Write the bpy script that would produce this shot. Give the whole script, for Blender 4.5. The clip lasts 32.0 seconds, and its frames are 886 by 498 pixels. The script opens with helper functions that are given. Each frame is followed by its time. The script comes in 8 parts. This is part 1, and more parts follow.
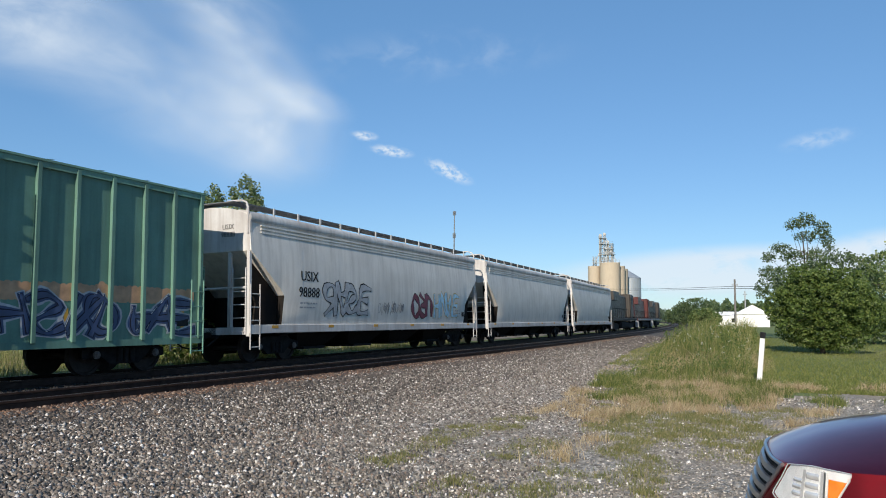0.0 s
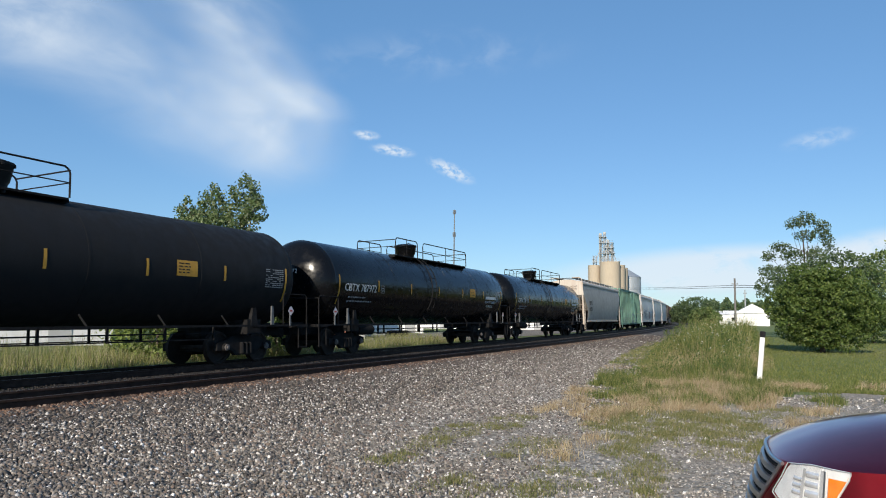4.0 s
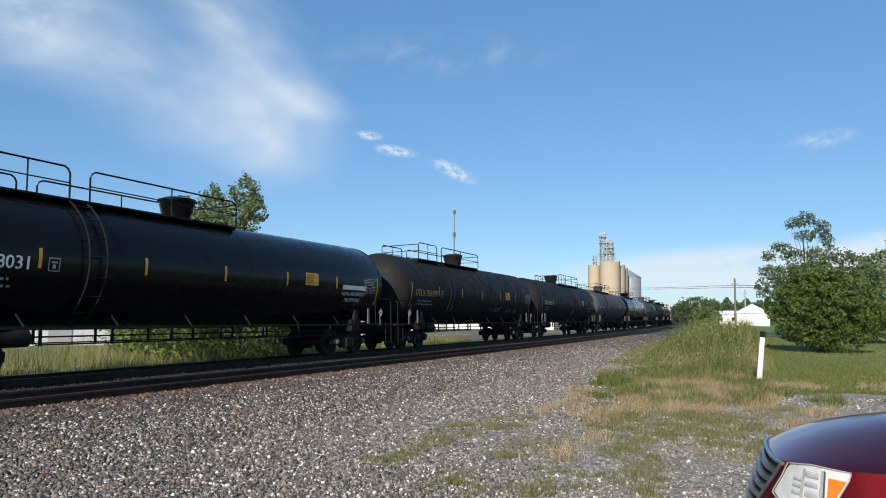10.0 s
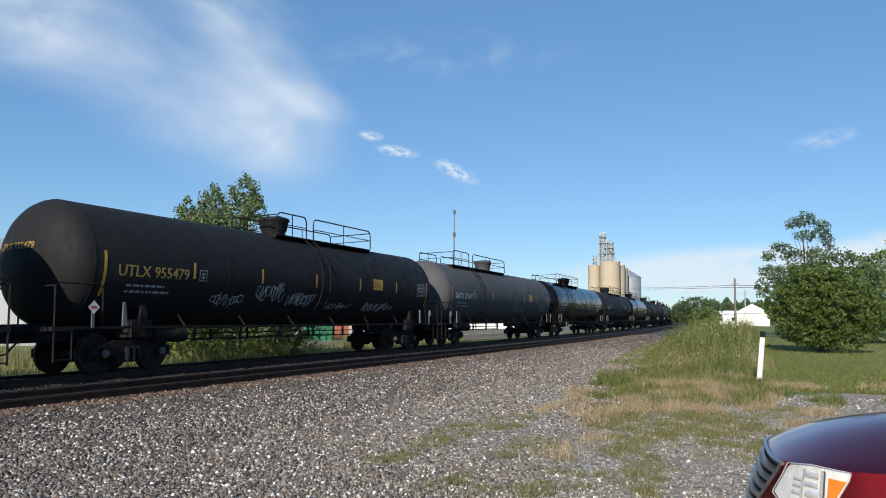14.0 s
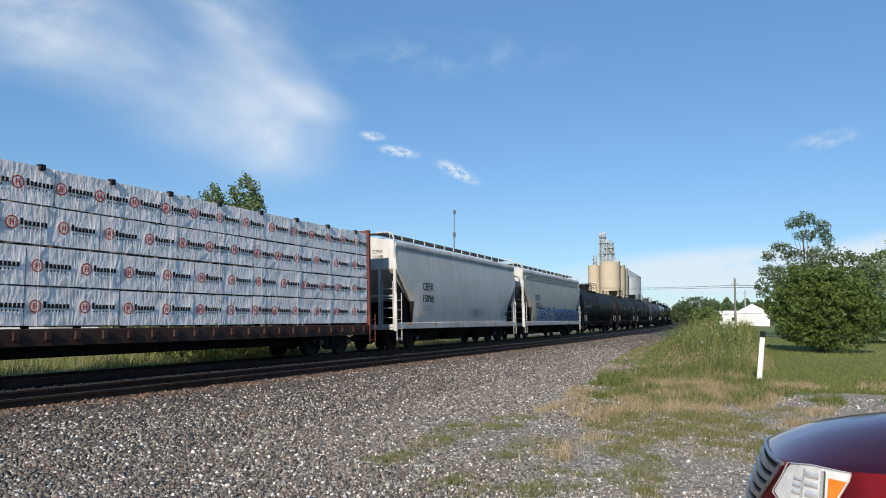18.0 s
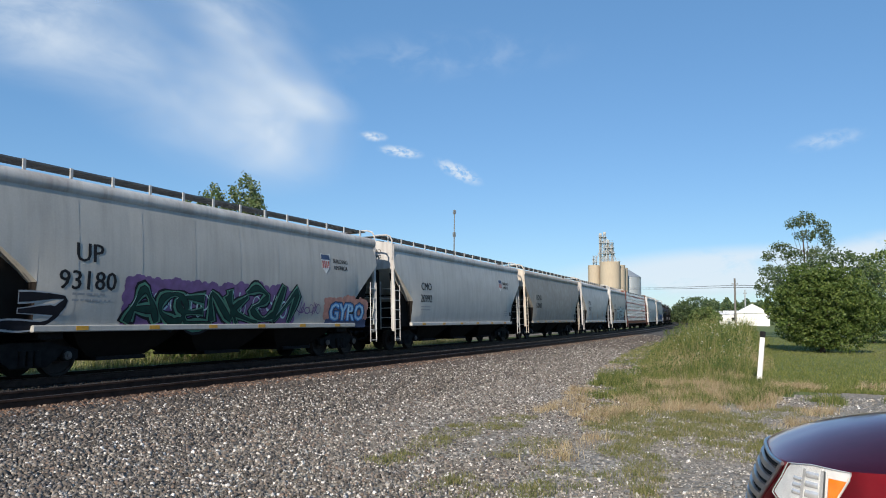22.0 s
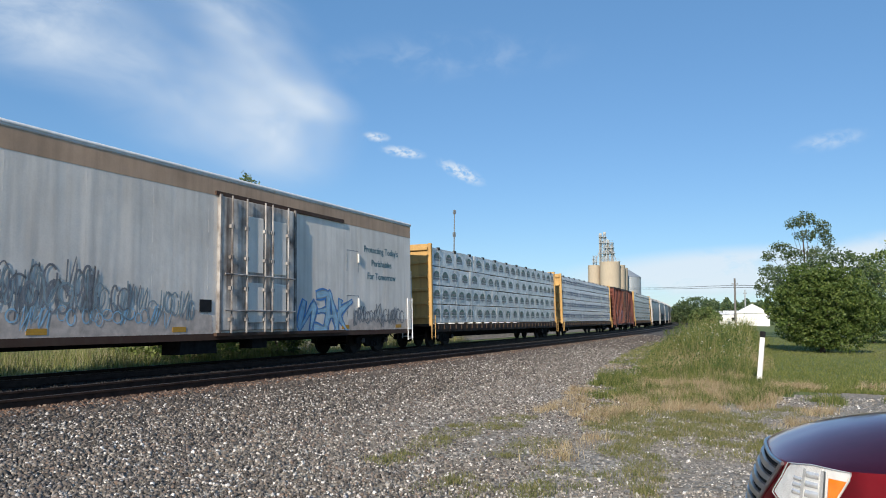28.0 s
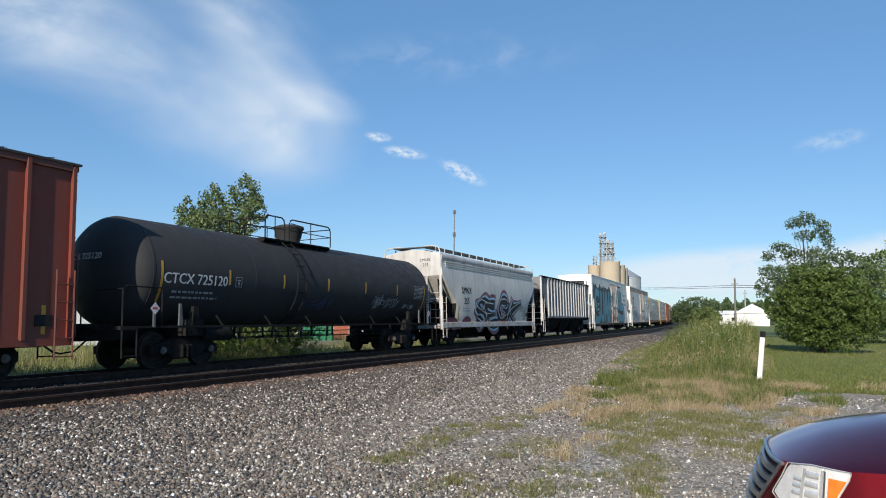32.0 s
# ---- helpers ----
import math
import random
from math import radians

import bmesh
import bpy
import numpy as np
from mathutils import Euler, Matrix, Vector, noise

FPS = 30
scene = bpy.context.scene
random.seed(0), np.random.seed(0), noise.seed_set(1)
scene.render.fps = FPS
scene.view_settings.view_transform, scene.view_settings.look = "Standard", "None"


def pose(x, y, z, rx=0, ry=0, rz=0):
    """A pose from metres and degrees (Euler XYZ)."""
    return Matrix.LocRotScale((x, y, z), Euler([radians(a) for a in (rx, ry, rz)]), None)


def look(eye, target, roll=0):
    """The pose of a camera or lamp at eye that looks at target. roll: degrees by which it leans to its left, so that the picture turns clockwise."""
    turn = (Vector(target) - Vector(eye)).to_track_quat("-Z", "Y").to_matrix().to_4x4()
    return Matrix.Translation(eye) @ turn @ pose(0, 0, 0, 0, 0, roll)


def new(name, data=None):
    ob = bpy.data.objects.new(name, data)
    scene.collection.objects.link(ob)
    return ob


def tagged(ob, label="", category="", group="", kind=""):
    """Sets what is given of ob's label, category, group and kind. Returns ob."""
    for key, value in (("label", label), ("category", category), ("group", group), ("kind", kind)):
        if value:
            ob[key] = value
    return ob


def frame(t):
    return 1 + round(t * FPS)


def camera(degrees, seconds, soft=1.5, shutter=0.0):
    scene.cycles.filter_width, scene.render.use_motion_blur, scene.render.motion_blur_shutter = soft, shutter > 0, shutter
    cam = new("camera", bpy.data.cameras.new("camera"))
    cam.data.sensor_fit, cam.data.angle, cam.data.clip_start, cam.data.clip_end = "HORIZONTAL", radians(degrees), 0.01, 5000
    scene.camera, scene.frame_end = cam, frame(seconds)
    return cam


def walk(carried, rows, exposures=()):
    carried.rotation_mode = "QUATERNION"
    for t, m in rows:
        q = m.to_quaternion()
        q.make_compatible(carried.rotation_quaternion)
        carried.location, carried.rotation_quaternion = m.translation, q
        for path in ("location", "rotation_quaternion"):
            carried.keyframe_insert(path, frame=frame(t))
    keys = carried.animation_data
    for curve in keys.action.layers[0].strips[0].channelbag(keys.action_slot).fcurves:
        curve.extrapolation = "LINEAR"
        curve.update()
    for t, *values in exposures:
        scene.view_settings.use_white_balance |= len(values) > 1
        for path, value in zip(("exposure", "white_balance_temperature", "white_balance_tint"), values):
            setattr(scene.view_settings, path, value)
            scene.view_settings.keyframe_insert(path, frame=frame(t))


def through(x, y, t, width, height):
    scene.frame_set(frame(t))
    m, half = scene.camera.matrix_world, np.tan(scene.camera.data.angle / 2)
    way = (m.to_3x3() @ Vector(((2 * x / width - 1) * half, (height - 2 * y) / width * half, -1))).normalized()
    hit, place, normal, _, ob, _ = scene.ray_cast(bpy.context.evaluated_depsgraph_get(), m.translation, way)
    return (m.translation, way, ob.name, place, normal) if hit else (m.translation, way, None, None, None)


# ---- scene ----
# The world: x runs along the railway at the camera, y across it, z up; the lot is z = 0.
EYE = (0.0, 0.0, 1.707)
YAW, PITCH, ROLL = 25.886, 5.267, 0.754
cam = camera(63.37, 32.0, soft=1.0)


def cam_pose(lift=0.0):
    a, b = radians(YAW), radians(PITCH + lift)
    way = Vector((math.cos(b) * math.cos(a), math.cos(b) * math.sin(a), math.sin(b)))
    return look(EYE, Vector(EYE) + way, ROLL)


walk(cam, [(0.0, cam_pose(0.08)), (0.2, cam_pose()), (0.6, cam_pose()), (32.0, cam_pose())])

# ---- light ----
SUN_EL, SUN_AZ = 26.0, -172.8
world = bpy.data.worlds.new("sky")
scene.world = world
world.use_nodes = True
wn = world.node_tree
sky = wn.nodes.new("ShaderNodeTexSky")
sky.sky_type = "NISHITA"
sky.sun_disc = False
sky.sun_elevation = radians(SUN_EL)
sky.sun_rotation = radians(90.0 - SUN_AZ)
sky.altitude, sky.air_density, sky.dust_density, sky.ozone_density = 300, 1.0, 0.15, 2.6
wn.nodes["Background"].inputs["Strength"].default_value = 0.114
tint = wn.nodes.new("ShaderNodeMix")
tint.data_type, tint.blend_type = "RGBA", "MULTIPLY"
tint.inputs[0].default_value = 1.0
tint.inputs[7].default_value = (0.84, 0.955, 1.06, 1)
wn.links.new(sky.outputs[0], tint.inputs[6])
haze = wn.nodes.new("ShaderNodeMix")
haze.data_type = "RGBA"
haze.inputs[0].default_value = 0.45
haze.inputs[7].default_value = (0.90, 2.45, 4.70, 1)
wn.links.new(tint.outputs[2], haze.inputs[6])
wn.links.new(haze.outputs[2], wn.nodes["Background"].inputs["Color"])
sun_data = bpy.data.lights.new("sun", "SUN")
sun_data.energy, sun_data.angle, sun_data.color = 5.0, radians(0.55), (1.0, 0.90, 0.76)
sun = new("sun", sun_data)
_a, _e = radians(SUN_AZ), radians(SUN_EL)
SUN_WAY = Vector((math.cos(_e) * math.cos(_a), math.cos(_e) * math.sin(_a), math.sin(_e)))
sun.matrix_world = look(SUN_WAY * 50, (0, 0, 0))
scene.view_settings.exposure = 0.22

# ---- the line of the railway ----
SPEED = 21.734
T0 = 16.0
D_TRACK, RAIL_Z, CANT, SPACING = 16.048, 0.15, 0.03595, 4.591
_S = np.arange(-900.0, 1100.0, 0.5)
_k = np.where(_S < -60, 0.0, np.where(_S < 0, 0.000999, np.where(_S < 105, 0.000999 - 4.688e-6 * _S, 0.0005)))
_th = np.cumsum(_k) * 0.5
_i0 = int(np.searchsorted(_S, 0.0))
_th -= _th[_i0]
_X = np.cumsum(np.cos(_th)) * 0.5
_Y = np.cumsum(np.sin(_th)) * 0.5
_X -= _X[_i0]
_Y -= _Y[_i0]


def line(s, l=0.0, z=0.0):
    """World place of a point at s along the far track, l to its left, z above its rails."""
    x, y, h = np.interp(s, _S, _X), np.interp(s, _S, _Y) + D_TRACK, np.interp(s, _S, _th)
    ll, zz = l * math.cos(CANT) + z * math.sin(CANT), z * math.cos(CANT) - l * math.sin(CANT)
    return (x - np.sin(h) * ll, y + np.cos(h) * ll, RAIL_Z + zz)


def rail_pose(s):
    x, y, z = line(s)
    h = float(np.interp(s, _S, _th))
    return pose(float(x), float(y), z, 0, 0, math.degrees(h)) @ pose(0, 0, 0, -math.degrees(CANT), 0, 0)


# ---- mesh helpers ----
class Geo:
    """A growing list of corners and faces."""

    def __init__(self):
        self.v, self.f = [], []

    def add(self, verts, faces, m=None):
        n = len(self.v)
        self.v += [tuple(m @ Vector(p)) for p in verts] if m else [tuple(p) for p in verts]
        self.f += [tuple(i + n for i in f) for f in faces]
        return self

    def box(self, x0, x1, y0, y1, z0, z1, m=None):
        v = [(x0, y0, z0), (x1, y0, z0), (x1, y1, z0), (x0, y1, z0), (x0, y0, z1), (x1, y0, z1), (x1, y1, z1), (x0, y1, z1)]
        return self.add(v, [(0, 3, 2, 1), (4, 5, 6, 7), (0, 1, 5, 4), (1, 2, 6, 5), (2, 3, 7, 6), (3, 0, 4, 7)], m)

    def bevel_box(self, x0, x1, y0, y1, z0, z1, b=0.01, m=None):
        """A box with its upright and level edges cut."""
        v = []
        for z, k in ((z0, b), (z0 + b, 0), (z1 - b, 0), (z1, b)):
            v += [(x0 + k + (b if not k else 0), y0 + k, z), (x1 - k - (b if not k else 0), y0 + k, z), (x1 - k, y0 + k + (b if not k else 0), z), (x1 - k, y1 - k - (b if not k else 0), z),
                  (x1 - k - (b if not k else 0), y1 - k, z), (x0 + k + (b if not k else 0), y1 - k, z), (x0 + k, y1 - k - (b if not k else 0), z), (x0 + k, y0 + k + (b if not k else 0), z)]
        f = [tuple(range(7, -1, -1)), tuple(range(24, 32))]
        for r in range(3):
            for i in range(8):
                j = (i + 1) % 8
                f.append((r * 8 + i, r * 8 + j, r * 8 + 8 + j, r * 8 + 8 + i))
        return self.add(v, f, m)

    def tube(self, pts, r, n=6, close=True):
        """A round bar along points."""
        pts = [Vector(p) for p in pts]
        rings = []
        for i, p in enumerate(pts):
            d = (pts[min(i + 1, len(pts) - 1)] - pts[max(i - 1, 0)]).normalized()
            up = Vector((0, 0, 1)) if abs(d.z) < 0.9 else Vector((1, 0, 0))
            a = d.cross(up).normalized()
            b = a.cross(d)
            rings.append([p + r * (math.cos(t) * a + math.sin(t) * b) for t in (2 * math.pi * k / n for k in range(n))])
        return self.loft(rings, True, close)

    def loft(self, rings, ring=True, caps=True):
        n = len(rings[0])
        v = [p for r in rings for p in r]
        f = []
        for i in range(len(rings) - 1):
            for k in range(n if ring else n - 1):
                j = (k + 1) % n
                f.append((i * n + k, i * n + j, (i + 1) * n + j, (i + 1) * n + k))
        if caps and ring:
            f.append(tuple(range(n - 1, -1, -1)))
            f.append(tuple(range((len(rings) - 1) * n, len(rings) * n)))
        return self.add(v, f)

    def lathe(self, profile, n=24, m=None):
        """Turned about the x axis: profile of (x, radius)."""
        rings = [[(x, r * math.cos(2 * math.pi * k / n), r * math.sin(2 * math.pi * k / n)) for k in range(n)] for x, r in profile]
        if m:
            rings = [[tuple(m @ Vector(p)) for p in r] for r in rings]
        return self.loft(rings)

    def prism(self, pts, y0, y1):
        """A flat outline of (x, z) between y0 and y1."""
        n = len(pts)
        v = [(x, y0, z) for x, z in pts] + [(x, y1, z) for x, z in pts]
        f = [tuple(range(n)), tuple(range(2 * n - 1, n - 1, -1))]
        f += [((i + 1) % n, i, n + i, n + (i + 1) % n) for i in range(n)]
        return self.add(v, f)

    def mesh(self, name, smooth=None):
        me = bpy.data.meshes.new(name)
        me.from_pydata(self.v, [], self.f)
        if smooth is not None:
            me.shade_smooth()
            me.set_sharp_from_angle(angle=radians(smooth))
        return me


def fast_mesh(name, verts, faces):
    """A mesh from arrays; all faces have the same number of corners."""
    me = bpy.data.meshes.new(name)
    verts, faces = np.asarray(verts, np.float32), np.asarray(faces, np.int32)
    nf, k = faces.shape
    me.vertices.add(len(verts))
    me.vertices.foreach_set("co", verts.ravel())
    me.loops.add(nf * k)
    me.loops.foreach_set("vertex_index", faces.ravel())
    me.polygons.add(nf)
    me.polygons.foreach_set("loop_start", np.arange(0, nf * k, k, dtype=np.int32))
    me.update(calc_edges=True)
    return me


def part(name, geo, material, parent, label="", smooth=None, kind=""):
    """One mesh object under a thing or a part; geo is a Geo or a ready mesh."""
    me = geo.mesh(name, smooth) if isinstance(geo, Geo) else geo
    if not me.materials:
        me.materials.append(material)
    ob = new(name, me)
    ob.parent = parent
    return tagged(ob, label, kind=kind)


def thing(name, label, category, group="", kind="", at=None):
    ob = new(name)
    ob.empty_display_size = 0.3
    if at is not None:
        ob.matrix_basis = at
    return tagged(ob, label, category, group, kind)


def solid(name, geo, material, label, category, group="", kind="", smooth=None):
    """A thing that is one mesh."""
    me = geo.mesh(name, smooth) if isinstance(geo, Geo) else geo
    me.materials.append(material)
    return tagged(new(name, me), label, category, group, kind)


# ---- lettering, made once ----
_words = {}


def word(text, size, fat=0.0):
    """Flat letters of that height as corners and faces, centred on x, standing on y = 0."""
    key = (text, size, fat)
    if key not in _words:
        cu = bpy.data.curves.new("letters", "FONT")
        cu.body, cu.size, cu.align_x, cu.resolution_u, cu.offset = text, size * 1.35, "CENTER", 2, fat
        ob = new("letters", cu)
        dg = bpy.context.evaluated_depsgraph_get()
        me = bpy.data.meshes.new_from_object(ob.evaluated_get(dg))
        _words[key] = ([tuple(v.co) for v in me.vertices], [tuple(p.vertices) for p in me.polygons])
        bpy.data.objects.remove(ob)
        bpy.data.curves.remove(cu)
        bpy.data.meshes.remove(me)
    return _words[key]


# ---- materials ----
_mats = {}


def nodes_of(name):
    m = bpy.data.materials.new(name)
    m.use_nodes = True
    t = m.node_tree
    return m, t, t.nodes["Principled BSDF"]


def noise_node(t, scale, detail=4.0, vec=None, stretch=None, rough=0.55):
    n = t.nodes.new("ShaderNodeTexNoise")
    n.inputs["Scale"].default_value, n.inputs["Detail"].default_value, n.inputs["Roughness"].default_value = scale, detail, rough
    if vec is None:
        vec = t.nodes.new("ShaderNodeTexCoord").outputs["Object"]
    if stretch:
        mp = t.nodes.new("ShaderNodeMapping")
        mp.inputs["Scale"].default_value = stretch
        t.links.new(vec, mp.inputs["Vector"])
        vec = mp.outputs["Vector"]
    t.links.new(vec, n.inputs["Vector"])
    return n.outputs["Fac"]


def ramp(t, fac, stops):
    r = t.nodes.new("ShaderNodeValToRGB")
    el = r.color_ramp.elements
    while len(el) < len(stops):
        el.new(0.5)
    for e, (p, c) in zip(el, stops):
        e.position = p
        e.color = (*c, 1) if isinstance(c, tuple) else (c, c, c, 1)
    t.links.new(fac, r.inputs["Fac"])
    return r.outputs["Color"]


def mix(t, fac, a, b, mode="MIX"):
    n = t.nodes.new("ShaderNodeMix")
    n.data_type, n.blend_type = "RGBA", mode
    for sock, val in ((n.inputs[0], fac), (n.inputs[6], a), (n.inputs[7], b)):
        if hasattr(val, "is_linked"):
            t.links.new(val, sock)
        elif isinstance(val, tuple):
            sock.default_value = (*val, 1)
        else:
            sock.default_value = val
    return n.outputs[2]


def bump(t, bs, height, strength=0.3, distance=0.01):
    b = t.nodes.new("ShaderNodeBump")
    b.inputs["Strength"].default_value, b.inputs["Distance"].default_value = strength, distance
    t.links.new(height, b.inputs["Height"])
    t.links.new(b.outputs[0], bs.inputs["Normal"])


def paint(name, color, rough=0.45, dirt=(0.10, 0.075, 0.05), amount=0.35, streak=0.3, metal=0.0, scale=0.7, relief=0.15, spec=0.28):
    """Weathered paint: blotches, rain streaks and grain."""
    if name in _mats:
        return _mats[name]
    m, t, bs = nodes_of(name)
    blot = ramp(t, noise_node(t, scale, 7), [(0.35, 0.0), (0.75, 1.0)])
    fine = ramp(t, noise_node(t, 22.0, 4), [(0.3, 0.90), (0.7, 1.06)])
    runs = ramp(t, noise_node(t, 1.0, 5, stretch=(5.0, 5.0, 0.35)), [(0.45, 0.0), (0.8, 1.0)])
    k = t.nodes.new("ShaderNodeMath")
    k.operation = "MULTIPLY"
    t.links.new(blot, k.inputs[0])
    k.inputs[1].default_value = amount
    c = mix(t, k.outputs[0], color, dirt)
    k2 = t.nodes.new("ShaderNodeMath")
    k2.operation = "MULTIPLY"
    t.links.new(runs, k2.inputs[0])
    k2.inputs[1].default_value = streak
    c = mix(t, k2.outputs[0], c, dirt)
    c = mix(t, 0.5, c, fine, "MULTIPLY")
    t.links.new(c, bs.inputs["Base Color"])
    rr = ramp(t, noise_node(t, 3.0, 5), [(0.3, max(0.05, rough - 0.1)), (0.7, min(1.0, rough + 0.2))])
    t.links.new(rr, bs.inputs["Roughness"])
    bs.inputs["Metallic"].default_value, bs.inputs["Specular IOR Level"].default_value = metal, spec
    if relief:
        dents = mix(t, 0.72, noise_node(t, 2.2, 3), noise_node(t, 0.9, 2, stretch=(1.9, 1.9, 0.16)))
        bump(t, bs, dents if relief > 0.1 else noise_node(t, 2.2, 3), relief * (1.4 if relief == 0.15 else 1.0), 0.05 if relief > 0.1 else 0.02)
    _mats[name] = m
    return m


def plain(name, color, rough=0.6, metal=0.0, vary=0.2, scale=6.0):
    if name in _mats:
        return _mats[name]
    m, t, bs = nodes_of(name)
    c = ramp(t, noise_node(t, scale, 5), [(0.3, tuple(x * (1 - vary) for x in color)), (0.7, tuple(min(1, x * (1 + vary)) for x in color))])
    t.links.new(c, bs.inputs["Base Color"])
    bs.inputs["Roughness"].default_value, bs.inputs["Metallic"].default_value = rough, metal
    if max(color) < 0.06:
        bs.inputs["Specular IOR Level"].default_value = 0.12
    _mats[name] = m
    return m


def pieces(name, stops, rough=0.85, island=True, grain=30.0):
    """Colour that changes from piece to piece."""
    m, t, bs = nodes_of(name)
    if island:
        rnd = t.nodes.new("ShaderNodeNewGeometry").outputs["Random Per Island"]
    else:
        rnd = t.nodes.new("ShaderNodeObjectInfo").outputs["Random"]
    c = ramp(t, rnd, stops)
    c = mix(t, 0.4, c, ramp(t, noise_node(t, grain, 4), [(0.25, 0.6), (0.75, 1.3)]), "MULTIPLY")
    t.links.new(c, bs.inputs["Base Color"])
    bs.inputs["Roughness"].default_value = rough
    return m


def leafy(name, stops, rough=0.55, through=0.35):
    """Leaves: colour by leaf, some light through them."""
    m, t, bs = nodes_of(name)
    rnd = t.nodes.new("ShaderNodeNewGeometry").outputs["Random Per Island"]
    c = ramp(t, rnd, stops)
    t.links.new(c, bs.inputs["Base Color"])
    bs.inputs["Roughness"].default_value = rough
    tr = t.nodes.new("ShaderNodeBsdfTranslucent")
    t.links.new(c, tr.inputs["Color"])
    ms = t.nodes.new("ShaderNodeMixShader")
    ms.inputs[0].default_value = through
    t.links.new(bs.outputs[0], ms.inputs[1])
    t.links.new(tr.outputs[0], ms.inputs[2])
    t.links.new(ms.outputs[0], t.nodes["Material Output"].inputs["Surface"])
    return m


STEEL_DARK = plain("dark running gear", (0.0150, 0.0145, 0.0150), 0.8, 0.0, 0.4)
WHEEL = plain("wheel steel", (0.034, 0.027, 0.024), 0.6, 0.1, 0.35)
RAIL = plain("rail steel", (0.050, 0.031, 0.024), 0.6, 0.3, 0.35)
RAIL_TOP = plain("worn rail head", (0.075, 0.068, 0.065), 0.5, 0.3, 0.2)
WHITE_LETTER = plain("white lettering", (0.62, 0.62, 0.60), 0.6, 0, 0.12, 9)
GREY_LETTER = plain("faded lettering", (0.27, 0.28, 0.29), 0.7, 0, 0.2, 9)
BLACK_LETTER = plain("black lettering", (0.02, 0.02, 0.022), 0.6, 0, 0.3, 9)
YELLOW = plain("yellow reflector", (0.50, 0.26, 0.025), 0.5, 0, 0.15, 9)
YELLOW_LETTER = plain("yellow lettering", (0.40, 0.25, 0.06), 0.6, 0, 0.2, 9)
PLACARD = plain("placard white", (0.62, 0.56, 0.56), 0.6, 0, 0.1, 9)
RED_LETTER = plain("red lettering", (0.42, 0.05, 0.03), 0.6)
CAP_GREY = plain("bearing cap steel", (0.10, 0.09, 0.085), 0.6, 0.1, 0.4, 8)
STEEL_GREY = plain("galvanised walkway", (0.10, 0.105, 0.11), 0.6, 0.1, 0.25)
POST_GREY = plain("galvanised posts and sunlit ribs", (0.38, 0.39, 0.40), 0.6, 0.1, 0.2)
BLACK_PAINT = paint("black tank paint", (0.004, 0.0042, 0.005), 0.17, (0.008, 0.0075, 0.008), 0.25, 0.2, relief=0.03, spec=0.22)

# ---- parts that all cars share ----
WHEEL_R = 0.483
_shared = {}


def shared(key, make):
    if key not in _shared:
        _shared[key] = make()
    return _shared[key]


def wheelset_mesh():
    g = Geo()
    q = pose(0, 0, 0, 0, 0, 90)
    for s in (-1, 1):
        prof = [(s * 0.68, 0.10), (s * 0.68, WHEEL_R + 0.025), (s * 0.71, WHEEL_R + 0.02), (s * 0.72, WHEEL_R), (s * 0.81, WHEEL_R - 0.006), (s * 0.815, WHEEL_R - 0.07), (s * 0.775, WHEEL_R - 0.085), (s * 0.76, 0.2), (s * 0.80, 0.14), (s * 0.80, 0.09)]
        g.lathe(prof, 28, q)
    g.lathe([(-1.06, 0.08), (-0.8, 0.08), (-0.6, 0.085), (0.6, 0.085), (0.8, 0.08), (1.06, 0.08)], 10, q)
    return g.mesh("wheelset", 35)


def side_frame_mesh(y):
    g = Geo()
    g.prism([(-1.22, 0.40), (-1.22, 0.62), (-0.8, 0.70), (-0.55, 0.80), (0.55, 0.80), (0.8, 0.70), (1.22, 0.62), (1.22, 0.40), (0.95, 0.38), (0.72, 0.46), (0.42, 0.24), (-0.42, 0.24), (-0.72, 0.46), (-0.95, 0.38)], y - 0.07, y + 0.07)
    for x in (-0.18, 0.0, 0.18):
        g.lathe([(0.28, 0.075), (0.62, 0.075)], 10, pose(x, y + math.copysign(0.09, y), 0, 0, -90, 0))
    for x in (-0.889, 0.889):
        g.lathe([(-0.05, 0.13), (0.06, 0.12), (0.09, 0.07)], 12, pose(x, y + math.copysign(0.07, y), 0.483, 0, 0, math.copysign(90, y)))
    return g.mesh("side_frame", 40)


def cap_mesh():
    return Geo().lathe([(-0.03, 0.10), (0.02, 0.095), (0.03, 0.05), (0.05, 0.045), (0.055, 0.01)], 12, pose(0, 0, 0, 0, 0, -90)).mesh("bearing_cap", 40)


def bolster_mesh():
    g = Geo()
    g.bevel_box(-0.2, 0.2, -1.0, 1.0, 0.42, 0.74, 0.03)
    g.lathe([(0.70, 0.36), (0.86, 0.36)], 18, pose(0, 0, 0, 0, -90, 0))
    g.box(-0.9, -0.75, -0.85, 0.85, 0.36, 0.46)
    g.box(0.75, 0.9, -0.85, 0.85, 0.36, 0.46)
    return g.mesh("truck")


WHEELSETS = {-1: [], 1: []}


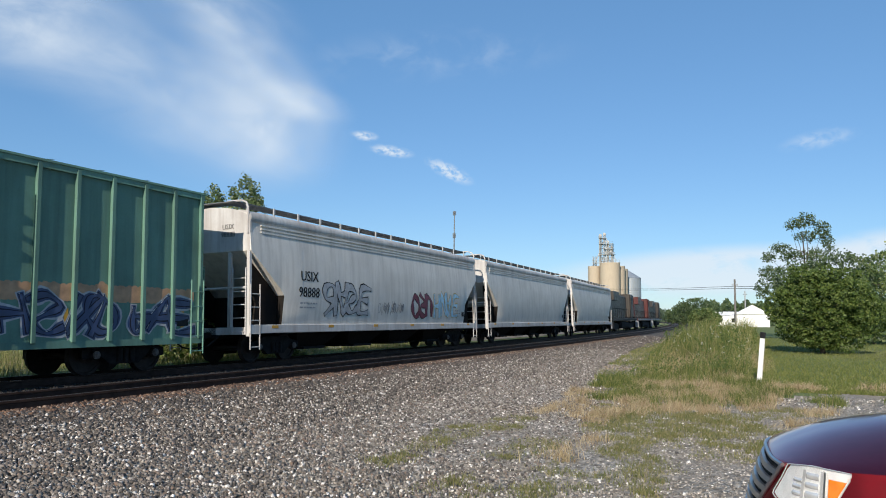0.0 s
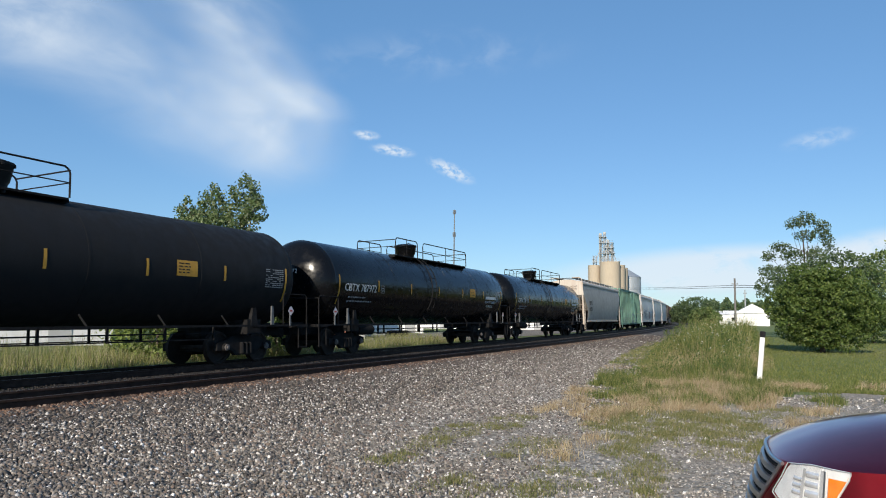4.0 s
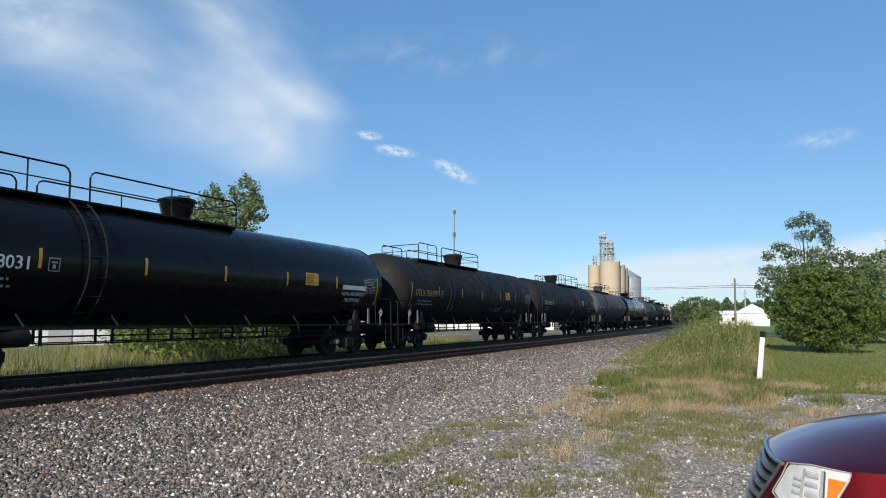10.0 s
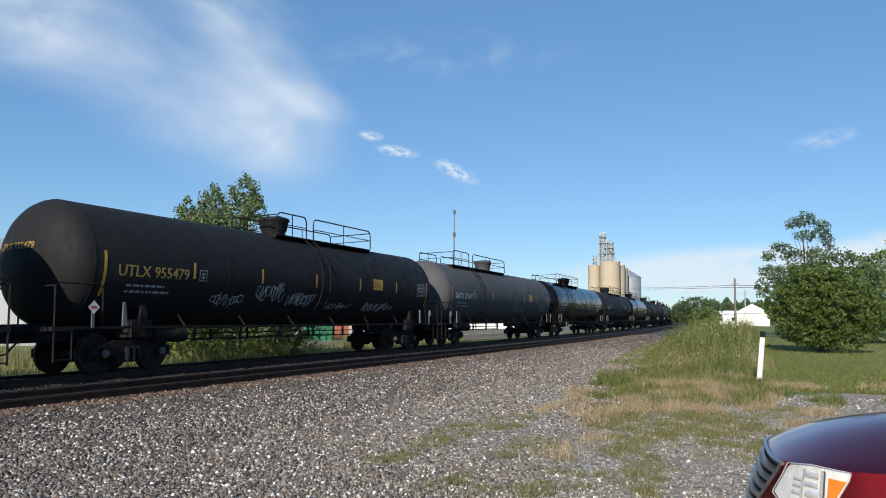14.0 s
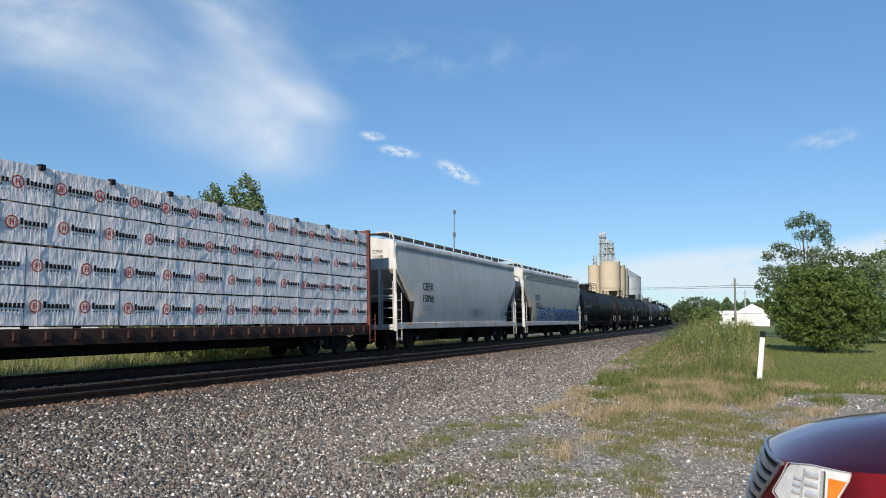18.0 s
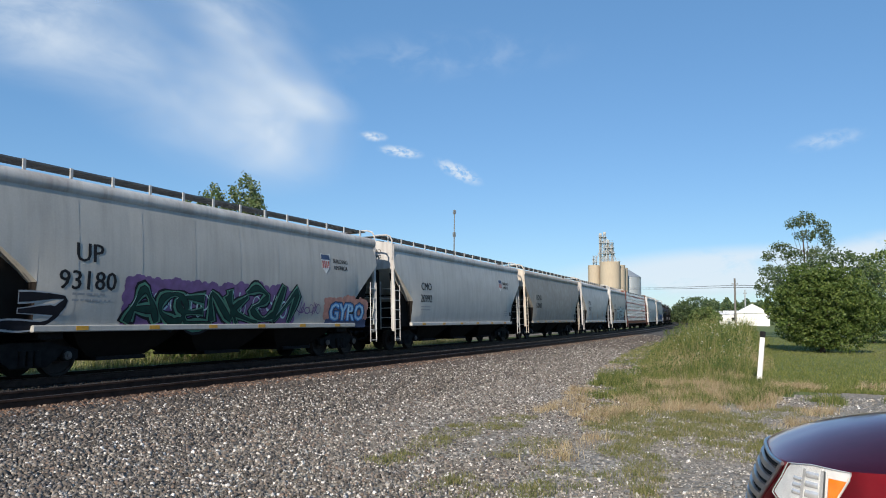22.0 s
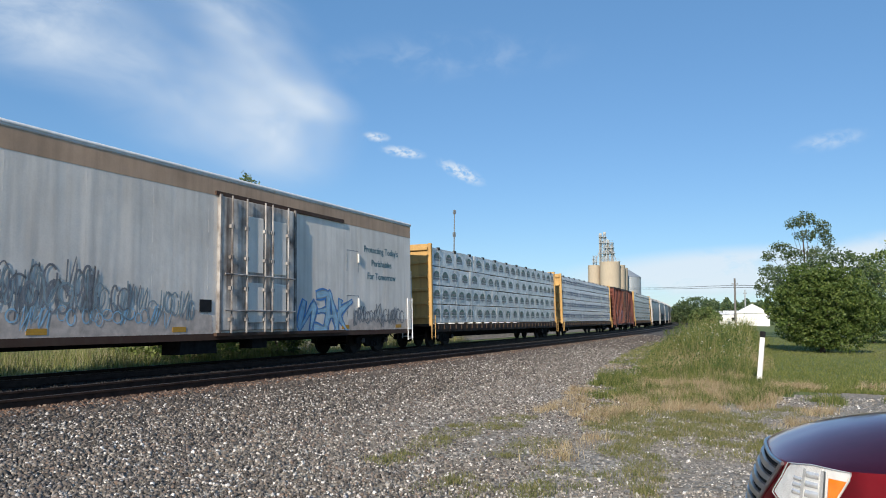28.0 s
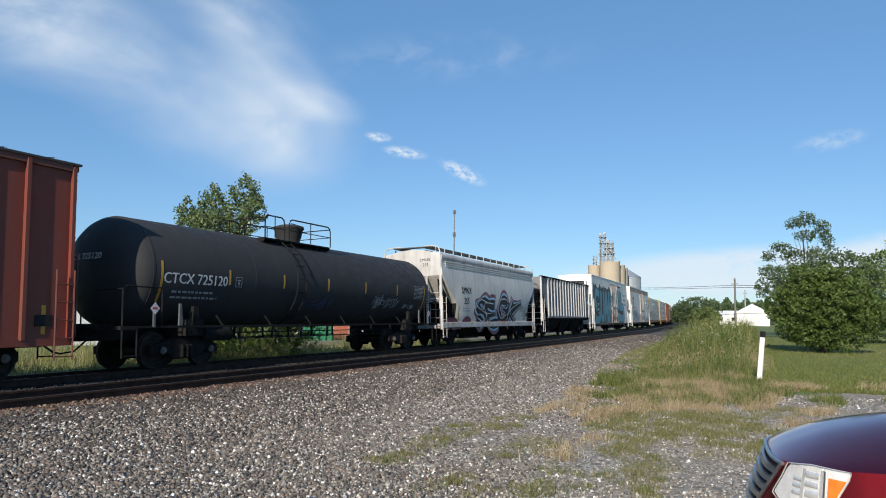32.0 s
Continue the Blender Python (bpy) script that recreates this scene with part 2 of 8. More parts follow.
def trucks(car, places):
    for x in places:
        tr = part("truck", shared("bolster", bolster_mesh), STEEL_DARK, car)
        tr.location = (x, 0, 0)
        for y in (-1.0, 1.0):
            part("side_frame", shared(("frame", y), lambda: side_frame_mesh(y)), STEEL_DARK, tr)
            if y < 0:
                for x2 in (-0.889, 0.889):
                    cap = part("bearing_cap", shared("cap", cap_mesh), CAP_GREY, tr)
                    cap.location = (x2, y - 0.16, WHEEL_R)
        for k in (-1, 1):
            ws = part("wheelset", shared("wheels", wheelset_mesh), WHEEL, tr)
            ws.location = (k * 0.889, 0, WHEEL_R)
            WHEELSETS[k].append(ws)


def couplers(car, half, reach):
    """A knuckle coupler and an air hose at each end."""
    for s in (-1, 1):
        g = Geo()
        g.box(s * (half - 0.5), s * (half + reach - 0.18), -0.08, 0.08, 0.80, 0.95)
        g.bevel_box(s * (half + reach - 0.18) if s > 0 else s * (half + reach), s * (half + reach) if s > 0 else s * (half + reach - 0.18), -0.16, 0.13, 0.72, 1.02, 0.03)
        part("coupler", g, STEEL_DARK, car)
        h = Geo()
        h.tube([(s * (half - 0.1), -0.35, 0.85), (s * (half + reach * 0.5), -0.36, 0.55), (s * (half + reach), -0.2, 0.5)], 0.022)
        part("air_hose", h, STEEL_DARK, car)


def ladder(car, x0, x1, y, z0, z1, mat, step=0.4, r=0.016, name="ladder"):
    g = Geo()
    g.tube([(x0, y, z0), (x0, y, z1)], r * 1.25)
    g.tube([(x1, y, z0), (x1, y, z1)], r * 1.25)
    z = z0 + 0.08
    while z < z1:
        g.tube([(x0, y, z), (x1, y, z)], r, 5)
        z += step
    part(name, g, mat, car)


def cross_ladder(car, x, y0, y1, z0, z1, mat, step=0.4):
    g = Geo()
    g.tube([(x, y0, z0), (x, y0, z1)], 0.02)
    g.tube([(x, y1, z0), (x, y1, z1)], 0.02)
    z = z0 + 0.08
    while z < z1:
        g.tube([(x, y0, z), (x, y1, z)], 0.016, 5)
        z += step
    part("end_ladder", g, mat, car)


def letters(car, text, size, x, z, mapper, mat, off=0.006, name="lettering", fat=0.0):
    v, f = word(text, size, fat)
    g = Geo()
    g.add([mapper(x + a - 0.022 * size, z + b, off) for a, b, _ in v], f)
    g.add([mapper(x + a + 0.022 * size, z + b, off + 0.0008) for a, b, _ in v], f)
    return part(name, g, mat, car)


def bars(car, x0, z0, wide, rows, gap, mapper, mat, seed=0, tall=0.05, name="stencil"):
    """Lines of small print as broken bars."""
    rn = random.Random(seed)
    g = Geo()
    for k in range(rows):
        x, z = x0, z0 - k * gap
        end = x0 + wide * rn.uniform(0.6, 1.0)
        while x < end:
            w = rn.uniform(0.06, 0.2)
            n = max(1, int(w / 0.12))
            g.add([mapper(x, z, 0.006), mapper(min(x + w, end), z, 0.006), mapper(min(x + w, end), z + tall, 0.006), mapper(x, z + tall, 0.006)], [(0, 1, 2, 3)])
            x += w + rn.uniform(0.03, 0.06)
    return part(name, g, mat, car, kind="stuff")


def panel(car, x0, x1, z0, z1, mapper, mat, name="sign_plate", off=0.006, nx=2, nz=3, label=""):
    g = Geo()
    v = [mapper(x0 + (x1 - x0) * i / nx, z0 + (z1 - z0) * k / nz, off) for k in range(nz + 1) for i in range(nx + 1)]
    g.add(v, [(k * (nx + 1) + i, k * (nx + 1) + i + 1, (k + 1) * (nx + 1) + i + 1, (k + 1) * (nx + 1) + i) for k in range(nz) for i in range(nx)])
    return part(name, g, mat, car, label)


# Loose painted strokes, as on walls and trains; each shape is lines in a unit box.
STROKES = [
    [[(0.05, 0.0), (0.2, 0.6), (0.4, 1.0), (0.6, 0.6), (0.8, 0.0)], [(0.2, 0.35), (0.7, 0.38)]],
    [[(0.8, 0.85), (0.4, 1.0), (0.08, 0.75), (0.4, 0.52), (0.8, 0.3), (0.5, 0.0), (0.05, 0.12)]],
    [[(0.8, 0.95), (0.12, 0.95), (0.06, 0.5), (0.65, 0.5)], [(0.06, 0.5), (0.12, 0.04), (0.82, 0.06)]],
    [[(0.1, 0.0), (0.1, 0.95), (0.7, 0.95), (0.72, 0.55), (0.15, 0.45), (0.8, 0.0)]],
    [[(0.4, 1.0), (0.06, 0.65), (0.12, 0.15), (0.55, 0.0), (0.8, 0.45), (0.65, 0.9), (0.4, 1.0)]],
    [[(0.1, 0.0), (0.12, 1.0)], [(0.8, 1.0), (0.15, 0.45), (0.85, 0.0)]],
    [[(0.8, 0.8), (0.4, 1.0), (0.05, 0.55), (0.3, 0.05), (0.8, 0.1), (0.8, 0.45), (0.5, 0.45)]],
    [[(0.08, 0.0), (0.1, 1.0), (0.7, 0.05), (0.75, 1.0)]],
    [[(0.1, 1.0), (0.1, 0.3), (0.4, 0.0), (0.75, 0.3), (0.75, 1.0)]],
    [[(0.1, 0.0), (0.1, 1.0)], [(0.1, 0.5), (0.75, 0.5)], [(0.75, 0.0), (0.75, 1.0)]],
]


def smooth_line(pts, n=4):
    out = []
    for i in range(len(pts) - 1):
        p = [np.array(pts[max(0, min(len(pts) - 1, i + k))], float) for k in (-1, 0, 1, 2)]
        for j in range(n):
            u = j / n
            out.append(0.5 * (2 * p[1] + (p[2] - p[0]) * u + (2 * p[0] - 5 * p[1] + 4 * p[2] - p[3]) * u * u + (3 * p[1] - p[0] - 3 * p[2] + p[3]) * u ** 3))
    out.append(np.array(pts[-1], float))
    return out


def scrawl(car, x0, x1, z0, z1, mapper, mat, seed, base):
    """Thin spiky hand-sprayed tags."""
    rn = random.Random(seed * 77 + int(x0 * 10))
    g = Geo()
    x, k = x0, 0
    while x < x1:
        w = rn.uniform(0.14, 0.34) * (0.6 + 0.5 * (z1 - z0))
        if rn.random() < 0.12:
            x += rn.uniform(0.1, 0.35)
            continue
        top, low, sl = z1 - rn.uniform(0, 0.3) * (z1 - z0), z0 + rn.uniform(0, 0.35) * (z1 - z0), rn.uniform(0.05, 0.22)
        kind = rn.random()
        if kind < 0.5:
            pts = [(x + w * 0.5 + 0.5 * w * math.cos(a) + sl * 0.3, (top + low) / 2 + (top - low) * 0.36 * math.sin(a)) for a in np.linspace(0.6, 6.6, 9)]
        else:
            n2 = rn.choice((3, 4, 4, 5))
            pts = [(x + w * j / (n2 - 1) + (sl if j % 2 == 0 else 0) + rn.uniform(-0.03, 0.03), (top if j % 2 == 0 else low) + rn.uniform(-0.07, 0.07)) for j in range(n2)]
            if rn.random() < 0.3:
                pts.append((pts[-1][0] - rn.uniform(0.2, 0.5), (top + low) / 2))
        pts = [tuple(q) for q in smooth_line(pts, 3)]
        wd = rn.uniform(0.010, 0.020) * (1.0 + 0.6 * (z1 - z0 > 0.8))
        v, f = [], []
        for j, p in enumerate(pts):
            a, b = pts[max(0, j - 1)], pts[min(len(pts) - 1, j + 1)]
            d = Vector((b[0] - a[0], b[1] - a[1])).normalized()
            o = base + 0.0006 * (k % 9)
            v += [mapper(p[0] - d[1] * wd, p[1] + d[0] * wd, o), mapper(p[0] + d[1] * wd, p[1] - d[0] * wd, o)]
        for j in range(len(pts) - 1):
            f.append((2 * j, 2 * j + 1, 2 * j + 3, 2 * j + 2))
        g.add(v, f)
        x += w * rn.uniform(0.7, 1.2)
        k += 1
    part("scrawl", g, mat, car, kind="stuff")


def blobs(car, x0, x1, z0, z1, mapper, mat, seed, base, r):
    """One ragged sprayed field: overlapping rounds of one colour, uneven at its top and ends."""
    rn = random.Random(seed)
    g = Geo()
    k = 0
    x = x0
    while x < x1:
        top = z1 + 0.16 * (z1 - z0) * noise.noise((x * 0.9, seed, 0)) + 0.10 * (z1 - z0) * noise.noise((x * 2.7, seed, 3))
        z = z0 + r * 0.6
        while z < top:
            a, b, rr = x + rn.uniform(-0.4, 0.4) * r, min(z, top - 0.3 * r) + rn.uniform(-0.2, 0.2) * r, r * rn.uniform(0.75, 1.25)
            n = 10
            g.add([mapper(a + rr * math.cos(t), max(z0 - 0.02, b + rr * math.sin(t)), base + 0.00001 * (k % 60)) for t in (2 * math.pi * q / n for q in range(n))], [tuple(range(n))])
            z += r * 0.9
            k += 1
        x += r * 0.8
    part("graffiti_field", g, mat, car, kind="stuff")


def mural(car, x0, x1, z0, z1, mapper, mats, seed, base=0.007, clouds=None):
    """A sprayed piece: a ragged field, then bold letter-like figures with a shadow, an edge, two fills and lights."""
    if clouds:
        blobs(car, x0, x1, z0, z1 * 0.97 + z0 * 0.03, mapper, clouds, seed, base, 0.12 * (z1 - z0))
    rn = random.Random(seed)
    h = z1 - z0
    n = max(1, round((x1 - x0) / (0.82 * h)))
    shapes = [rn.randrange(len(STROKES)) for _ in range(n)]
    mats = list(mats) + [mats[-1]] * 4
    graffiti(car, x0 + 0.05 * h, x1 - 0.05 * h, z0 + 0.12 * h, z1 - 0.14 * h, mapper, shapes, (mats[1], mats[0], mats[2]), 0.19 * h, seed, base + 0.003)
    graffiti(car, x0 + 0.05 * h, x1 - 0.05 * h, z0 + 0.12 * h, z1 - 0.14 * h, mapper, shapes, (mats[3], mats[4]), 0.085 * h, seed, base + 0.013)


def graffiti(car, x0, x1, z0, z1, mapper, shapes, colors, width=0.16, seed=1, base=0.004):
    """Spray-painted figures between x0 and x1; colors: edge, body, light."""
    if len(colors) > 4:
        mural(car, x0, x1, z0, z1, mapper, colors[1:], seed + len(shapes), base, colors[0])
        return
    if width <= 0.05:
        scrawl(car, x0, x1, z0, z1, mapper, colors[0], seed + len(shapes), base)
        return
    rn = random.Random(seed)
    n = len(shapes)
    cell = (x1 - x0) / n
    layers = [(colors[0], width, 0.0, "graffiti"), (colors[1], width * 0.72, 0.003, "graffiti_fill")]
    if len(colors) > 3:
        layers.insert(0, (colors[3], width * 1.5, -0.003, "graffiti_haze"))
    if len(colors) > 2:
        layers.append((colors[2], width * 0.08, 0.006, "graffiti_highlight"))
    jit = [(rn.uniform(-0.16, 0.16), rn.uniform(-0.12, 0.12), rn.uniform(0.8, 1.25), rn.uniform(-0.45, 0.45), rn.choice((1, 1, -1)), rn.choice((1, -1))) for _ in shapes]
    for mat, wd, lift, name in layers:
        g = Geo()
        for i, sh in enumerate(shapes):
            jx, jz, js, sk, fx, fz = jit[i]
            for k, ln in enumerate(STROKES[sh]):
                pts = smooth_line([(a if fx > 0 else 0.85 - a, c if fz > 0 else 1.0 - c) for a, c in ln])
                q = [np.array((x0 + cell * (i + 0.04 + jx) + cell * 1.3 * (p[0] + sk * p[1]), z0 + (z1 - z0) * (jz + p[1] * js))) for p in pts]
                if name == "graffiti_highlight":
                    q = [p + np.array((-0.2 * width, 0.2 * width)) for p in q]
                vs, fs = [], []
                for j, p in enumerate(q):
                    d = q[min(j + 1, len(q) - 1)] - q[max(j - 1, 0)]
                    d = d / (np.hypot(*d) + 1e-9)
                    nn = np.array((-d[1], d[0])) * wd * (0.8 + 0.35 * math.sin(j * 0.9 + i + k))
                    if j in (0, len(q) - 1):
                        p = p + d * wd * (0.5 if j else -0.5)
                    o = base + lift + k * 0.001 + i * 0.00005
                    vs += [mapper(p[0] + nn[0], p[1] + nn[1], o), mapper(p[0], p[1], o), mapper(p[0] - nn[0], p[1] - nn[1], o)]
                for j in range(len(q) - 1):
                    a = 3 * j
                    fs += [(a + 1, a, a + 3, a + 4), (a + 2, a + 1, a + 4, a + 5)]
                g.add(vs, fs)
        part(name, g, mat, car)


def figures(car, lines, mapper, edge, body, width, base, rim=0.1):
    """Broad sprayed strokes along given lines, with a dark rim."""
    for mat, wd, lift, name in ((edge, width + rim, 0.0, "graffiti"), (body, width, 0.004, "graffiti_fill")):
        g = Geo()
        for i, ln in enumerate(lines):
            q = smooth_line(ln, 6) if len(ln) > 3 else smooth_line(ln, 4)
            vs = []
            for j, p in enumerate(q):
                d = q[min(j + 1, len(q) - 1)] - q[max(j - 1, 0)]
                d = d / (np.hypot(*d) + 1e-9)
                w = wd * (1.0 + 0.13 * noise.noise((j * 0.7, i * 3.1, 1.0)))
                if j in (0, len(q) - 1):
                    p = p + d * wd * (0.45 if j else -0.45)
                o = base + lift + 0.0003 * i
                vs += [mapper(p[0] - d[1] * w, p[1] + d[0] * w, o), mapper(p[0] + d[1] * w, p[1] - d[0] * w, o)]
            g.add(vs, [(2 * j, 2 * j + 1, 2 * j + 3, 2 * j + 2) for j in range(len(q) - 1)])
        part(name, g, mat, car, kind="stuff")


# ---- tank car ----
def tank_car(length, look_mat, mark="", mark_mat=None, R=1.58, zc=2.68, dome=-0.35, plat=(-2.6, 2.6), rail=True, wide_ring=0.0, sign=True, gloss_white=True, print_mat=None, seed=0, label="", tags=(), extra=""):
    car = thing("tank_car", label, "tank car", "freight train")
    half = length / 2
    rn = random.Random(seed)
    dep = 0.78
    prof = [(-half, 0.02)] + [(-half + dep * (1 - math.cos(a)), R * math.sin(a)) for a in (k * math.pi / 2 / 9 for k in range(1, 9))] + [(-half + dep, R)]
    prof += [(x, R) for x in np.linspace(-half + dep, half - dep, 9)[1:-1]] + [(-x, r) for x, r in reversed(prof)]
    g = Geo().lathe(prof, 56, pose(0, 0, zc))
    part("shell", g, look_mat, car, smooth=50)

    def on(x, z, off=0.006):
        a = (z - zc) / R
        return (x, -(R + off) * math.cos(a), zc + (R + off) * math.sin(a))
    # weld seams and jacket bands
    for x in [-half + dep, half - dep] + ([wide_ring] if wide_ring else []) + [half * k for k in (-0.45, 0.12, 0.5)]:
        w = 0.16 if x == wide_ring and wide_ring else 0.035
        b = Geo()
        n = 48
        rings = [[(x + dx, r * math.cos(2 * math.pi * k / n), zc + r * math.sin(2 * math.pi * k / n)) for k in range(n)] for dx, r in ((-w, R - 0.01), (-w, R + 0.006), (w, R + 0.006), (w, R - 0.01))]
        b.loft(rings, True, False)
        part("jacket_band", b, look_mat, car, smooth=40)
    # valve housing, hatch and platform
    h = Geo()
    q = pose(dome, 0, zc + R - 0.04, 0, -90, 0)
    h.lathe([(-0.1, 0.40), (0.16, 0.41), (0.22, 0.45), (0.56, 0.52), (0.58, 0.54), (0.64, 0.54), (0.65, 0.49), (0.69, 0.40), (0.70, 0.02)], 22, q)
    h.tube([(dome - 0.14, -0.2, zc + R + 0.64), (dome - 0.14, -0.2, zc + R + 0.70), (dome + 0.14, -0.2, zc + R + 0.70), (dome + 0.14, -0.2, zc + R + 0.64)], 0.015, 5)
    for k in range(8):
        a = k * math.pi / 4
        h.box(-0.02, 0.02, -0.03, 0.03, 0.52, 0.60, pose(dome + 0.55 * math.cos(a), 0.53 * math.sin(a), zc + R - 0.02, 0, 0, math.degrees(a)))
    part("valve_housing", h, look_mat, car, smooth=35)
    if rail:
        x0, x1 = plat
        zt = zc + R - 0.09
        for y in (-0.95, 0.62):
            part("platform", Geo().box(x0, x1, y, y + 0.33, zt - 0.05, zt), STEEL_DARK, car)
        for x in np.linspace(x0, x1, 6):
            part("platform_beam", Geo().box(x - 0.025, x + 0.025, -0.93, 0.93, zt - 0.12, zt - 0.05), STEEL_DARK, car)
        for y in (-0.97, 0.97):
            g = Geo()
            m0, m1 = x0 + (x1 - x0) * 0.27, x0 + (x1 - x0) * 0.34
            for a, b in ((x0, m0), (m1, x1)):
                g.tube([(a, y, zt), (a, y, zt + 0.58), (a + 0.05, y, zt + 0.68), (a + 0.15, y, zt + 0.74), (b - 0.15, y, zt + 0.74), (b - 0.05, y, zt + 0.68), (b, y, zt + 0.58), (b, y, zt)], 0.024)
                g.tube([(a, y, zt + 0.36), (b, y, zt + 0.36)], 0.016)
                g.tube([((a + b) / 2, y, zt), ((a + b) / 2, y, zt + 0.74)], 0.018)
            part("railing", g, STEEL_DARK, car)
        for x in (x0, x1):
            for dz, rr in ((0.66, 0.02), (0.36, 0.016)):
                part("end_rail", Geo().tube([(x, -0.97, zt + dz), (x, 0.97, zt + dz)], rr), STEEL_DARK, car)
        # ladder bent round the shell
        lx = (m0 + m1) / 2
        lg = Geo()
        ang = [math.radians(a) for a in range(-62, 62, 8)]
        for dx in (-0.24, 0.24):
            lg.tube([(lx + dx, -(R + 0.12) * math.cos(a), zc + (R + 0.12) * math.sin(a)) for a in ang], 0.022)
        for a in ang[::2]:
            lg.tube([(lx - 0.24, -(R + 0.12) * math.cos(a), zc + (R + 0.12) * math.sin(a)), (lx + 0.24, -(R + 0.12) * math.cos(a), zc + (R + 0.12) * math.sin(a))], 0.016, 5)
        part("ladder", lg, STEEL_DARK, car)
    # side rod with brackets, stub sills, saddles
    tc = half - 2.35
    for y in (-1.5, 1.5):
        g = Geo()
        g.box(-half + 0.2, half - 0.2, y - 0.035, y + 0.035, 1.08, 1.14)
        for x in np.linspace(-half * 0.62, half * 0.62, 6):
            g.tube([(x - 0.12, y * 0.9, 1.42), (x, y, 1.12)], 0.024, 5)
        part("side_rod", g, STEEL_DARK, car)
        # low rail under the tank
        lr = Geo()
        lr.box(-half + 4.0, half - 4.0, y * 0.95 - 0.02, y * 0.95 + 0.02, 0.73, 0.765)
        lr.box(-half + 4.0, half - 4.0, y * 0.95 - 0.02, y * 0.95 + 0.02, 0.90, 0.93)
        for x in np.linspace(-half + 4.1, half - 4.1, 7):
            lr.box(x - 0.025, x + 0.025, y * 0.95 - 0.03, y * 0.95 + 0.03, 0.72, 1.12)
        part("under_rail", lr, STEEL_DARK, car)
    for s in (-1, 1):
        g = Geo()
        a, b = sorted((s * (half - 3.4), s * (half + 0.25)))
        g.box(a, b, -0.3, 0.3, 0.78, 1.22)
        c0, c1 = sorted((s * (half - 0.35), s * (half + 0.25)))
        g.box(c0, c1, -1.52, 1.52, 1.04, 1.14)
        part("stub_sill", g, STEEL_DARK, car)
        w = Geo()
        for y in (-1.42, 1.3):
            w.prism([(s * tc - 0.16, 1.12), (s * tc + 0.16, 1.12), (s * tc + 0.07, 1.66), (s * tc - 0.07, 1.66)], y, y + 0.12)
        w.box(s * tc - 0.3, s * tc + 0.3, -1.4, 1.4, 0.86, 1.3)
        part("saddle", w, STEEL_DARK, car)
        for y in (-1.5, 1.5):
            er = Geo()
            er.tube([(s * (half + 0.2), y, 0.35), (s * (half + 0.2), y, 2.05), (s * (half + 0.1), y, 2.12), (s * (half - 1.0), y, 2.12), (s * (half - 1.05), y, 2.0), (s * (half - 1.05), y, 1.1)], 0.022)
            er.tube([(s * (half - 0.25), y, 0.35), (s * (half - 0.25), y, 1.1)], 0.02)
            er.tube([(s * (half - 0.25), y, 0.4), (s * (half + 0.2), y, 0.4)], 0.02)
            er.tube([(s * (half + 0.2), y, 2.05), (s * (half + 0.2), y * 0.4, 2.05)], 0.02)
            part("end_railing", er, STEEL_DARK, car)
    rs = Geo().lathe([(-0.6, 0.02), (-0.56, 0.2), (0.56, 0.2), (0.6, 0.02)], 14, pose(-half + 3.4, -1.15, 0.9))
    part("brake_reservoir", rs, STEEL_DARK, car, smooth=40)
    # reflectors
    for x in np.linspace(-half + dep + 0.25, half - dep - 0.25, 7):
        big = abs(x) > half - 1.6
        panel(car, x - 0.042, x + 0.042, zc - (0.85 if big else 0.28), zc + (0.25 if big else 0.16), on, YELLOW, "reflector_stripe", 0.012, 1, 5)
    if sign:
        panel(car, half * 0.40, half * 0.40 + 0.75, zc - 0.22, zc + 0.2, on, YELLOW, "warning_sign", 0.012, 1, 3, "yellow warning sign")
        bars(car, half * 0.40 + 0.06, zc + 0.1, 0.62, 4, 0.08, lambda a, b, o=0: on(a, b, 0.016), BLACK_LETTER, seed + 5, 0.03)
    if print_mat:
        letters(car, "NON-ODORIZED", 0.15, half * 0.72, zc - 0.5, on, print_mat, 0.012)
        letters(car, "PROPYLENE", 0.15, half * 0.72, zc - 0.74, on, print_mat, 0.012)
        if gloss_white:
            panel(car, half * 0.72 - 0.8, half * 0.72 + 0.85, zc - 0.28, zc - 0.12, on, WHITE_LETTER, "white_panel", 0.012, 2, 2)
    tm = mark_mat or WHITE_LETTER
    if mark:
        letters(car, mark, 0.30, -half * 0.72 - 0.15, zc - 0.32, on, tm, 0.012)
        px = -half * 0.72 - 0.15 + 0.125 * len(mark) + 0.32
        for a, b, c, d in ((-0.14, 0.14, 0.13, 0.15), (-0.14, 0.14, -0.15, -0.13), (-0.14, -0.12, -0.13, 0.13), (0.12, 0.14, -0.13, 0.13), (-0.07, 0.07, 0.03, 0.07), (-0.04, 0.04, -0.09, 0.0)):
            panel(car, px + a, px + b, zc - 0.18 + c, zc - 0.18 + d, on, GREY_LETTER, "stencil_frame", 0.012, 1, 1)
        bars(car, -half * 0.72 - 1.0, zc - 0.58, 1.9, 2, 0.16, on, GREY_LETTER, seed + 1, 0.06)
        # the same mark on the rear head
        v, f = word(mark, 0.17)
        hd = Geo()
        hv = []
        for a, b, _ in v:
            yy, zz = 0.25 - a, 0.30 + b
            rr = min(0.985, math.hypot(yy, zz) / R)
            hv.append((-half + dep - dep * math.sqrt(1 - rr * rr) - 0.012, yy, zc + zz))
        hd.add(hv, f)
        part("head_lettering", hd, tm, car)
    # tabular stencil at the leading end
    st = Geo()
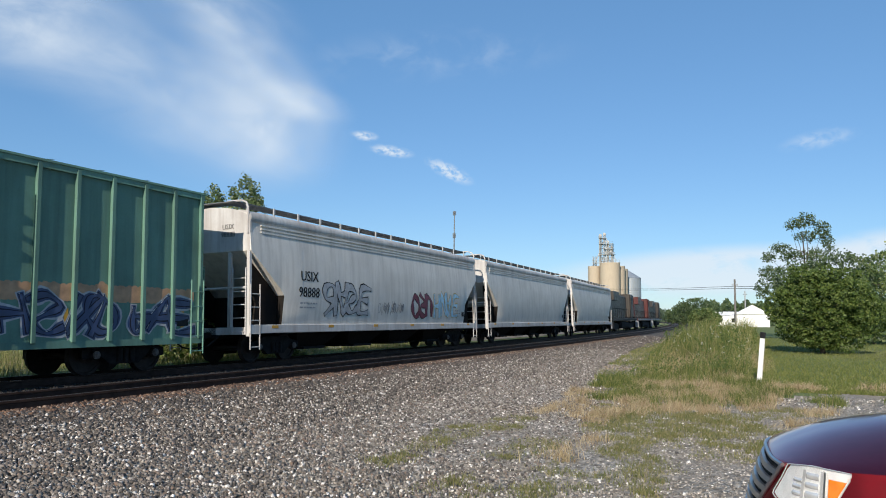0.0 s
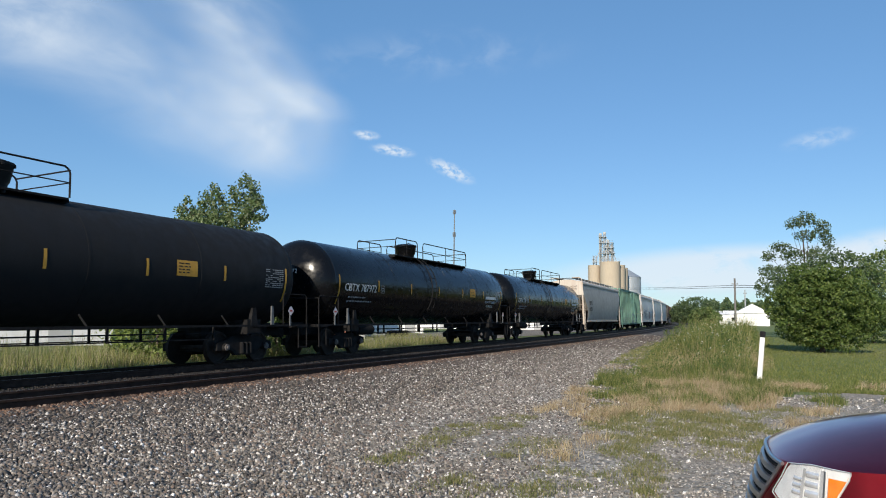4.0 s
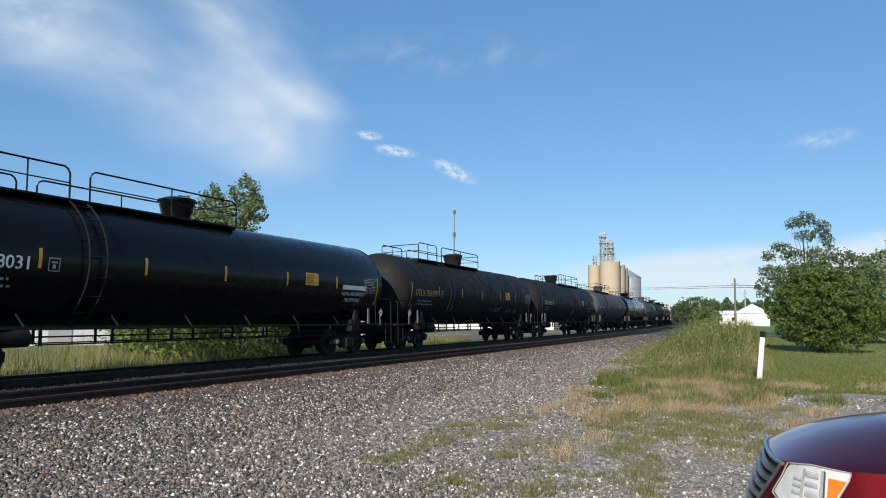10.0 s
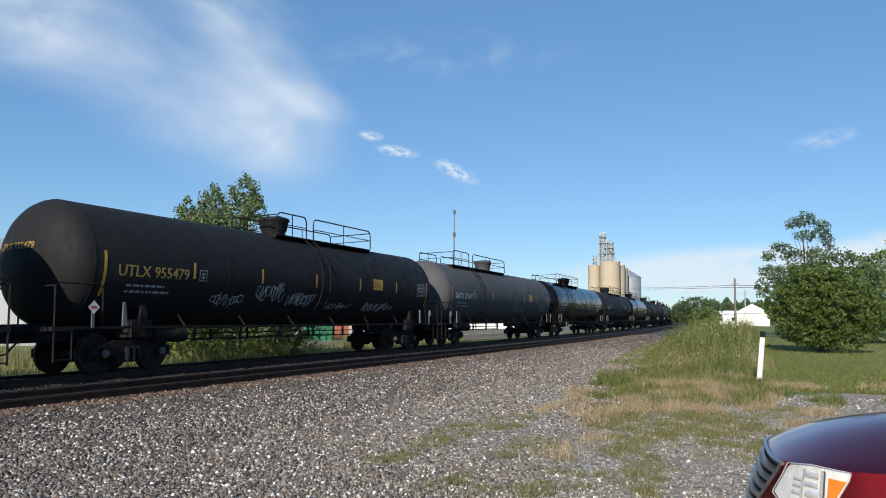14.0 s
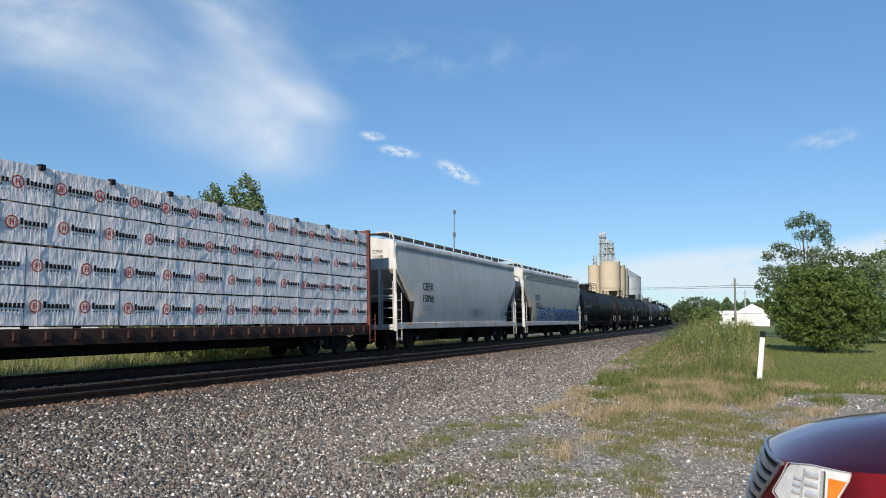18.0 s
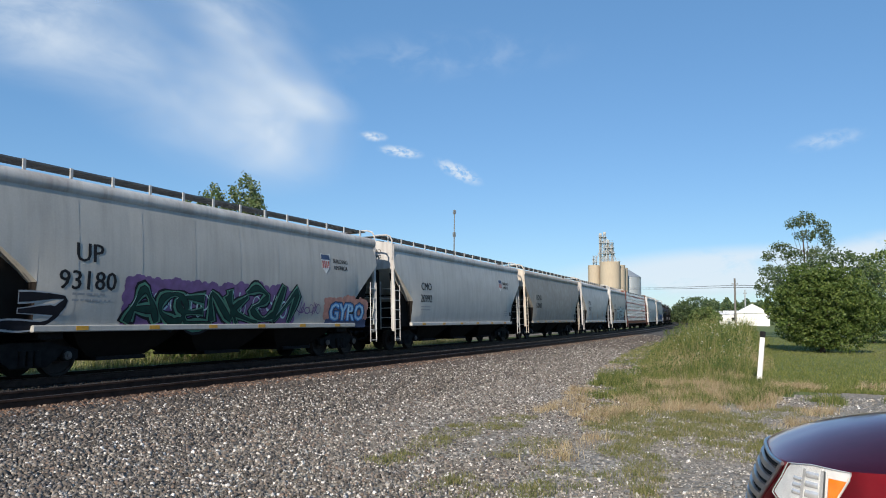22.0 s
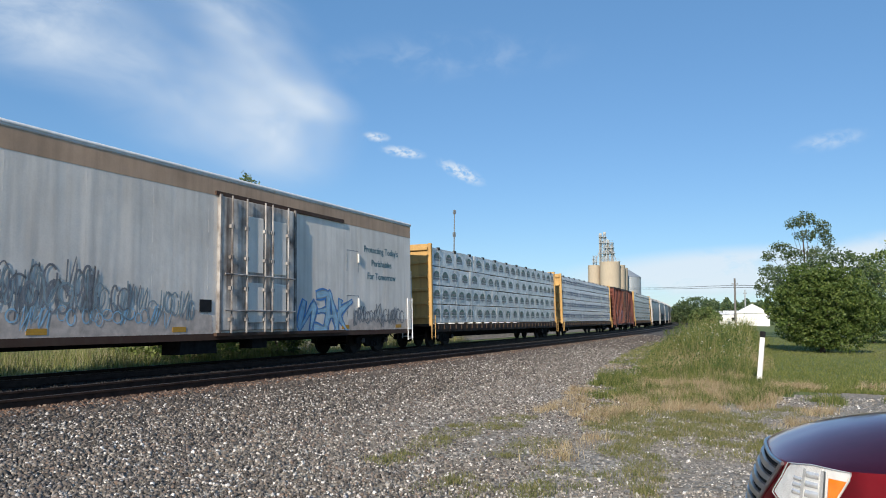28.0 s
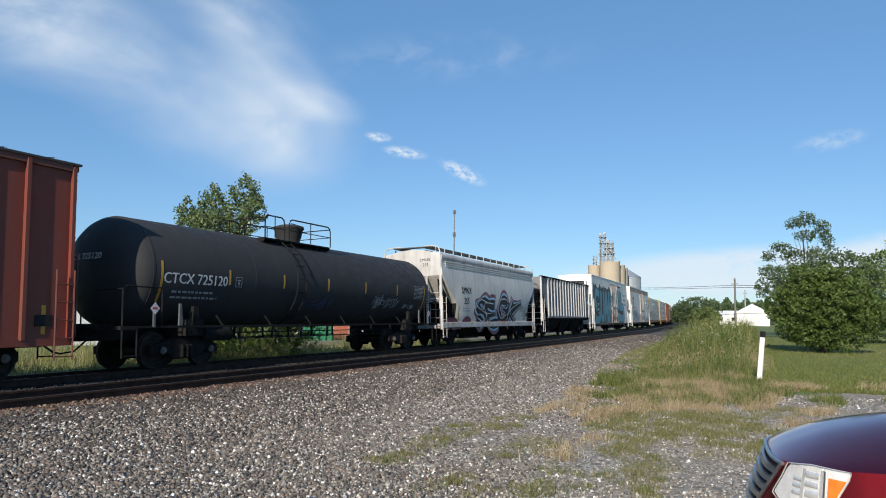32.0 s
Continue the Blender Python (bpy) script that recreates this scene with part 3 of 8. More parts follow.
    for r in range(10):
        for c in range(8):
            if rn.random() < 0.85:
                x, z = half - dep - 1.25 + c * 0.11, zc - 0.38 + r * 0.06
                st.add([on(x, z, 0.012), on(x + 0.095, z, 0.012), on(x + 0.095, z + 0.026, 0.012), on(x, z + 0.026, 0.012)], [(0, 1, 2, 3)])
    for s in (-1, 1):
        px = s * (half - 0.75)
        hold = part("placard_post", Geo().box(px - 0.035, px + 0.035, -1.56, -1.53, 1.1, 1.62), STEEL_GREY, car)
        pl = Geo().add([(px + a * 0.16, -1.575, 1.58 + b * 0.16) for a, b in ((0, -1), (1, 0), (0, 1), (-1, 0))], [(0, 1, 2, 3)])
        part("placard", pl, PLACARD, hold, "white diamond hazard placard")
        pb = Geo().add([(px + a, -1.578, 1.58 + b) for a, b in ((-0.08, -0.028), (0.08, -0.028), (0.08, 0.028), (-0.08, 0.028))], [(0, 1, 2, 3)])
        part("placard_bar", pb, RED_LETTER, hold)
        part("step_bracket", Geo().prism([(px - s * 0.9 - 0.05, 1.14), (px - s * 0.9 + 0.09, 1.14), (px - s * 0.9 + 0.03, 1.72), (px - s * 0.9 - 0.03, 1.72)], -1.55, -1.5), STEEL_GREY, car)
    part("stencil", st, GREY_LETTER, car, kind="stuff")
    for x0, x1, z0, z1, sh, cols, wd in tags:
        graffiti(car, x0, x1, z0, z1, on, sh, cols, wd, seed, 0.010)
    trucks(car, (-tc, tc))
    return car, half + 0.3


# ---- covered hopper ----
def hopper_car(length, mat, mark=("", ""), bays=3, full_sill=False, sill=1.12, eave=4.42, tags=(), reflect=(), text_mat=None, seed=0, label="", end_mat=None, dark=None, walk_mat=None, mark_size=0.36, mark_x=3.0, shape="round", ribs=0, logo=None, stripes=False, roofed=True, name="covered_hopper"):
    car = thing(name, label, "covered hopper" if roofed else "hopper car", "freight train")
    half = length / 2
    dark = dark or mat
    end_mat = end_mat or mat
    bulge = 0.15 if shape == "round" else 0.0

    def side(z):
        u = min(1, max(0, (z - sill) / (eave - sill)))
        return 1.49 + bulge * math.sin(math.pi * u ** 0.9)

    def on(x, z, off=0.006):
        return (x, -side(z) - off, z)
    cut = [(0.0, 3.42), (0.02, 3.40), (1.35, 2.35), (1.62, 2.1), (1.64, sill)]
    xs = [(-half + e, z) for e, z in cut] + [(x, sill) for x in np.linspace(-half + 3, half - 3, 7)] + [(half - e, z) for e, z in reversed(cut)]
    rings = []
    for x, zb in xs:
        zz = [zb + (eave - zb) * k / 8 for k in range(9)]
        ring = [(x, -side(z), z) for z in zz]
        top = 0.30 if roofed else 0.0
        ring += [(x, y, eave + top * (1 - (y / 1.49) ** 2)) for y in (-1.1, -0.6, 0.0, 0.6, 1.1)]
        ring += [(x, side(z), z) for z in reversed(zz)]
        rings.append(ring)
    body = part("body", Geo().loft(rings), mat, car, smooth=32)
    # the slope sheets under both ends carry grime, with their shade painted in too
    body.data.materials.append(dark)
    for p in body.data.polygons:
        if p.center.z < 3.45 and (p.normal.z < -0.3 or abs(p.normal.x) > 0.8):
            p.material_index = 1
    # panel seams
    if shape == "round":
        for x in np.linspace(-half + 2.6, half - 2.6, 7):
            sm = Geo()
            zz = np.linspace(sill + 0.1, eave - 0.1, 9)
            for k in range(8):
                a, b = zz[k], zz[k + 1]
                sm.add([on(x - 0.02, a, 0.004), on(x + 0.02, a, 0.004), on(x + 0.02, b, 0.004), on(x - 0.02, b, 0.004)], [(0, 1, 2, 3)])
            part("seam", sm, mat, car)
    if ribs:
        for s in (-1, 1):
            for x in np.linspace(-half + 1.75, half - 1.75, ribs):
                rb = Geo()
                y0, y1 = sorted((s * 1.48, s * 1.60))
                rb.bevel_box(x - 0.06, x + 0.06, y0, y1, sill + 0.02, eave - 0.02, 0.012)
                # paler than the panels: grazing sunlight on the ribs is put into the colour
                part("rib", rb, POST_GREY, car)
    # eaves, sills
    e0 = 0.0 if full_sill else 1.6
    for s in (-1, 1):
        y0, y1 = sorted((s * 1.44, s * 1.56))
        if shape == "round" and roofed:
            pf = [(1.50, eave - 0.27), (1.565, eave - 0.22), (1.585, eave - 0.12), (1.57, eave - 0.02), (1.51, eave + 0.06), (1.38, eave + 0.11), (1.1, eave + 0.165), (1.1, eave + 0.10)]
            fl = Geo().loft([[(x, s * y, z) for y, z in (pf if s > 0 else pf[::-1])] for x in (-half + 0.02, half - 0.02)])
            part("roof_flange", fl, end_mat, car, smooth=50)
        else:
            part("eave_rail", Geo().bevel_box(-half, half, y0, y1, eave - 0.09, eave + 0.03, 0.02), end_mat, car)
        for x in np.linspace(-half + 1.2 + e0, half - 1.2 - e0, 0 if ribs else 6):
            part("sill_reflector", Geo().box(x - 0.16, x + 0.16, *sorted((s * 1.58, s * 1.596)), sill - 0.07, sill + 0.03), YELLOW, car)
        y0, y1 = sorted((s * 1.44, s * 1.59))
        e = 0.0 if full_sill else 1.6
        part("side_sill", Geo().bevel_box(-half + e, half - e, y0, y1, sill - (0.22 if full_sill else 0.10), sill + 0.05, 0.02), end_mat if full_sill else mat, car)
        if stripes:
            for k in range(3):
                part("roof_stripe", Geo().box(-half + 0.5, half - 0.5, *sorted((s * 1.47, s * 1.585)), eave - 0.34 - 0.11 * k, eave - 0.29 - 0.11 * k), mat, car)
    part("centre_sill", Geo().box(-half, half, -0.28, 0.28, 0.78, sill - 0.02), STEEL_DARK, car)
    # bays
    span = (length - 5.2) / bays
    for k in range(bays):
        c = -half + 2.6 + span * (k + 0.5)
        w = span / 2 - 0.04
        rg = []
        for z, hw, hy in ((sill + 0.02, w, 1.42), (0.70, w * 0.72, 1.05), (0.40, w * 0.46, 0.8)):
            rg.append([(c - hw, -hy, z), (c + hw, -hy, z), (c + hw, hy, z), (c - hw, hy, z)])
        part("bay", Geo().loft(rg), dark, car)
        part("outlet_gate", Geo().box(c - w * 0.42, c + w * 0.42, -1.0, 1.0, 0.32, 0.41), STEEL_DARK, car)
    for s in (-1, 1):
        # end frame
        if roofed:
            es = Geo().prism([(-1.46, 3.44), (1.46, 3.44), (1.47, eave - 0.02), (1.1, eave + 0.13), (0.6, eave + 0.24), (0.0, eave + 0.29), (-0.6, eave + 0.24), (-1.1, eave + 0.13), (-1.47, eave - 0.02)], *sorted((s * half, s * (half + 0.008))))
            es.v = [(y, x, z) for x, y, z in es.v]
            es.f = [tuple(reversed(q)) for q in es.f]
            part("end_sheet", es, end_mat, car)
        f = Geo()
        a, b = sorted((s * half, s * (half - 0.16)))
        f.box(a, b, -1.55, 1.55, sill - 0.24, sill - 0.02)
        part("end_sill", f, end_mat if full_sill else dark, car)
        for y in (-1.5, 1.5):
            p0, p1 = sorted((s * (half + 0.012), s * (half - 0.10)))
            part("corner_post", Geo().bevel_box(p0, p1, *sorted((y - math.copysign(0.06, y), y + math.copysign(0.06, y))), sill - 0.3, eave, 0.012), end_mat, car)
            ladder(car, s * (half - 0.02), s * (half - 0.46), y + math.copysign(0.08, y), 0.42, 2.75 if not full_sill else 2.4, end_mat)
        br = Geo()
        for y in (-0.75, 0.75):
            br.box(*sorted((s * (half - 0.02), s * (half - 0.12))), y - 0.05, y + 0.05, sill - 0.1, 3.4)
        br.tube([(s * (half - 0.05), -1.5, 2.3), (s * (half - 0.05), 1.5, 2.3)], 0.04)
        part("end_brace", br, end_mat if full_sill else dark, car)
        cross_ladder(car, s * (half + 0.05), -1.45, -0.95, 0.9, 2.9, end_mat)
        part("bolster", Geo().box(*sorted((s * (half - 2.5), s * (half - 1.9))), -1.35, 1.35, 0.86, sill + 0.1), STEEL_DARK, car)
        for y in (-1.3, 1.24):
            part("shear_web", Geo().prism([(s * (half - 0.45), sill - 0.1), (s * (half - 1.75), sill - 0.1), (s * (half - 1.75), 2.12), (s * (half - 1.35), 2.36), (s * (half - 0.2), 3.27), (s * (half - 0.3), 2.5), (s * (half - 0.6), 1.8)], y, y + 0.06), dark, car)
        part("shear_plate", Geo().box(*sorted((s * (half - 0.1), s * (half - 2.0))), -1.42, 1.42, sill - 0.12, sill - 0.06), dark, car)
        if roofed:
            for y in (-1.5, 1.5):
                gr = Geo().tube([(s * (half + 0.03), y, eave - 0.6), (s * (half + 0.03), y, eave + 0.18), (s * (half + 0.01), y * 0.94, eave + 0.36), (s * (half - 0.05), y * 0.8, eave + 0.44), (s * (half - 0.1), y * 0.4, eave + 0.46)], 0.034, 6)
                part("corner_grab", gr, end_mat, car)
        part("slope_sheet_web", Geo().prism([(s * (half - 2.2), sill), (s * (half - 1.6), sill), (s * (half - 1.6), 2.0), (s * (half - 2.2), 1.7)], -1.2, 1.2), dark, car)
    bw = Geo().lathe([(-0.03, 0.27), (0.03, 0.27), (0.03, 0.22), (-0.03, 0.22)], 18, pose(-half - 0.06, 0.55, 2.7))
    bw.box(-half - 0.03, -half + 0.1, 0.35, 0.75, 2.45, 2.9)
    part("brake_wheel", bw, dark, car)
    part("air_reservoir", Geo().lathe([(-0.55, 0.02), (-0.5, 0.19), (0.5, 0.19), (0.55, 0.02)], 12, pose(-half + 1.0, -0.5, 1.5)), dark, car, smooth=40)
    # roof walk and hatches
    if roofed:
        wm = walk_mat or STEEL_GREY
        zt = eave + 0.42
        wb = Geo()
        for y in (-1.08, 0.46):
            for k in range(8):
                wb.box(-half + 0.1, half - 0.1, y + 0.08 * k, y + 0.08 * k + 0.03, zt - 0.04, zt)
            for x in np.arange(-half + 0.2, half - 0.1, 0.3):
                wb.box(x, x + 0.03, y + 0.03, y + 0.59, zt - 0.035, zt - 0.006)
        wb.box(-half - 0.15, -half + 0.35, -1.0, 1.0, zt - 0.04, zt - 0.005)
        wb.box(half - 0.35, half + 0.15, -1.0, 1.0, zt - 0.04, zt - 0.005)
        part("running_board", wb, wm, car)
        bm = shared(("bracket", eave), lambda: Geo().box(-0.035, 0.035, -0.02, 0.02, eave + 0.1, zt + 0.005).mesh("board_bracket"))
        for x in np.linspace(-half + 0.4, half - 0.4, 14):
            for y in (-1.10, 1.10):
                part("board_bracket", bm, POST_GREY, car).location = (float(x), y, 0)
        nh = 10
        for k in range(nh):
            c = -half + 0.9 + (length - 1.8) * (k + 0.5) / nh
            part("hatch_cover", Geo().bevel_box(c - 0.62, c + 0.62, -0.33, 0.33, eave + 0.2, eave + 0.37, 0.04), wm, car)
    else:
        tp = Geo()
        for s in (-1, 1):
            tp.bevel_box(-half, half, *sorted((s * 1.40, s * 1.58)), eave - 0.06, eave + 0.08, 0.02)
        part("top_chord", tp, dark, car)
    # lettering
    tm = text_mat or BLACK_LETTER
    if mark[0]:
        letters(car, mark[0], mark_size, -half + mark_x, 2.62, on, tm, 0.008)
        letters(car, mark[1], mark_size, -half + mark_x, 2.44 - mark_size, on, tm, 0.008)
        bars(car, -half + 2.5, 1.85, 1.2, 2, 0.14, on, GREY_LETTER, seed, 0.05)
        bars(car, half - 2.9, 1.75, 0.8, 3, 0.13, on, GREY_LETTER, seed + 3, 0.05)
        for k, s in enumerate((mark[0], mark[1])):
            v, f = word(s, 0.16)
            g = Geo()
            g.add([(-half - 0.02, -0.72 - a, 4.12 - 0.24 * k + b) for a, b, _ in v], f)
            part("end_lettering", g, tm, car)
    for x in reflect:
        panel(car, x - 0.05, x + 0.05, sill + 0.12, sill + 0.85, on, YELLOW, "reflector_stripe", 0.008, 1, 3)
    part("data_plate", Geo().box(half - 2.0, half - 1.72, -side(1.6) - 0.014, -side(1.6), 1.5, 1.72), BLACK_LETTER, car)
    for x0, x1, z0, z1, sh, cols, wd in tags:
        graffiti(car, x0, x1, z0, z1, on, sh, cols, wd, seed, 0.008)
    if logo:
        logo(car, on, half)
    if ribs and not roofed:
        pitch = (length - 3.5) / (ribs - 1)
        for word_row, k0, z in (("READING", 1, 3.62), ("NORTHERN", 3, 3.12)):
            for k, ch in enumerate(word_row):
                letters(car, ch, 0.32, -half + 1.75 + pitch * (k0 + k + 0.5), z, on, BLACK_LETTER, 0.006)
    trucks(car, (-half + 1.9, half - 1.9))
    return car, half


# ---- boxcar ----
def corrugated_end(s, half, z0, z1, w, n):
    g = Geo()
    steps = n * 8
    front, back = [], []
    for i in range(steps + 1):
        z = z0 + (z1 - z0) * i / steps
        d = 0.075 * max(0.0, math.sin(2 * math.pi * n * i / steps)) ** 0.7 if 0 < i < steps else 0.0
        front.append((s * (half + d), z))
        back.append(z)
    v, f = [], []
    for x, z in front:
        v += [(x, -w, z), (x, -w + 0.12, z), (x, w - 0.12, z), (x, w, z)]
    for i in range(steps):
        for k in range(3):
            a = i * 4 + k
            f.append((a, a + 1, a + 5, a + 4))
    g.add(v, f)
    g.box(*sorted((s * (half - 0.04), s * half)), -w, w, z0, z1)
    return g


def boxcar(length, mat, trim, mark=("", ""), posts=18, door_w=3.0, door_x=0.0, z0=0.82, z1=4.72, door_mat=None, text_mat=None, label="", seed=0, roof_mat=None):
    car = thing("boxcar", label, "boxcar", "freight train")
    half = length / 2
    hy = 1.44
    part("side_wall", Geo().box(-half + 0.05, half - 0.05, -hy, -hy + 0.08, z0, z1), mat, car)
    part("side_wall", Geo().box(-half + 0.05, half - 0.05, hy - 0.08, hy, z0, z1), mat, car)
    part("floor", Geo().box(-half + 0.05, half - 0.05, -hy + 0.08, hy - 0.08, z0 + 0.1, z0 + 0.25), STEEL_DARK, car)
    for s in (-1, 1):
        part("end_wall", corrugated_end(s, half - 0.05, z0, z1, hy, 9), mat, car, smooth=40)
    rf = Geo()
    rf.prism([(-half - 0.06, z1), (half + 0.06, z1), (half + 0.06, z1 + 0.05), (-half - 0.06, z1 + 0.05)], -hy - 0.1, hy + 0.1)
    rf.add([(-half, -hy - 0.05, z1 + 0.05), (half, -hy - 0.05, z1 + 0.05), (half, 0, z1 + 0.27), (-half, 0, z1 + 0.27), (half, hy + 0.05, z1 + 0.05), (-half, hy + 0.05, z1 + 0.05)], [(0, 1, 2, 3), (3, 2, 4, 5), (0, 3, 5), (1, 4, 2)])
    for x in np.linspace(-half + 0.6, half - 0.6, 14):
        rf.add([(x - 0.05, -hy - 0.04, z1 + 0.09), (x + 0.05, -hy - 0.04, z1 + 0.09), (x + 0.05, 0, z1 + 0.31), (x - 0.05, 0, z1 + 0.31), (x + 0.05, hy + 0.04, z1 + 0.09), (x - 0.05, hy + 0.04, z1 + 0.09)], [(0, 1, 2, 3), (3, 2, 4, 5)])
    part("roof", rf, roof_mat or trim, car)
    d0, d1 = door_x - door_w / 2, door_x + door_w / 2
    for s in (-1, 1):
        for x in np.linspace(-half + 0.1, half - 0.1, posts):
            if s < 0 and d0 - 0.1 < x < d1 + 0.1:
                continue
            a, b = sorted((s * hy, s * (hy + 0.09)))
            part("post", Geo().bevel_box(x - 0.055, x + 0.055, a, b, z0 - 0.02, z1 - 0.02, 0.012), mat, car)
        part("side_sill", Geo().box(-half, half, *sorted((s * (hy - 0.1), s * (hy + 0.05))), z0 - 0.14, z0 + 0.02), mat, car)
        part("top_chord", Geo().box(-half, half, *sorted((s * (hy - 0.05), s * (hy + 0.07))), z1 - 0.14, z1), trim, car)
    dm = door_mat or mat
    door = part("door", Geo().bevel_box(d0, d1, -hy - 0.13, -hy, z0 + 0.08, z1 - 0.2, 0.015), dm, car)
    for k in range(1, 5):
        z = z0 + (z1 - z0) * k / 5.0
        part("door_rib", Geo().bevel_box(d0 + 0.05, d1 - 0.05, -hy - 0.18, -hy - 0.12, z - 0.07, z + 0.07, 0.02), dm, door)
    for x in (d0 + 0.12, (d0 + d1) / 2 - 0.3, (d0 + d1) / 2 + 0.3, d1 - 0.12):
        g = Geo().tube([(x, -hy - 0.22, z0 + 0.02), (x, -hy - 0.22, z1 - 0.15)], 0.026)
        for z in (z0 + 0.5, 2.2, 3.6):
            g.box(x - 0.05, x + 0.05, -hy - 0.23, -hy - 0.12, z - 0.04, z + 0.04)
        part("lock_rod", g, trim, door)
    part("door_handle", Geo().bevel_box((d0 + d1) / 2 - 0.25, (d0 + d1) / 2 + 0.25, -hy - 0.24, -hy - 0.17, 1.7, 1.8, 0.01), trim, door)
    part("door_track", Geo().box(d0 - door_w * 0.9, d1, -hy - 0.17, -hy - 0.04, z0 - 0.02, z0 + 0.06), trim, car)

    def on(x, z, off=0.006):
        return (x, -hy - 0.002 - off, z)
    if mark[0]:
        letters(car, mark[0], 0.32, -half + 1.95, 2.55, on, text_mat or WHITE_LETTER, 0.006)
        letters(car, mark[1], 0.32, -half + 1.95, 1.98, on, text_mat or WHITE_LETTER, 0.006)
    for s in (-1, 1):
        ladder(car, s * (half - 0.06), s * (half - 0.5), -hy - 0.13, 0.4, 2.4, trim)
        cross_ladder(car, s * (half + 0.12), -1.4, -0.95, 0.9, z1 - 2.0, trim)
        part("crossover_platform", Geo().box(*sorted((s * half, s * (half + 0.3))), -1.0, 1.0, 1.05, 1.1), STEEL_DARK, car)
        part("bolster", Geo().box(*sorted((s * (half - 2.5), s * (half - 2.0))), -1.3, 1.3, 0.84, 1.0), STEEL_DARK, car)
    part("centre_sill", Geo().box(-half - 0.1, half + 0.1, -0.3, 0.3, 0.68, 0.92), STEEL_DARK, car)
    part("brake_rigging", Geo().box(-2.2, -0.9, -0.9, -0.4, 0.45, 0.75).box(0.6, 1.4, -1.1, -0.5, 0.5, 0.8), STEEL_DARK, car)
    part("placard", Geo().box(half - 0.9, half - 0.5, -hy - 0.02, -hy, 1.15, 1.4), BLACK_LETTER, car)
    for x in np.linspace(-half + 0.7, half - 0.7, 6):
        if not d0 < x < d1:
            part("reflector_stripe", Geo().box(x - 0.05, x + 0.05, -hy - 0.012, -hy, z0 + 0.12, z0 + 0.75), YELLOW, car)
    trucks(car, (-half + 2.2, half - 2.2))
    return car, half


# ---- refrigerator car ----
def reefer(length, mat, roof_mat, label, seed, tags=(), mark=("", ""), logo=None, slogan=True, mark_mat=None, z0=0.86, z1=5.40):
    car = thing("refrigerator_car", label, "refrigerator car", "freight train")
    half = length / 2
    hy = 1.54
    part("body", Geo().bevel_box(-half, half, -hy, hy, z0, z1, 0.03), mat, car)
    rf = Geo()
    rf.add([(-half - 0.03, -hy - 0.02, z1 - 0.04), (half + 0.03, -hy - 0.02, z1 - 0.04), (half + 0.03, -hy - 0.02, z1 + 0.04), (-half - 0.03, -hy - 0.02, z1 + 0.04), (-half - 0.03, 0, z1 + 0.16), (half + 0.03, 0, z1 + 0.16),
            (-half - 0.03, hy + 0.05, z1 - 0.04), (half + 0.03, hy + 0.05, z1 - 0.04), (half + 0.03, hy + 0.05, z1 + 0.04), (-half - 0.03, hy + 0.05, z1 + 0.04)],
           [(0, 1, 2, 3), (3, 2, 5, 4), (4, 5, 8, 9), (9, 8, 7, 6), (0, 3, 4, 9, 6), (1, 7, 8, 5, 2)])
    part("roof", rf, roof_mat, car)
    for s in (-1, 1):
        part("roof_edge", Geo().tube([(-half - 0.03, s * (hy - 0.02), z1 + 0.03), (half + 0.03, s * (hy - 0.02), z1 + 0.03)], 0.06, 10), roof_mat, car, smooth=60)
    part("upper_band", Geo().box(-half + 0.02, half - 0.02, -hy - 0.006, -hy + 0.01, z1 - 0.55, z1 - 0.06), mat if "teal" in label else TAN_BAND, car)
    rust = paint("rusted sill", (0.06, 0.03, 0.022), 0.7)
    worn = paint("rusty white fittings", (0.48, 0.46, 0.44), 0.6, (0.05, 0.028, 0.02), 0.95, 0.9, scale=2.6)
    for s in (-1, 1):
        part("side_sill", Geo().box(-half, half, *sorted((s * (hy - 0.2), s * (hy + 0.02))), z0 - 0.14, z0 + 0.04), rust, car)
        for x in np.linspace(-half + 0.4, half - 0.4, 12):
            part("panel_joint", Geo().box(x - 0.007, x + 0.007, *sorted((s * hy, s * (hy + 0.001))), z0 + 0.05, z1 - 0.56), mat, car)
    # plug door
    door_paint = paint("stained door", (0.72, 0.66, 0.60), 0.5, (0.06, 0.035, 0.026), 0.95, 0.95, scale=1.5) if slogan and "teal" not in label else mat
    d0, d1 = -0.55, 2.85
    door = part("door", Geo().bevel_box(d0, d1, -hy - 0.10, -hy, z0 + 0.12, z1 - 0.55, 0.02), door_paint, car, "dented plug door with rusty fittings")
    part("door_header", Geo().box(d0 - 0.2, d1 + 3.1, -hy - 0.06, -hy, z1 - 0.54, z1 - 0.42), rust, car)
    part("door_track", Geo().box(d0 - 0.2, d1 + 3.1, -hy - 0.13, -hy, z0 - 0.03, z0 + 0.06), rust, car)
    for x in (d0 - 0.08, d1 + 0.05):
        part("door_frame", Geo().box(x, x + 0.08, -hy - 0.11, -hy, z0, z1 - 0.5), worn, car)
    for x in (d0 + 0.35, d0 + 1.0, d0 + 1.85, d0 + 2.2, d0 + 3.0):
        g = Geo().tube([(x, -hy - 0.17, z0 + 0.05), (x, -hy - 0.17, z1 - 0.5)], 0.03)
        for z in (1.3, 2.2, 3.1, 4.0):
            g.box(x - 0.07, x + 0.07, -hy - 0.19, -hy - 0.09, z - 0.05, z + 0.05)
        part("lock_rod", g, worn, door)
    for z in (1.55, 2.6):
        part("crossbar", Geo().tube([(d0 + 0.05, -hy - 0.19, z), (d1 - 0.05, -hy - 0.19, z)], 0.025), worn, door)
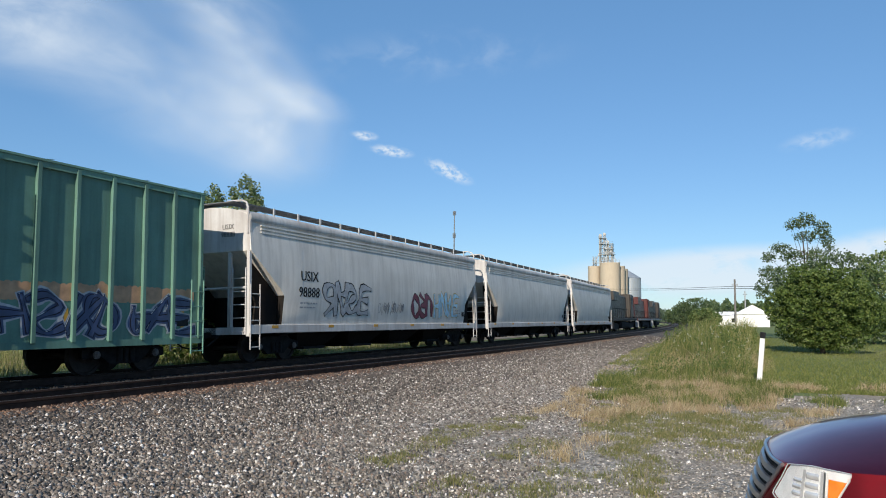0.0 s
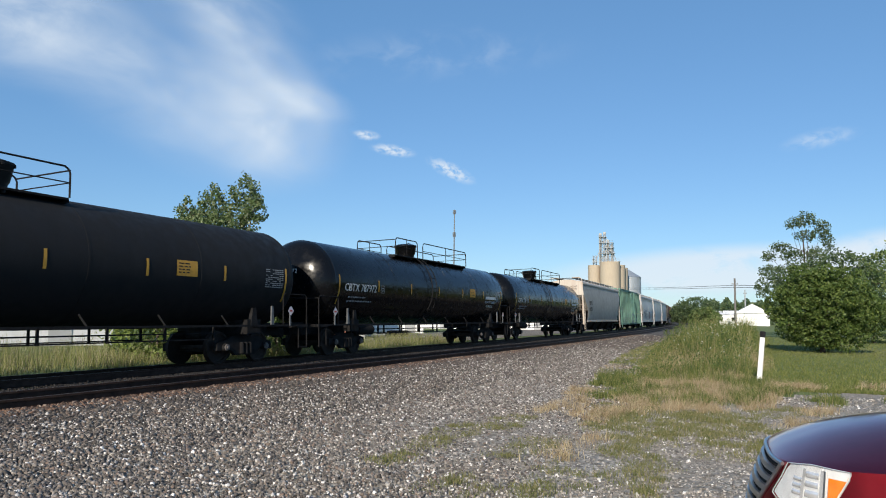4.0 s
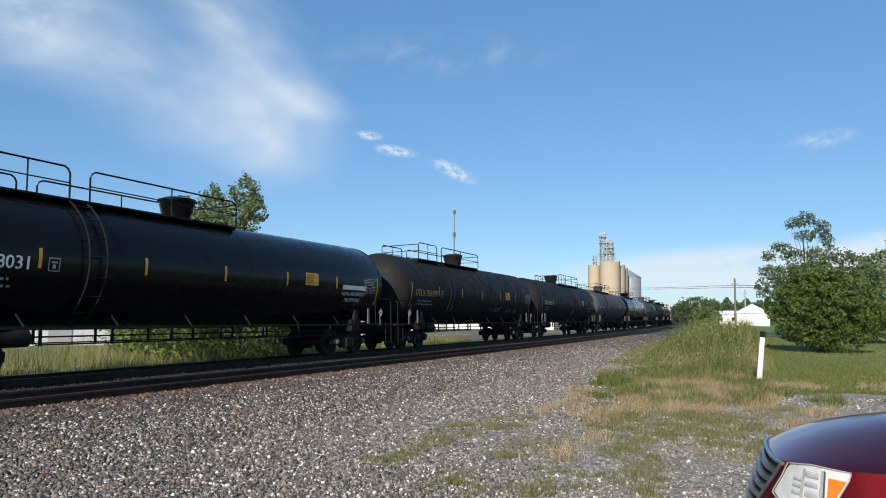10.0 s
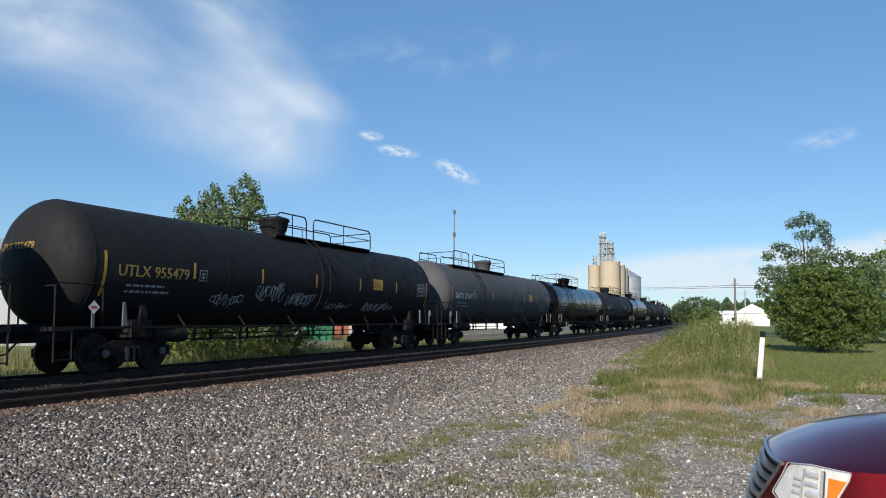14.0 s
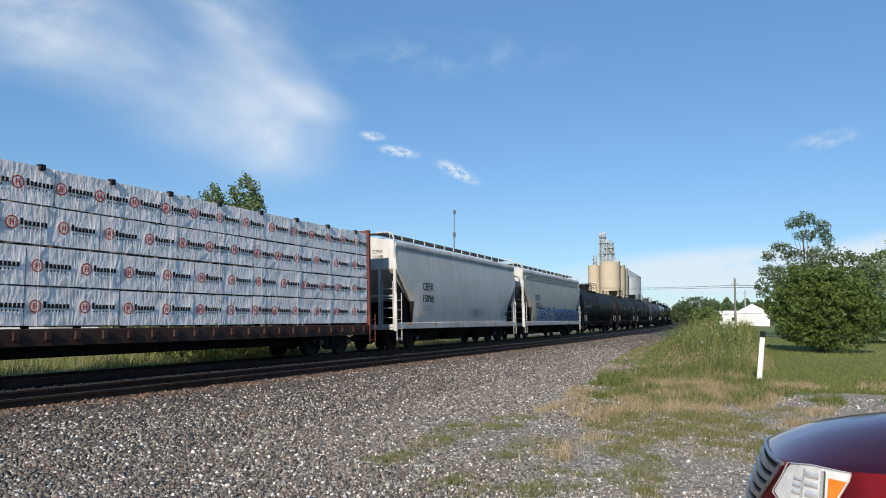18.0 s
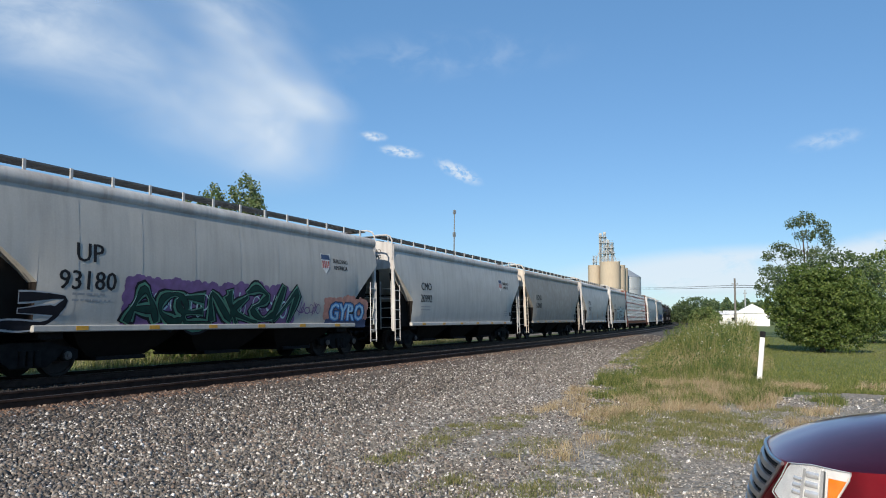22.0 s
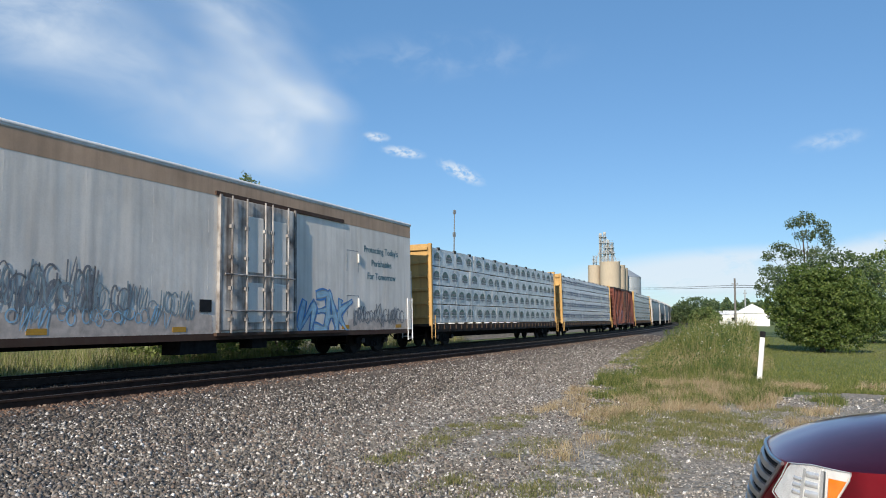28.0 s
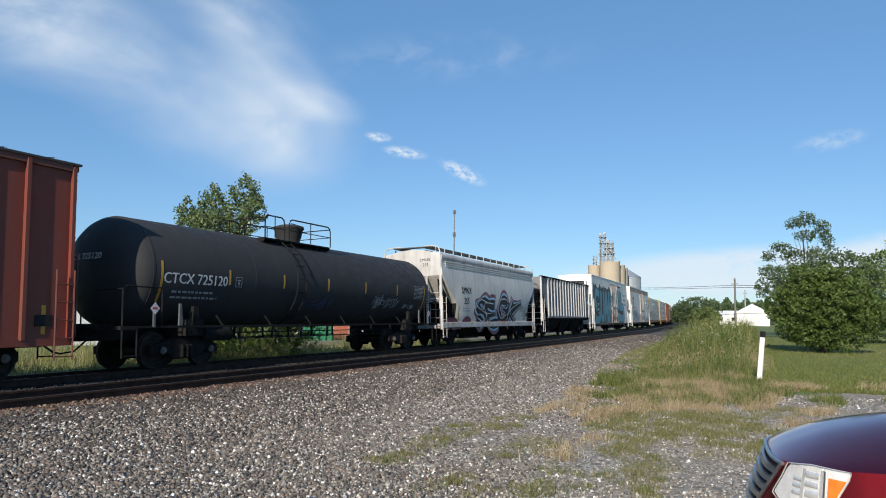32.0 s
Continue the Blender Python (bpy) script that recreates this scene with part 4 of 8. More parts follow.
    for x0, x1, za, zb in ((d0 + 1.05, d0 + 1.8, 1.2, 2.4), (d0 + 2.25, d0 + 2.95, 1.2, 2.4), (d0 + 1.05, d0 + 1.8, 2.7, 4.4), (d0 + 2.25, d0 + 2.95, 2.7, 4.4)):
        part("door_panel", Geo().bevel_box(x0, x1, -hy - 0.13, -hy - 0.09, za, zb, 0.015), mat, door)

    def on(x, z, off=0.006):
        return (x, -hy - off, z)
    if slogan:
        for k, s in enumerate(("Protecting Today's", "Perishables", "For Tomorrow")):
            letters(car, s, 0.27, half - 2.55, 3.92 - 0.52 * k, on, TEAL_LETTER, 0.006, "slogan")
    if mark[0]:
        letters(car, mark[0], 0.27, -half + 2.5, 2.62, on, mark_mat or RED_LETTER, 0.022)
        letters(car, mark[1], 0.27, -half + 2.5, 2.12, on, mark_mat or RED_LETTER, 0.022)
    if logo:
        logo(car, on, half)
    for x0, x1, za, zb, sh, cols, wd in tags:
        graffiti(car, x0, x1, za, zb, on, sh, cols, wd, seed, 0.009)
    for x in np.linspace(-half + 1.2, half - 1.2, 6):
        part("reflector_stripe", Geo().box(x - 0.24, x + 0.24, -hy - 0.012, -hy, z0 + 0.1, z0 + 0.24), YELLOW, car)
    part("data_plate", Geo().box(d0 - 0.75, d0 - 0.3, -hy - 0.02, -hy, 1.5, 1.85), BLACK_LETTER, car)
    # cooling unit on the rear end
    u = part("cooling_unit", Geo().bevel_box(-half - 0.85, -half - 0.03, -1.15, 1.15, 2.6, 4.95, 0.12), roof_mat, car, "white cooling unit with a dark grille")
    part("grille_frame", Geo().bevel_box(-half - 0.90, -half - 0.80, -1.0, 0.75, 3.75, 4.85, 0.04), BLACK_LETTER, u)
    for k in range(9):
        part("grille_slat", Geo().box(-half - 0.94, -half - 0.89, -0.92, 0.67, 3.83 + k * 0.11, 3.87 + k * 0.11, None), STEEL_GREY, u)
    pf = Geo().box(-half - 0.9, -half, -1.5, 1.5, 2.5, 2.58)
    pf.tube([(-half - 0.02, -0.6, 1.1), (-half - 0.85, -0.6, 2.5)], 0.05)
    pf.tube([(-half - 0.02, 0.6, 1.1), (-half - 0.85, 0.6, 2.5)], 0.05)
    part("unit_platform", pf, roof_mat, car)
    rg = Geo()
    for y in (-1.48, -0.8, 0.8, 1.48):
        rg.tube([(-half - 0.88, y, 2.5), (-half - 0.88, y, 3.55)], 0.03)
    rg.tube([(-half - 0.88, -1.48, 3.5), (-half - 0.88, 1.48, 3.5)], 0.025)
    rg.tube([(-half - 0.88, -1.48, 3.0), (-half - 0.88, 1.48, 3.0)], 0.02)
    part("platform_railing", rg, roof_mat, car)
    for s in (-1, 1):
        ladder(car, s * (half - 0.05), s * (half - 0.45), -hy - 0.07, 0.42, 3.2 if s < 0 else 2.2, roof_mat)
        cross_ladder(car, s * (half + 0.1), -1.5, -1.05, 0.5, 3.4, roof_mat)
        part("bolster", Geo().box(*sorted((s * (half - 2.8), s * (half - 2.2))), -1.3, 1.3, 0.82, 0.9), STEEL_DARK, car)
    part("centre_sill", Geo().box(-half - 0.2, half + 0.2, -0.32, 0.32, 0.6, 0.86), STEEL_DARK, car)
    part("underframe_box", Geo().box(-1.8, -0.4, -1.35, -0.7, 0.35, 0.74).box(1.2, 1.9, -1.3, -0.8, 0.42, 0.74), STEEL_DARK, car)
    trucks(car, (-half + 2.5, half - 2.5))
    return car, half


# ---- centre-beam flatcar with wrapped timber ----
def centerbeam(length, frame_mat, deck_mat, wrap_mat, tiers, cols, label, printer, seed, top=4.74, wrap_label="", print_mats=()):
    car = thing("centerbeam_flatcar", label, "flatcar", "freight train")
    half = length / 2
    rn = random.Random(seed)
    part("deck", Geo().bevel_box(-half, half, -1.42, 1.42, 0.98, 1.1, 0.02), deck_mat, car)
    for s in (-1, 1):
        part("side_sill", Geo().box(-half, half, *sorted((s * 1.36, s * 1.46)), 0.72, 1.06), deck_mat, car)
        g = Geo()
        for x in np.linspace(-half + 0.6, half - 0.6, 30):
            g.bevel_box(x - 0.07, x + 0.07, *sorted((s * 1.46, s * 1.52)), 0.84, 1.04, 0.01)
        part("stake_pockets", g, deck_mat, car, kind="stuff")
    part("centre_sill", Geo().prism([(-half - 0.1, 0.7), (-half + 4, 0.42), (half - 4, 0.42), (half + 0.1, 0.7), (half + 0.1, 0.98), (-half - 0.1, 0.98)], -0.3, 0.3), STEEL_DARK, car)
    for s in (-1, 1):
        b = Geo().box(*sorted((s * half, s * (half - 0.12))), -1.42, 1.42, 1.1, top + 0.1)
        blk = part("bulkhead", b, frame_mat, car)
        for y in (-1.36, 1.36):
            part("bulkhead_post", Geo().bevel_box(*sorted((s * (half - 0.14), s * (half + 0.02))), y - 0.08, y + 0.08, 1.0, top + 0.12, 0.02), frame_mat, blk)
        for k in range(6):
            z = 1.35 + k * (top - 1.3) / 5.4
            part("bulkhead_rib", Geo().bevel_box(*sorted((s * half, s * (half + 0.12))), -1.28, 1.28, z, z + 0.14, 0.02), frame_mat, blk)
        ladder(car, s * (half + 0.2), s * (half - 0.2), -1.5, 0.42, 1.5, frame_mat)
        part("bolster", Geo().box(*sorted((s * (half - 2.4), s * (half - 1.8))), -1.3, 1.3, 0.82, 0.98), STEEL_DARK, car)
    cb = Geo().box(-half + 0.1, half - 0.1, -0.12, 0.12, top - 0.16, top - 0.02)
    for x in np.linspace(-half + 0.8, half - 0.8, 16):
        cb.box(x - 0.05, x + 0.05, -0.08, 0.08, 1.1, top - 0.1)
    part("centre_beam", cb, frame_mat, car)
    L = length - 0.34
    hgt = (top - 1.16) / tiers
    for t in range(tiers):
        x = -half + 0.17
        while x < half - 0.4:
            w = (L / cols) * rn.choice((1.0, 1.0, 0.75, 1.25))
            w = half - 0.17 - x if half - 0.17 - x - w < 0.7 else w
            dy, dz = rn.uniform(-0.012, 0.012), rn.uniform(-0.012, 0.012)
            for s in (-1, 1):
                m = shared(("bundle", round(w, 2), round(hgt, 2), wrap_mat.name), lambda: bundle_mesh(w, hgt - 0.045))
                bd = part("lumber_pack", m, wrap_mat, car, wrap_label)
                bd.matrix_basis = pose(x + w / 2, s * 0.77 + dy, 1.16 + hgt * t + dz, 0, 0, 0 if s < 0 else 180)
                if s < 0 and printer:
                    for nm, mesh, pm in printer(w, hgt - 0.045):
                        part(nm, mesh, pm, bd, kind="stuff")
            x += w
        g = Geo()
        for x in np.linspace(-half + 0.8, half - 0.8, 22):
            g.box(x - 0.05, x + 0.05, -1.36, -0.14, 1.1 + hgt * t, 1.155 + hgt * t)
        if t:
            part("dunnage", g, TIMBER, car, kind="stuff")
    for x in np.linspace(-half + 1.0, half - 1.0, cols + 3):
        part("strap", Geo().tube([(x, -0.1, top + 0.02), (x, -1.36, top - 0.02), (x, -1.41, top - 0.1), (x, -1.41, 1.05)], 0.006, 4), POST_GREY, car)
        part("corner_guard", Geo().bevel_box(x - 0.07, x + 0.07, -1.425, -1.28, top - 0.13, top + 0.005, 0.01), BLACK_LETTER, car)
    trucks(car, (-half + 2.1, half - 2.1))
    return car, half


def bundle_mesh(w, h):
    """A wrapped timber stack, a little wavy, with pleats on its face."""
    g = Geo()
    nx, nz = max(4, int(w / 0.25)), 5
    rn = random.Random(int(w * 100))
    y0, y1 = -0.60, 0.60

    def surf(i, k):
        edge = i in (0, nx) or k in (0, nz)
        return rn.uniform(-0.004, 0.004) if edge else rn.uniform(-0.012, 0.016)
    v = [(-w / 2 + 0.012 + (w - 0.024) * i / nx, y0 - surf(i, k) - (0.02 if (i * 7 + k) % 11 == 0 else 0.0), h * k / nz) for k in range(nz + 1) for i in range(nx + 1)]
    f = [(k * (nx + 1) + i, k * (nx + 1) + i + 1, (k + 1) * (nx + 1) + i + 1, (k + 1) * (nx + 1) + i) for k in range(nz) for i in range(nx)]
    g.add(v, f)
    g.box(-w / 2 + 0.012, w / 2 - 0.012, y0 + 0.01, y1, 0.0, h)
    return g.mesh("lumber_pack", 60)


def print_marks(kind, mats):
    """Printed shapes in place of the makers' marks."""
    def make(w, h):
        def build():
            a, b = Geo(), Geo()
            y = -0.625
            n = max(1, round(w / 1.15))
            for k in range(n):
                c = -w / 2 + w * (k + 0.5) / n
                z = h * 0.5
                if kind == "ring":
                    ring = [(c - 0.36 + r * math.cos(t), z + r * math.sin(t)) for r in (0.145, 0.115) for t in (2 * math.pi * j / 18 for j in range(18))]
                    a.add([(x, y, q) for x, q in ring], [(j, (j + 1) % 18, 18 + (j + 1) % 18, 18 + j) for j in range(18)])
                    a.box(c - 0.41, c - 0.38, y - 0.002, y + 0.002, z - 0.07, z + 0.07)
                    a.box(c - 0.34, c - 0.31, y - 0.002, y + 0.002, z - 0.07, z + 0.07)
                    a.box(c - 0.38, c - 0.34, y - 0.002, y + 0.002, z - 0.015, z + 0.015)
                    for j in range(7):
                        b.box(c - 0.17 + j * 0.094, c - 0.105 + j * 0.094, y - 0.002, y + 0.002, z - 0.04, z + 0.06 + (0.05 if j == 0 else 0))
                        if j < 6:
                            b.box(c - 0.13 + j * 0.085, c - 0.10 + j * 0.085, y - 0.002, y + 0.002, z - 0.12, z - 0.08)
                elif kind == "peak":
                    a.add([(c - 0.54, y, z - 0.17), (c - 0.48, y, z - 0.17), (c - 0.37, y, z + 0.12), (c - 0.41, y, z + 0.19)], [(0, 1, 2, 3)])
                    a.add([(c - 0.41, y - 0.001, z + 0.19), (c - 0.37, y - 0.001, z + 0.04), (c - 0.27, y - 0.001, z - 0.15), (c - 0.33, y - 0.001, z - 0.15)], [(3, 2, 1, 0)])
                    for dx in range(6):
                        b.box(c - 0.22 + dx * 0.115, c - 0.155 + dx * 0.115, y - 0.002, y + 0.002, z - 0.11, z + 0.05)
                elif kind == "bird":
                    a.add([(c - 0.56, y, z + 0.07), (c - 0.16, y, z + 0.07), (c - 0.10, y, z + 0.14), (c - 0.34, y, z + 0.20), (c - 0.62, y, z + 0.14)], [(0, 1, 2, 3, 4)])
                    a.add([(c - 0.48, y, z - 0.20), (c - 0.36, y, z - 0.12), (c - 0.24, y, z - 0.20), (c - 0.30, y, z + 0.04), (c - 0.42, y, z + 0.04)], [(0, 1, 2, 3, 4)])
                    for dx in range(5):
                        b.box(c - 0.04 + dx * 0.11, c + 0.045 + dx * 0.11, y - 0.002, y + 0.002, z + 0.02, z + 0.13)
                        b.box(c - 0.04 + dx * 0.11, c + 0.045 + dx * 0.11, y - 0.002, y + 0.002, z - 0.14, z - 0.04)
                else:
                    arc = [(c + 0.36 * math.cos(t), z - 0.06 + 0.3 * math.sin(t)) for t in (math.pi * j / 12 for j in range(13))]
                    a.add([(x, y, q) for x, q in arc], [tuple(range(12, -1, -1))])
                    b.box(c - 0.34, c + 0.34, y - 0.002, y + 0.002, z - 0.18, z - 0.09)
                    for dx in range(6):
                        b.box(c - 0.27 + dx * 0.09, c - 0.21 + dx * 0.09, y - 0.004, y - 0.002, z - 0.02, z + 0.10)
            return a.mesh("wrap_mark"), b.mesh("wrap_print")
        ma, mb = shared(("print", kind, round(w, 2), round(h, 2)), build)
        return [("wrap_mark", ma, mats[0]), ("wrap_print", mb, mats[1])]
    return make


# ---- locomotive ----
def locomotive(length, mat, cab_mat, stripe, label, seed):
    car = thing("locomotive", label, "locomotive", "freight train")
    half = length / 2
    part("frame", Geo().bevel_box(-half, half, -1.5, 1.5, 1.25, 1.6, 0.03), mat, car)
    part("long_hood", Geo().bevel_box(-half + 0.9, half - 6.2, -0.95, 0.95, 1.6, 4.3, 0.12), mat, car)
    part("radiator_wing", Geo().prism([(-half + 1.0, 3.55), (-half + 5.2, 3.55), (-half + 5.2, 4.5), (-half + 1.0, 4.5)], -1.5, 1.5), mat, car)
    part("rear_end", Geo().bevel_box(-half + 0.55, -half + 0.95, -0.85, 0.85, 1.6, 4.1, 0.05), mat, car)
    part("cab", Geo().bevel_box(half - 6.2, half - 3.3, -1.5, 1.5, 1.6, 4.6, 0.15), cab_mat, car)
    part("nose", Geo().bevel_box(half - 3.3, half - 1.0, -1.0, 1.0, 1.6, 3.5, 0.15), cab_mat, car)
    for s in (-1, 1):
        part("cab_window", Geo().box(half - 5.7, half - 4.7, *sorted((s * 1.5, s * 1.515)), 3.4, 4.1), BLACK_LETTER, car)
        part("stripe", Geo().box(-half, half, *sorted((s * 1.5, s * 1.512)), 1.32, 1.52), stripe, car)
        part("hood_stripe", Geo().box(-half + 6, half - 8, *sorted((s * 0.95, s * 0.965)), 2.62, 2.74), stripe, car)
        g = Geo()
        for x in np.linspace(-half + 0.4, half - 0.4, 14):
            g.tube([(x, s * 1.46, 1.6), (x, s * 1.46, 2.6)], 0.02, 5)
        g.tube([(-half + 0.4, s * 1.46, 2.6), (half - 0.4, s * 1.46, 2.6)], 0.022, 5)
        part("handrail", g, STEEL_DARK, car)
        part("step", Geo().box(-half + 0.05, -half + 0.6, *sorted((s * 1.1, s * 1.5)), 0.4, 1.25), stripe, car)
    part("fuel_tank", Geo().bevel_box(-3.2, 3.2, -1.35, 1.35, 0.35, 1.22, 0.2), STEEL_DARK, car)
    for x in (-half + 2.2, -half + 3.9, -half + 7.5):
        part("fan", Geo().lathe([(4.28, 0.6), (4.45, 0.6), (4.45, 0.5)], 18, pose(x, 0, 0.1, 0, -90, 0)), STEEL_DARK, car)
    for s in (-1, 1):
        tr = part("truck", Geo().box(-2.4, 2.4, -0.3, 0.3, 0.5, 1.1), STEEL_DARK, car)
        tr.location = (s * (half - 4.0), 0, 0)
        for y in (-1.05, 1.05):
            part("side_frame", Geo().prism([(-2.5, 0.45), (-2.5, 0.8), (-1.0, 1.0), (1.0, 1.0), (2.5, 0.8), (2.5, 0.45), (1.2, 0.35), (-1.2, 0.35)], y - 0.08, y + 0.08), STEEL_DARK, tr)
        for x in (-1.85, 0.0, 1.85):
            w = part("wheelset", shared("wheels", wheelset_mesh), WHEEL, tr)
            w.location = (x, 0, WHEEL_R)
    return car, half


# ---- the train, from the engines to the last car ----
TIMBER = plain("raw timber", (0.35, 0.24, 0.13), 0.8)
TAN_BAND = paint("tan roof band", (0.56, 0.38, 0.26), 0.6)
TEAL_LETTER = plain("teal lettering", (0.04, 0.14, 0.17), 0.6)
SPRAY = {k: plain("spray " + k, c, 0.45, 0, 0.25, 5) for k, c in dict(black=(0.015, 0.015, 0.02), navy=(0.03, 0.05, 0.12), blue=(0.05, 0.2, 0.5), sky=(0.3, 0.5, 0.65), white=(0.62, 0.64, 0.66), silver=(0.35, 0.36, 0.38),
         teal=(0.018, 0.22, 0.30), green=(0.06, 0.2, 0.14), purple=(0.14, 0.07, 0.2), maroon=(0.16, 0.03, 0.06), gold=(0.45, 0.33, 0.08), pale=(0.42, 0.55, 0.58), grey=(0.2, 0.2, 0.21), red=(0.4, 0.07, 0.05), buff=(0.52, 0.43, 0.37), moss=(0.10, 0.17, 0.14), slate=(0.24, 0.29, 0.31), haze=(0.42, 0.20, 0.16), peach=(0.42, 0.24, 0.13), dust=(0.20, 0.15, 0.14), deep=(0.012, 0.045, 0.038), plum=(0.055, 0.03, 0.075), mauve=(0.20, 0.13, 0.24)).items()}
SP = SPRAY
CARS = []


def add_car(made, front, rear):
    """Keep the car with its middle's place on the line at T0, and couple it."""
    car, half = made
    CARS.append((car, (front + rear) / 2, half))


def wrapped(name, tint):
    m, t, bs = nodes_of(name)
    c = ramp(t, noise_node(t, 1.3, 6), [(0.3, tuple(x * 0.8 for x in tint)), (0.7, tint)])
    t.links.new(c, bs.inputs["Base Color"])
    bs.inputs["Roughness"].default_value = 0.2
    vo = t.nodes.new("ShaderNodeTexVoronoi")
    vo.inputs["Scale"].default_value = 4.0
    tc = t.nodes.new("ShaderNodeTexCoord")
    t.links.new(tc.outputs["Object"], vo.inputs["Vector"])
    fold = t.nodes.new("ShaderNodeMath")
    fold.operation = "PINGPONG"
    t.links.new(noise_node(t, 1.5, 3, stretch=(2.2, 1, 0.7)), fold.inputs[0])
    fold.inputs[1].default_value = 0.09
    bump(t, bs, mix(t, 0.85, vo.outputs["Distance"], fold.outputs[0]), 0.9, 0.10)
    return m


WHITE_HOP = paint("white hopper paint", (0.66, 0.635, 0.59), 0.45, (0.16, 0.14, 0.12), 0.22, 0.35)
WHITE_TRIM = paint("white trim paint", (0.56, 0.56, 0.55), 0.5, (0.16, 0.10, 0.07), 0.45, 0.45)
BEIGE_HOP = paint("beige hopper paint", (0.39, 0.36, 0.315), 0.5, (0.14, 0.10, 0.08), 0.25, 0.3)
BEIGE_TRIM = paint("cream trim paint", (0.54, 0.50, 0.43), 0.5, (0.28, 0.12, 0.06), 0.4, 0.4)
STONE_HOP = paint("stone hopper paint", (0.44, 0.42, 0.375), 0.5, (0.15, 0.13, 0.11), 0.25, 0.35)
TAUPE_HOP = paint("taupe hopper paint", (0.34, 0.315, 0.28), 0.5, (0.12, 0.1, 0.08), 0.25, 0.3)
BLUE_HOP = paint("blue-grey hopper paint", (0.51, 0.50, 0.475), 0.42, (0.15, 0.14, 0.13), 0.2, 0.3)
GREY_HOP = paint("grey hopper paint", (0.44, 0.43, 0.405), 0.42, (0.15, 0.14, 0.13), 0.22, 0.3)
# Grime together with the shade under the car ends, both in this colour.
DARK_BAY = paint("grimy shaded grey", (0.016, 0.014, 0.013), 0.9, (0.03, 0.024, 0.019), spec=0.05)
GREY_TANK = paint("grey-black tank paint", (0.038, 0.039, 0.043), 0.55, (0.05, 0.045, 0.04), 0.3, 0.2, relief=0.02, spec=0.12)
PALE_TANK = paint("worn grey tank paint", (0.085, 0.087, 0.094), 0.6, (0.04, 0.037, 0.035), 0.3, 0.2, relief=0.02, spec=0.12)
MATT_TANK = paint("matt black tank paint", (0.016, 0.0165, 0.018), 0.55, (0.026, 0.025, 0.025), 0.3, 0.25, relief=0.02, spec=0.10)
BROWN_TANK = paint("brown-black tank paint", (0.020, 0.017, 0.017), 0.55, (0.03, 0.023, 0.02), 0.3, 0.25, relief=0.02, spec=0.12)

add_car(locomotive(21.2, paint("engine black", (0.02, 0.02, 0.022), 0.4), paint("engine black", (0.02, 0.02, 0.022), 0.4), GREY_LETTER, "black diesel locomotive with pale stripes", 1), 491.0, 470.0)
add_car(locomotive(21.2, paint("engine red", (0.07, 0.010, 0.012), 0.4), paint("engine red", (0.07, 0.010, 0.012), 0.4), GREY_LETTER, "dark red diesel locomotive with pale stripes", 2), 468.5, 447.5)
add_car(locomotive(21.2, paint("engine dark", (0.035, 0.032, 0.03), 0.45), paint("engine dark", (0.035, 0.032, 0.03), 0.45), BLACK_LETTER, "dark weathered diesel locomotive with side walkways", 3), 446.3, 425.2)
add_car(hopper_car(18.7, WHITE_HOP, bays=4, full_sill=True, eave=4.55, end_mat=WHITE_TRIM, dark=DARK_BAY, seed=31, stripes=True, label="white covered hopper with a full-length sill"), 423.75, 405.05)
add_car(hopper_car(18.7, WHITE_HOP, bays=4, full_sill=True, eave=4.55, end_mat=WHITE_TRIM, dark=DARK_BAY, seed=32, stripes=True, label="white covered hopper with a full-length sill"), 403.4, 384.7)
add_car(hopper_car(18.3, WHITE_HOP, ("USIX", "98888"), 4, True, eave=4.55, end_mat=WHITE_TRIM, dark=DARK_BAY, seed=33, stripes=True,
        tags=((-5.2, -2.4, 1.5, 2.35, (3, 0, 1, 2), (SP["black"], SP["silver"]), 0.16), (-1.6, 0.6, 1.5, 2.1, (7, 9, 5), (SP["grey"],) * 2, 0.05), (1.6, 3.6, 1.45, 2.2, (4, 3, 8), (SP["black"], SP["maroon"]), 0.14), (3.8, 6.4, 1.45, 2.3, (9, 7, 0, 2), (SP["gold"], SP["sky"]), 0.15)), label="white covered hopper with graffiti along its sill"), 382.95, 364.65)
GREEN_BOX = paint("green boxcar paint", (0.125, 0.25, 0.195), 0.5, (0.04, 0.05, 0.04), 0.4, 0.4)
GREEN_TRIM = paint("green trim paint", (0.15, 0.32, 0.25), 0.5)
_green = boxcar(18.7, GREEN_BOX, GREEN_TRIM, ("IBT", "19516"), 20, 3.1, 1.6, 0.82, 4.80, label="green ribbed boxcar with purple and navy graffiti")


def on_wall(x, z, off=0.006):
    return (x, -1.445 - off, z)


mural(_green[0], -8.6, -0.1, 0.86, 2.5, on_wall, (SP["mauve"], SP["black"], SP["white"], SP["silver"], SP["plum"]), 5, 0.004, SP["plum"])
blobs(_green[0], 0.1, 3.2, 0.9, 1.9, lambda x, z, off=0.006: (x, -1.575 - off, z), SP["navy"], 8, 0.004, 0.13)
mural(_green[0], 3.4, 9.0, 0.9, 1.9, on_wall, (SP["navy"], SP["silver"], SP["white"], SP["black"], SP["navy"]), 6, 0.006)
blobs(_green[0], 3.4, 9.0, 1.75, 2.1, on_wall, SP["peach"], 9, 0.003, 0.09)
add_car(_green, 362.8, 344.1)
add_car(hopper_car(20.0, BEIGE_HOP, ("NDYX", "863371"), 4, False, 1.16, 4.54, end_mat=BEIGE_TRIM, dark=DARK_BAY, seed=34, label="beige covered hopper with a cream end"), 342.5, 322.5)


def tank_at(front, rear, *a, **k):
    add_car(tank_car(front - rear, *a, **k), front, rear)


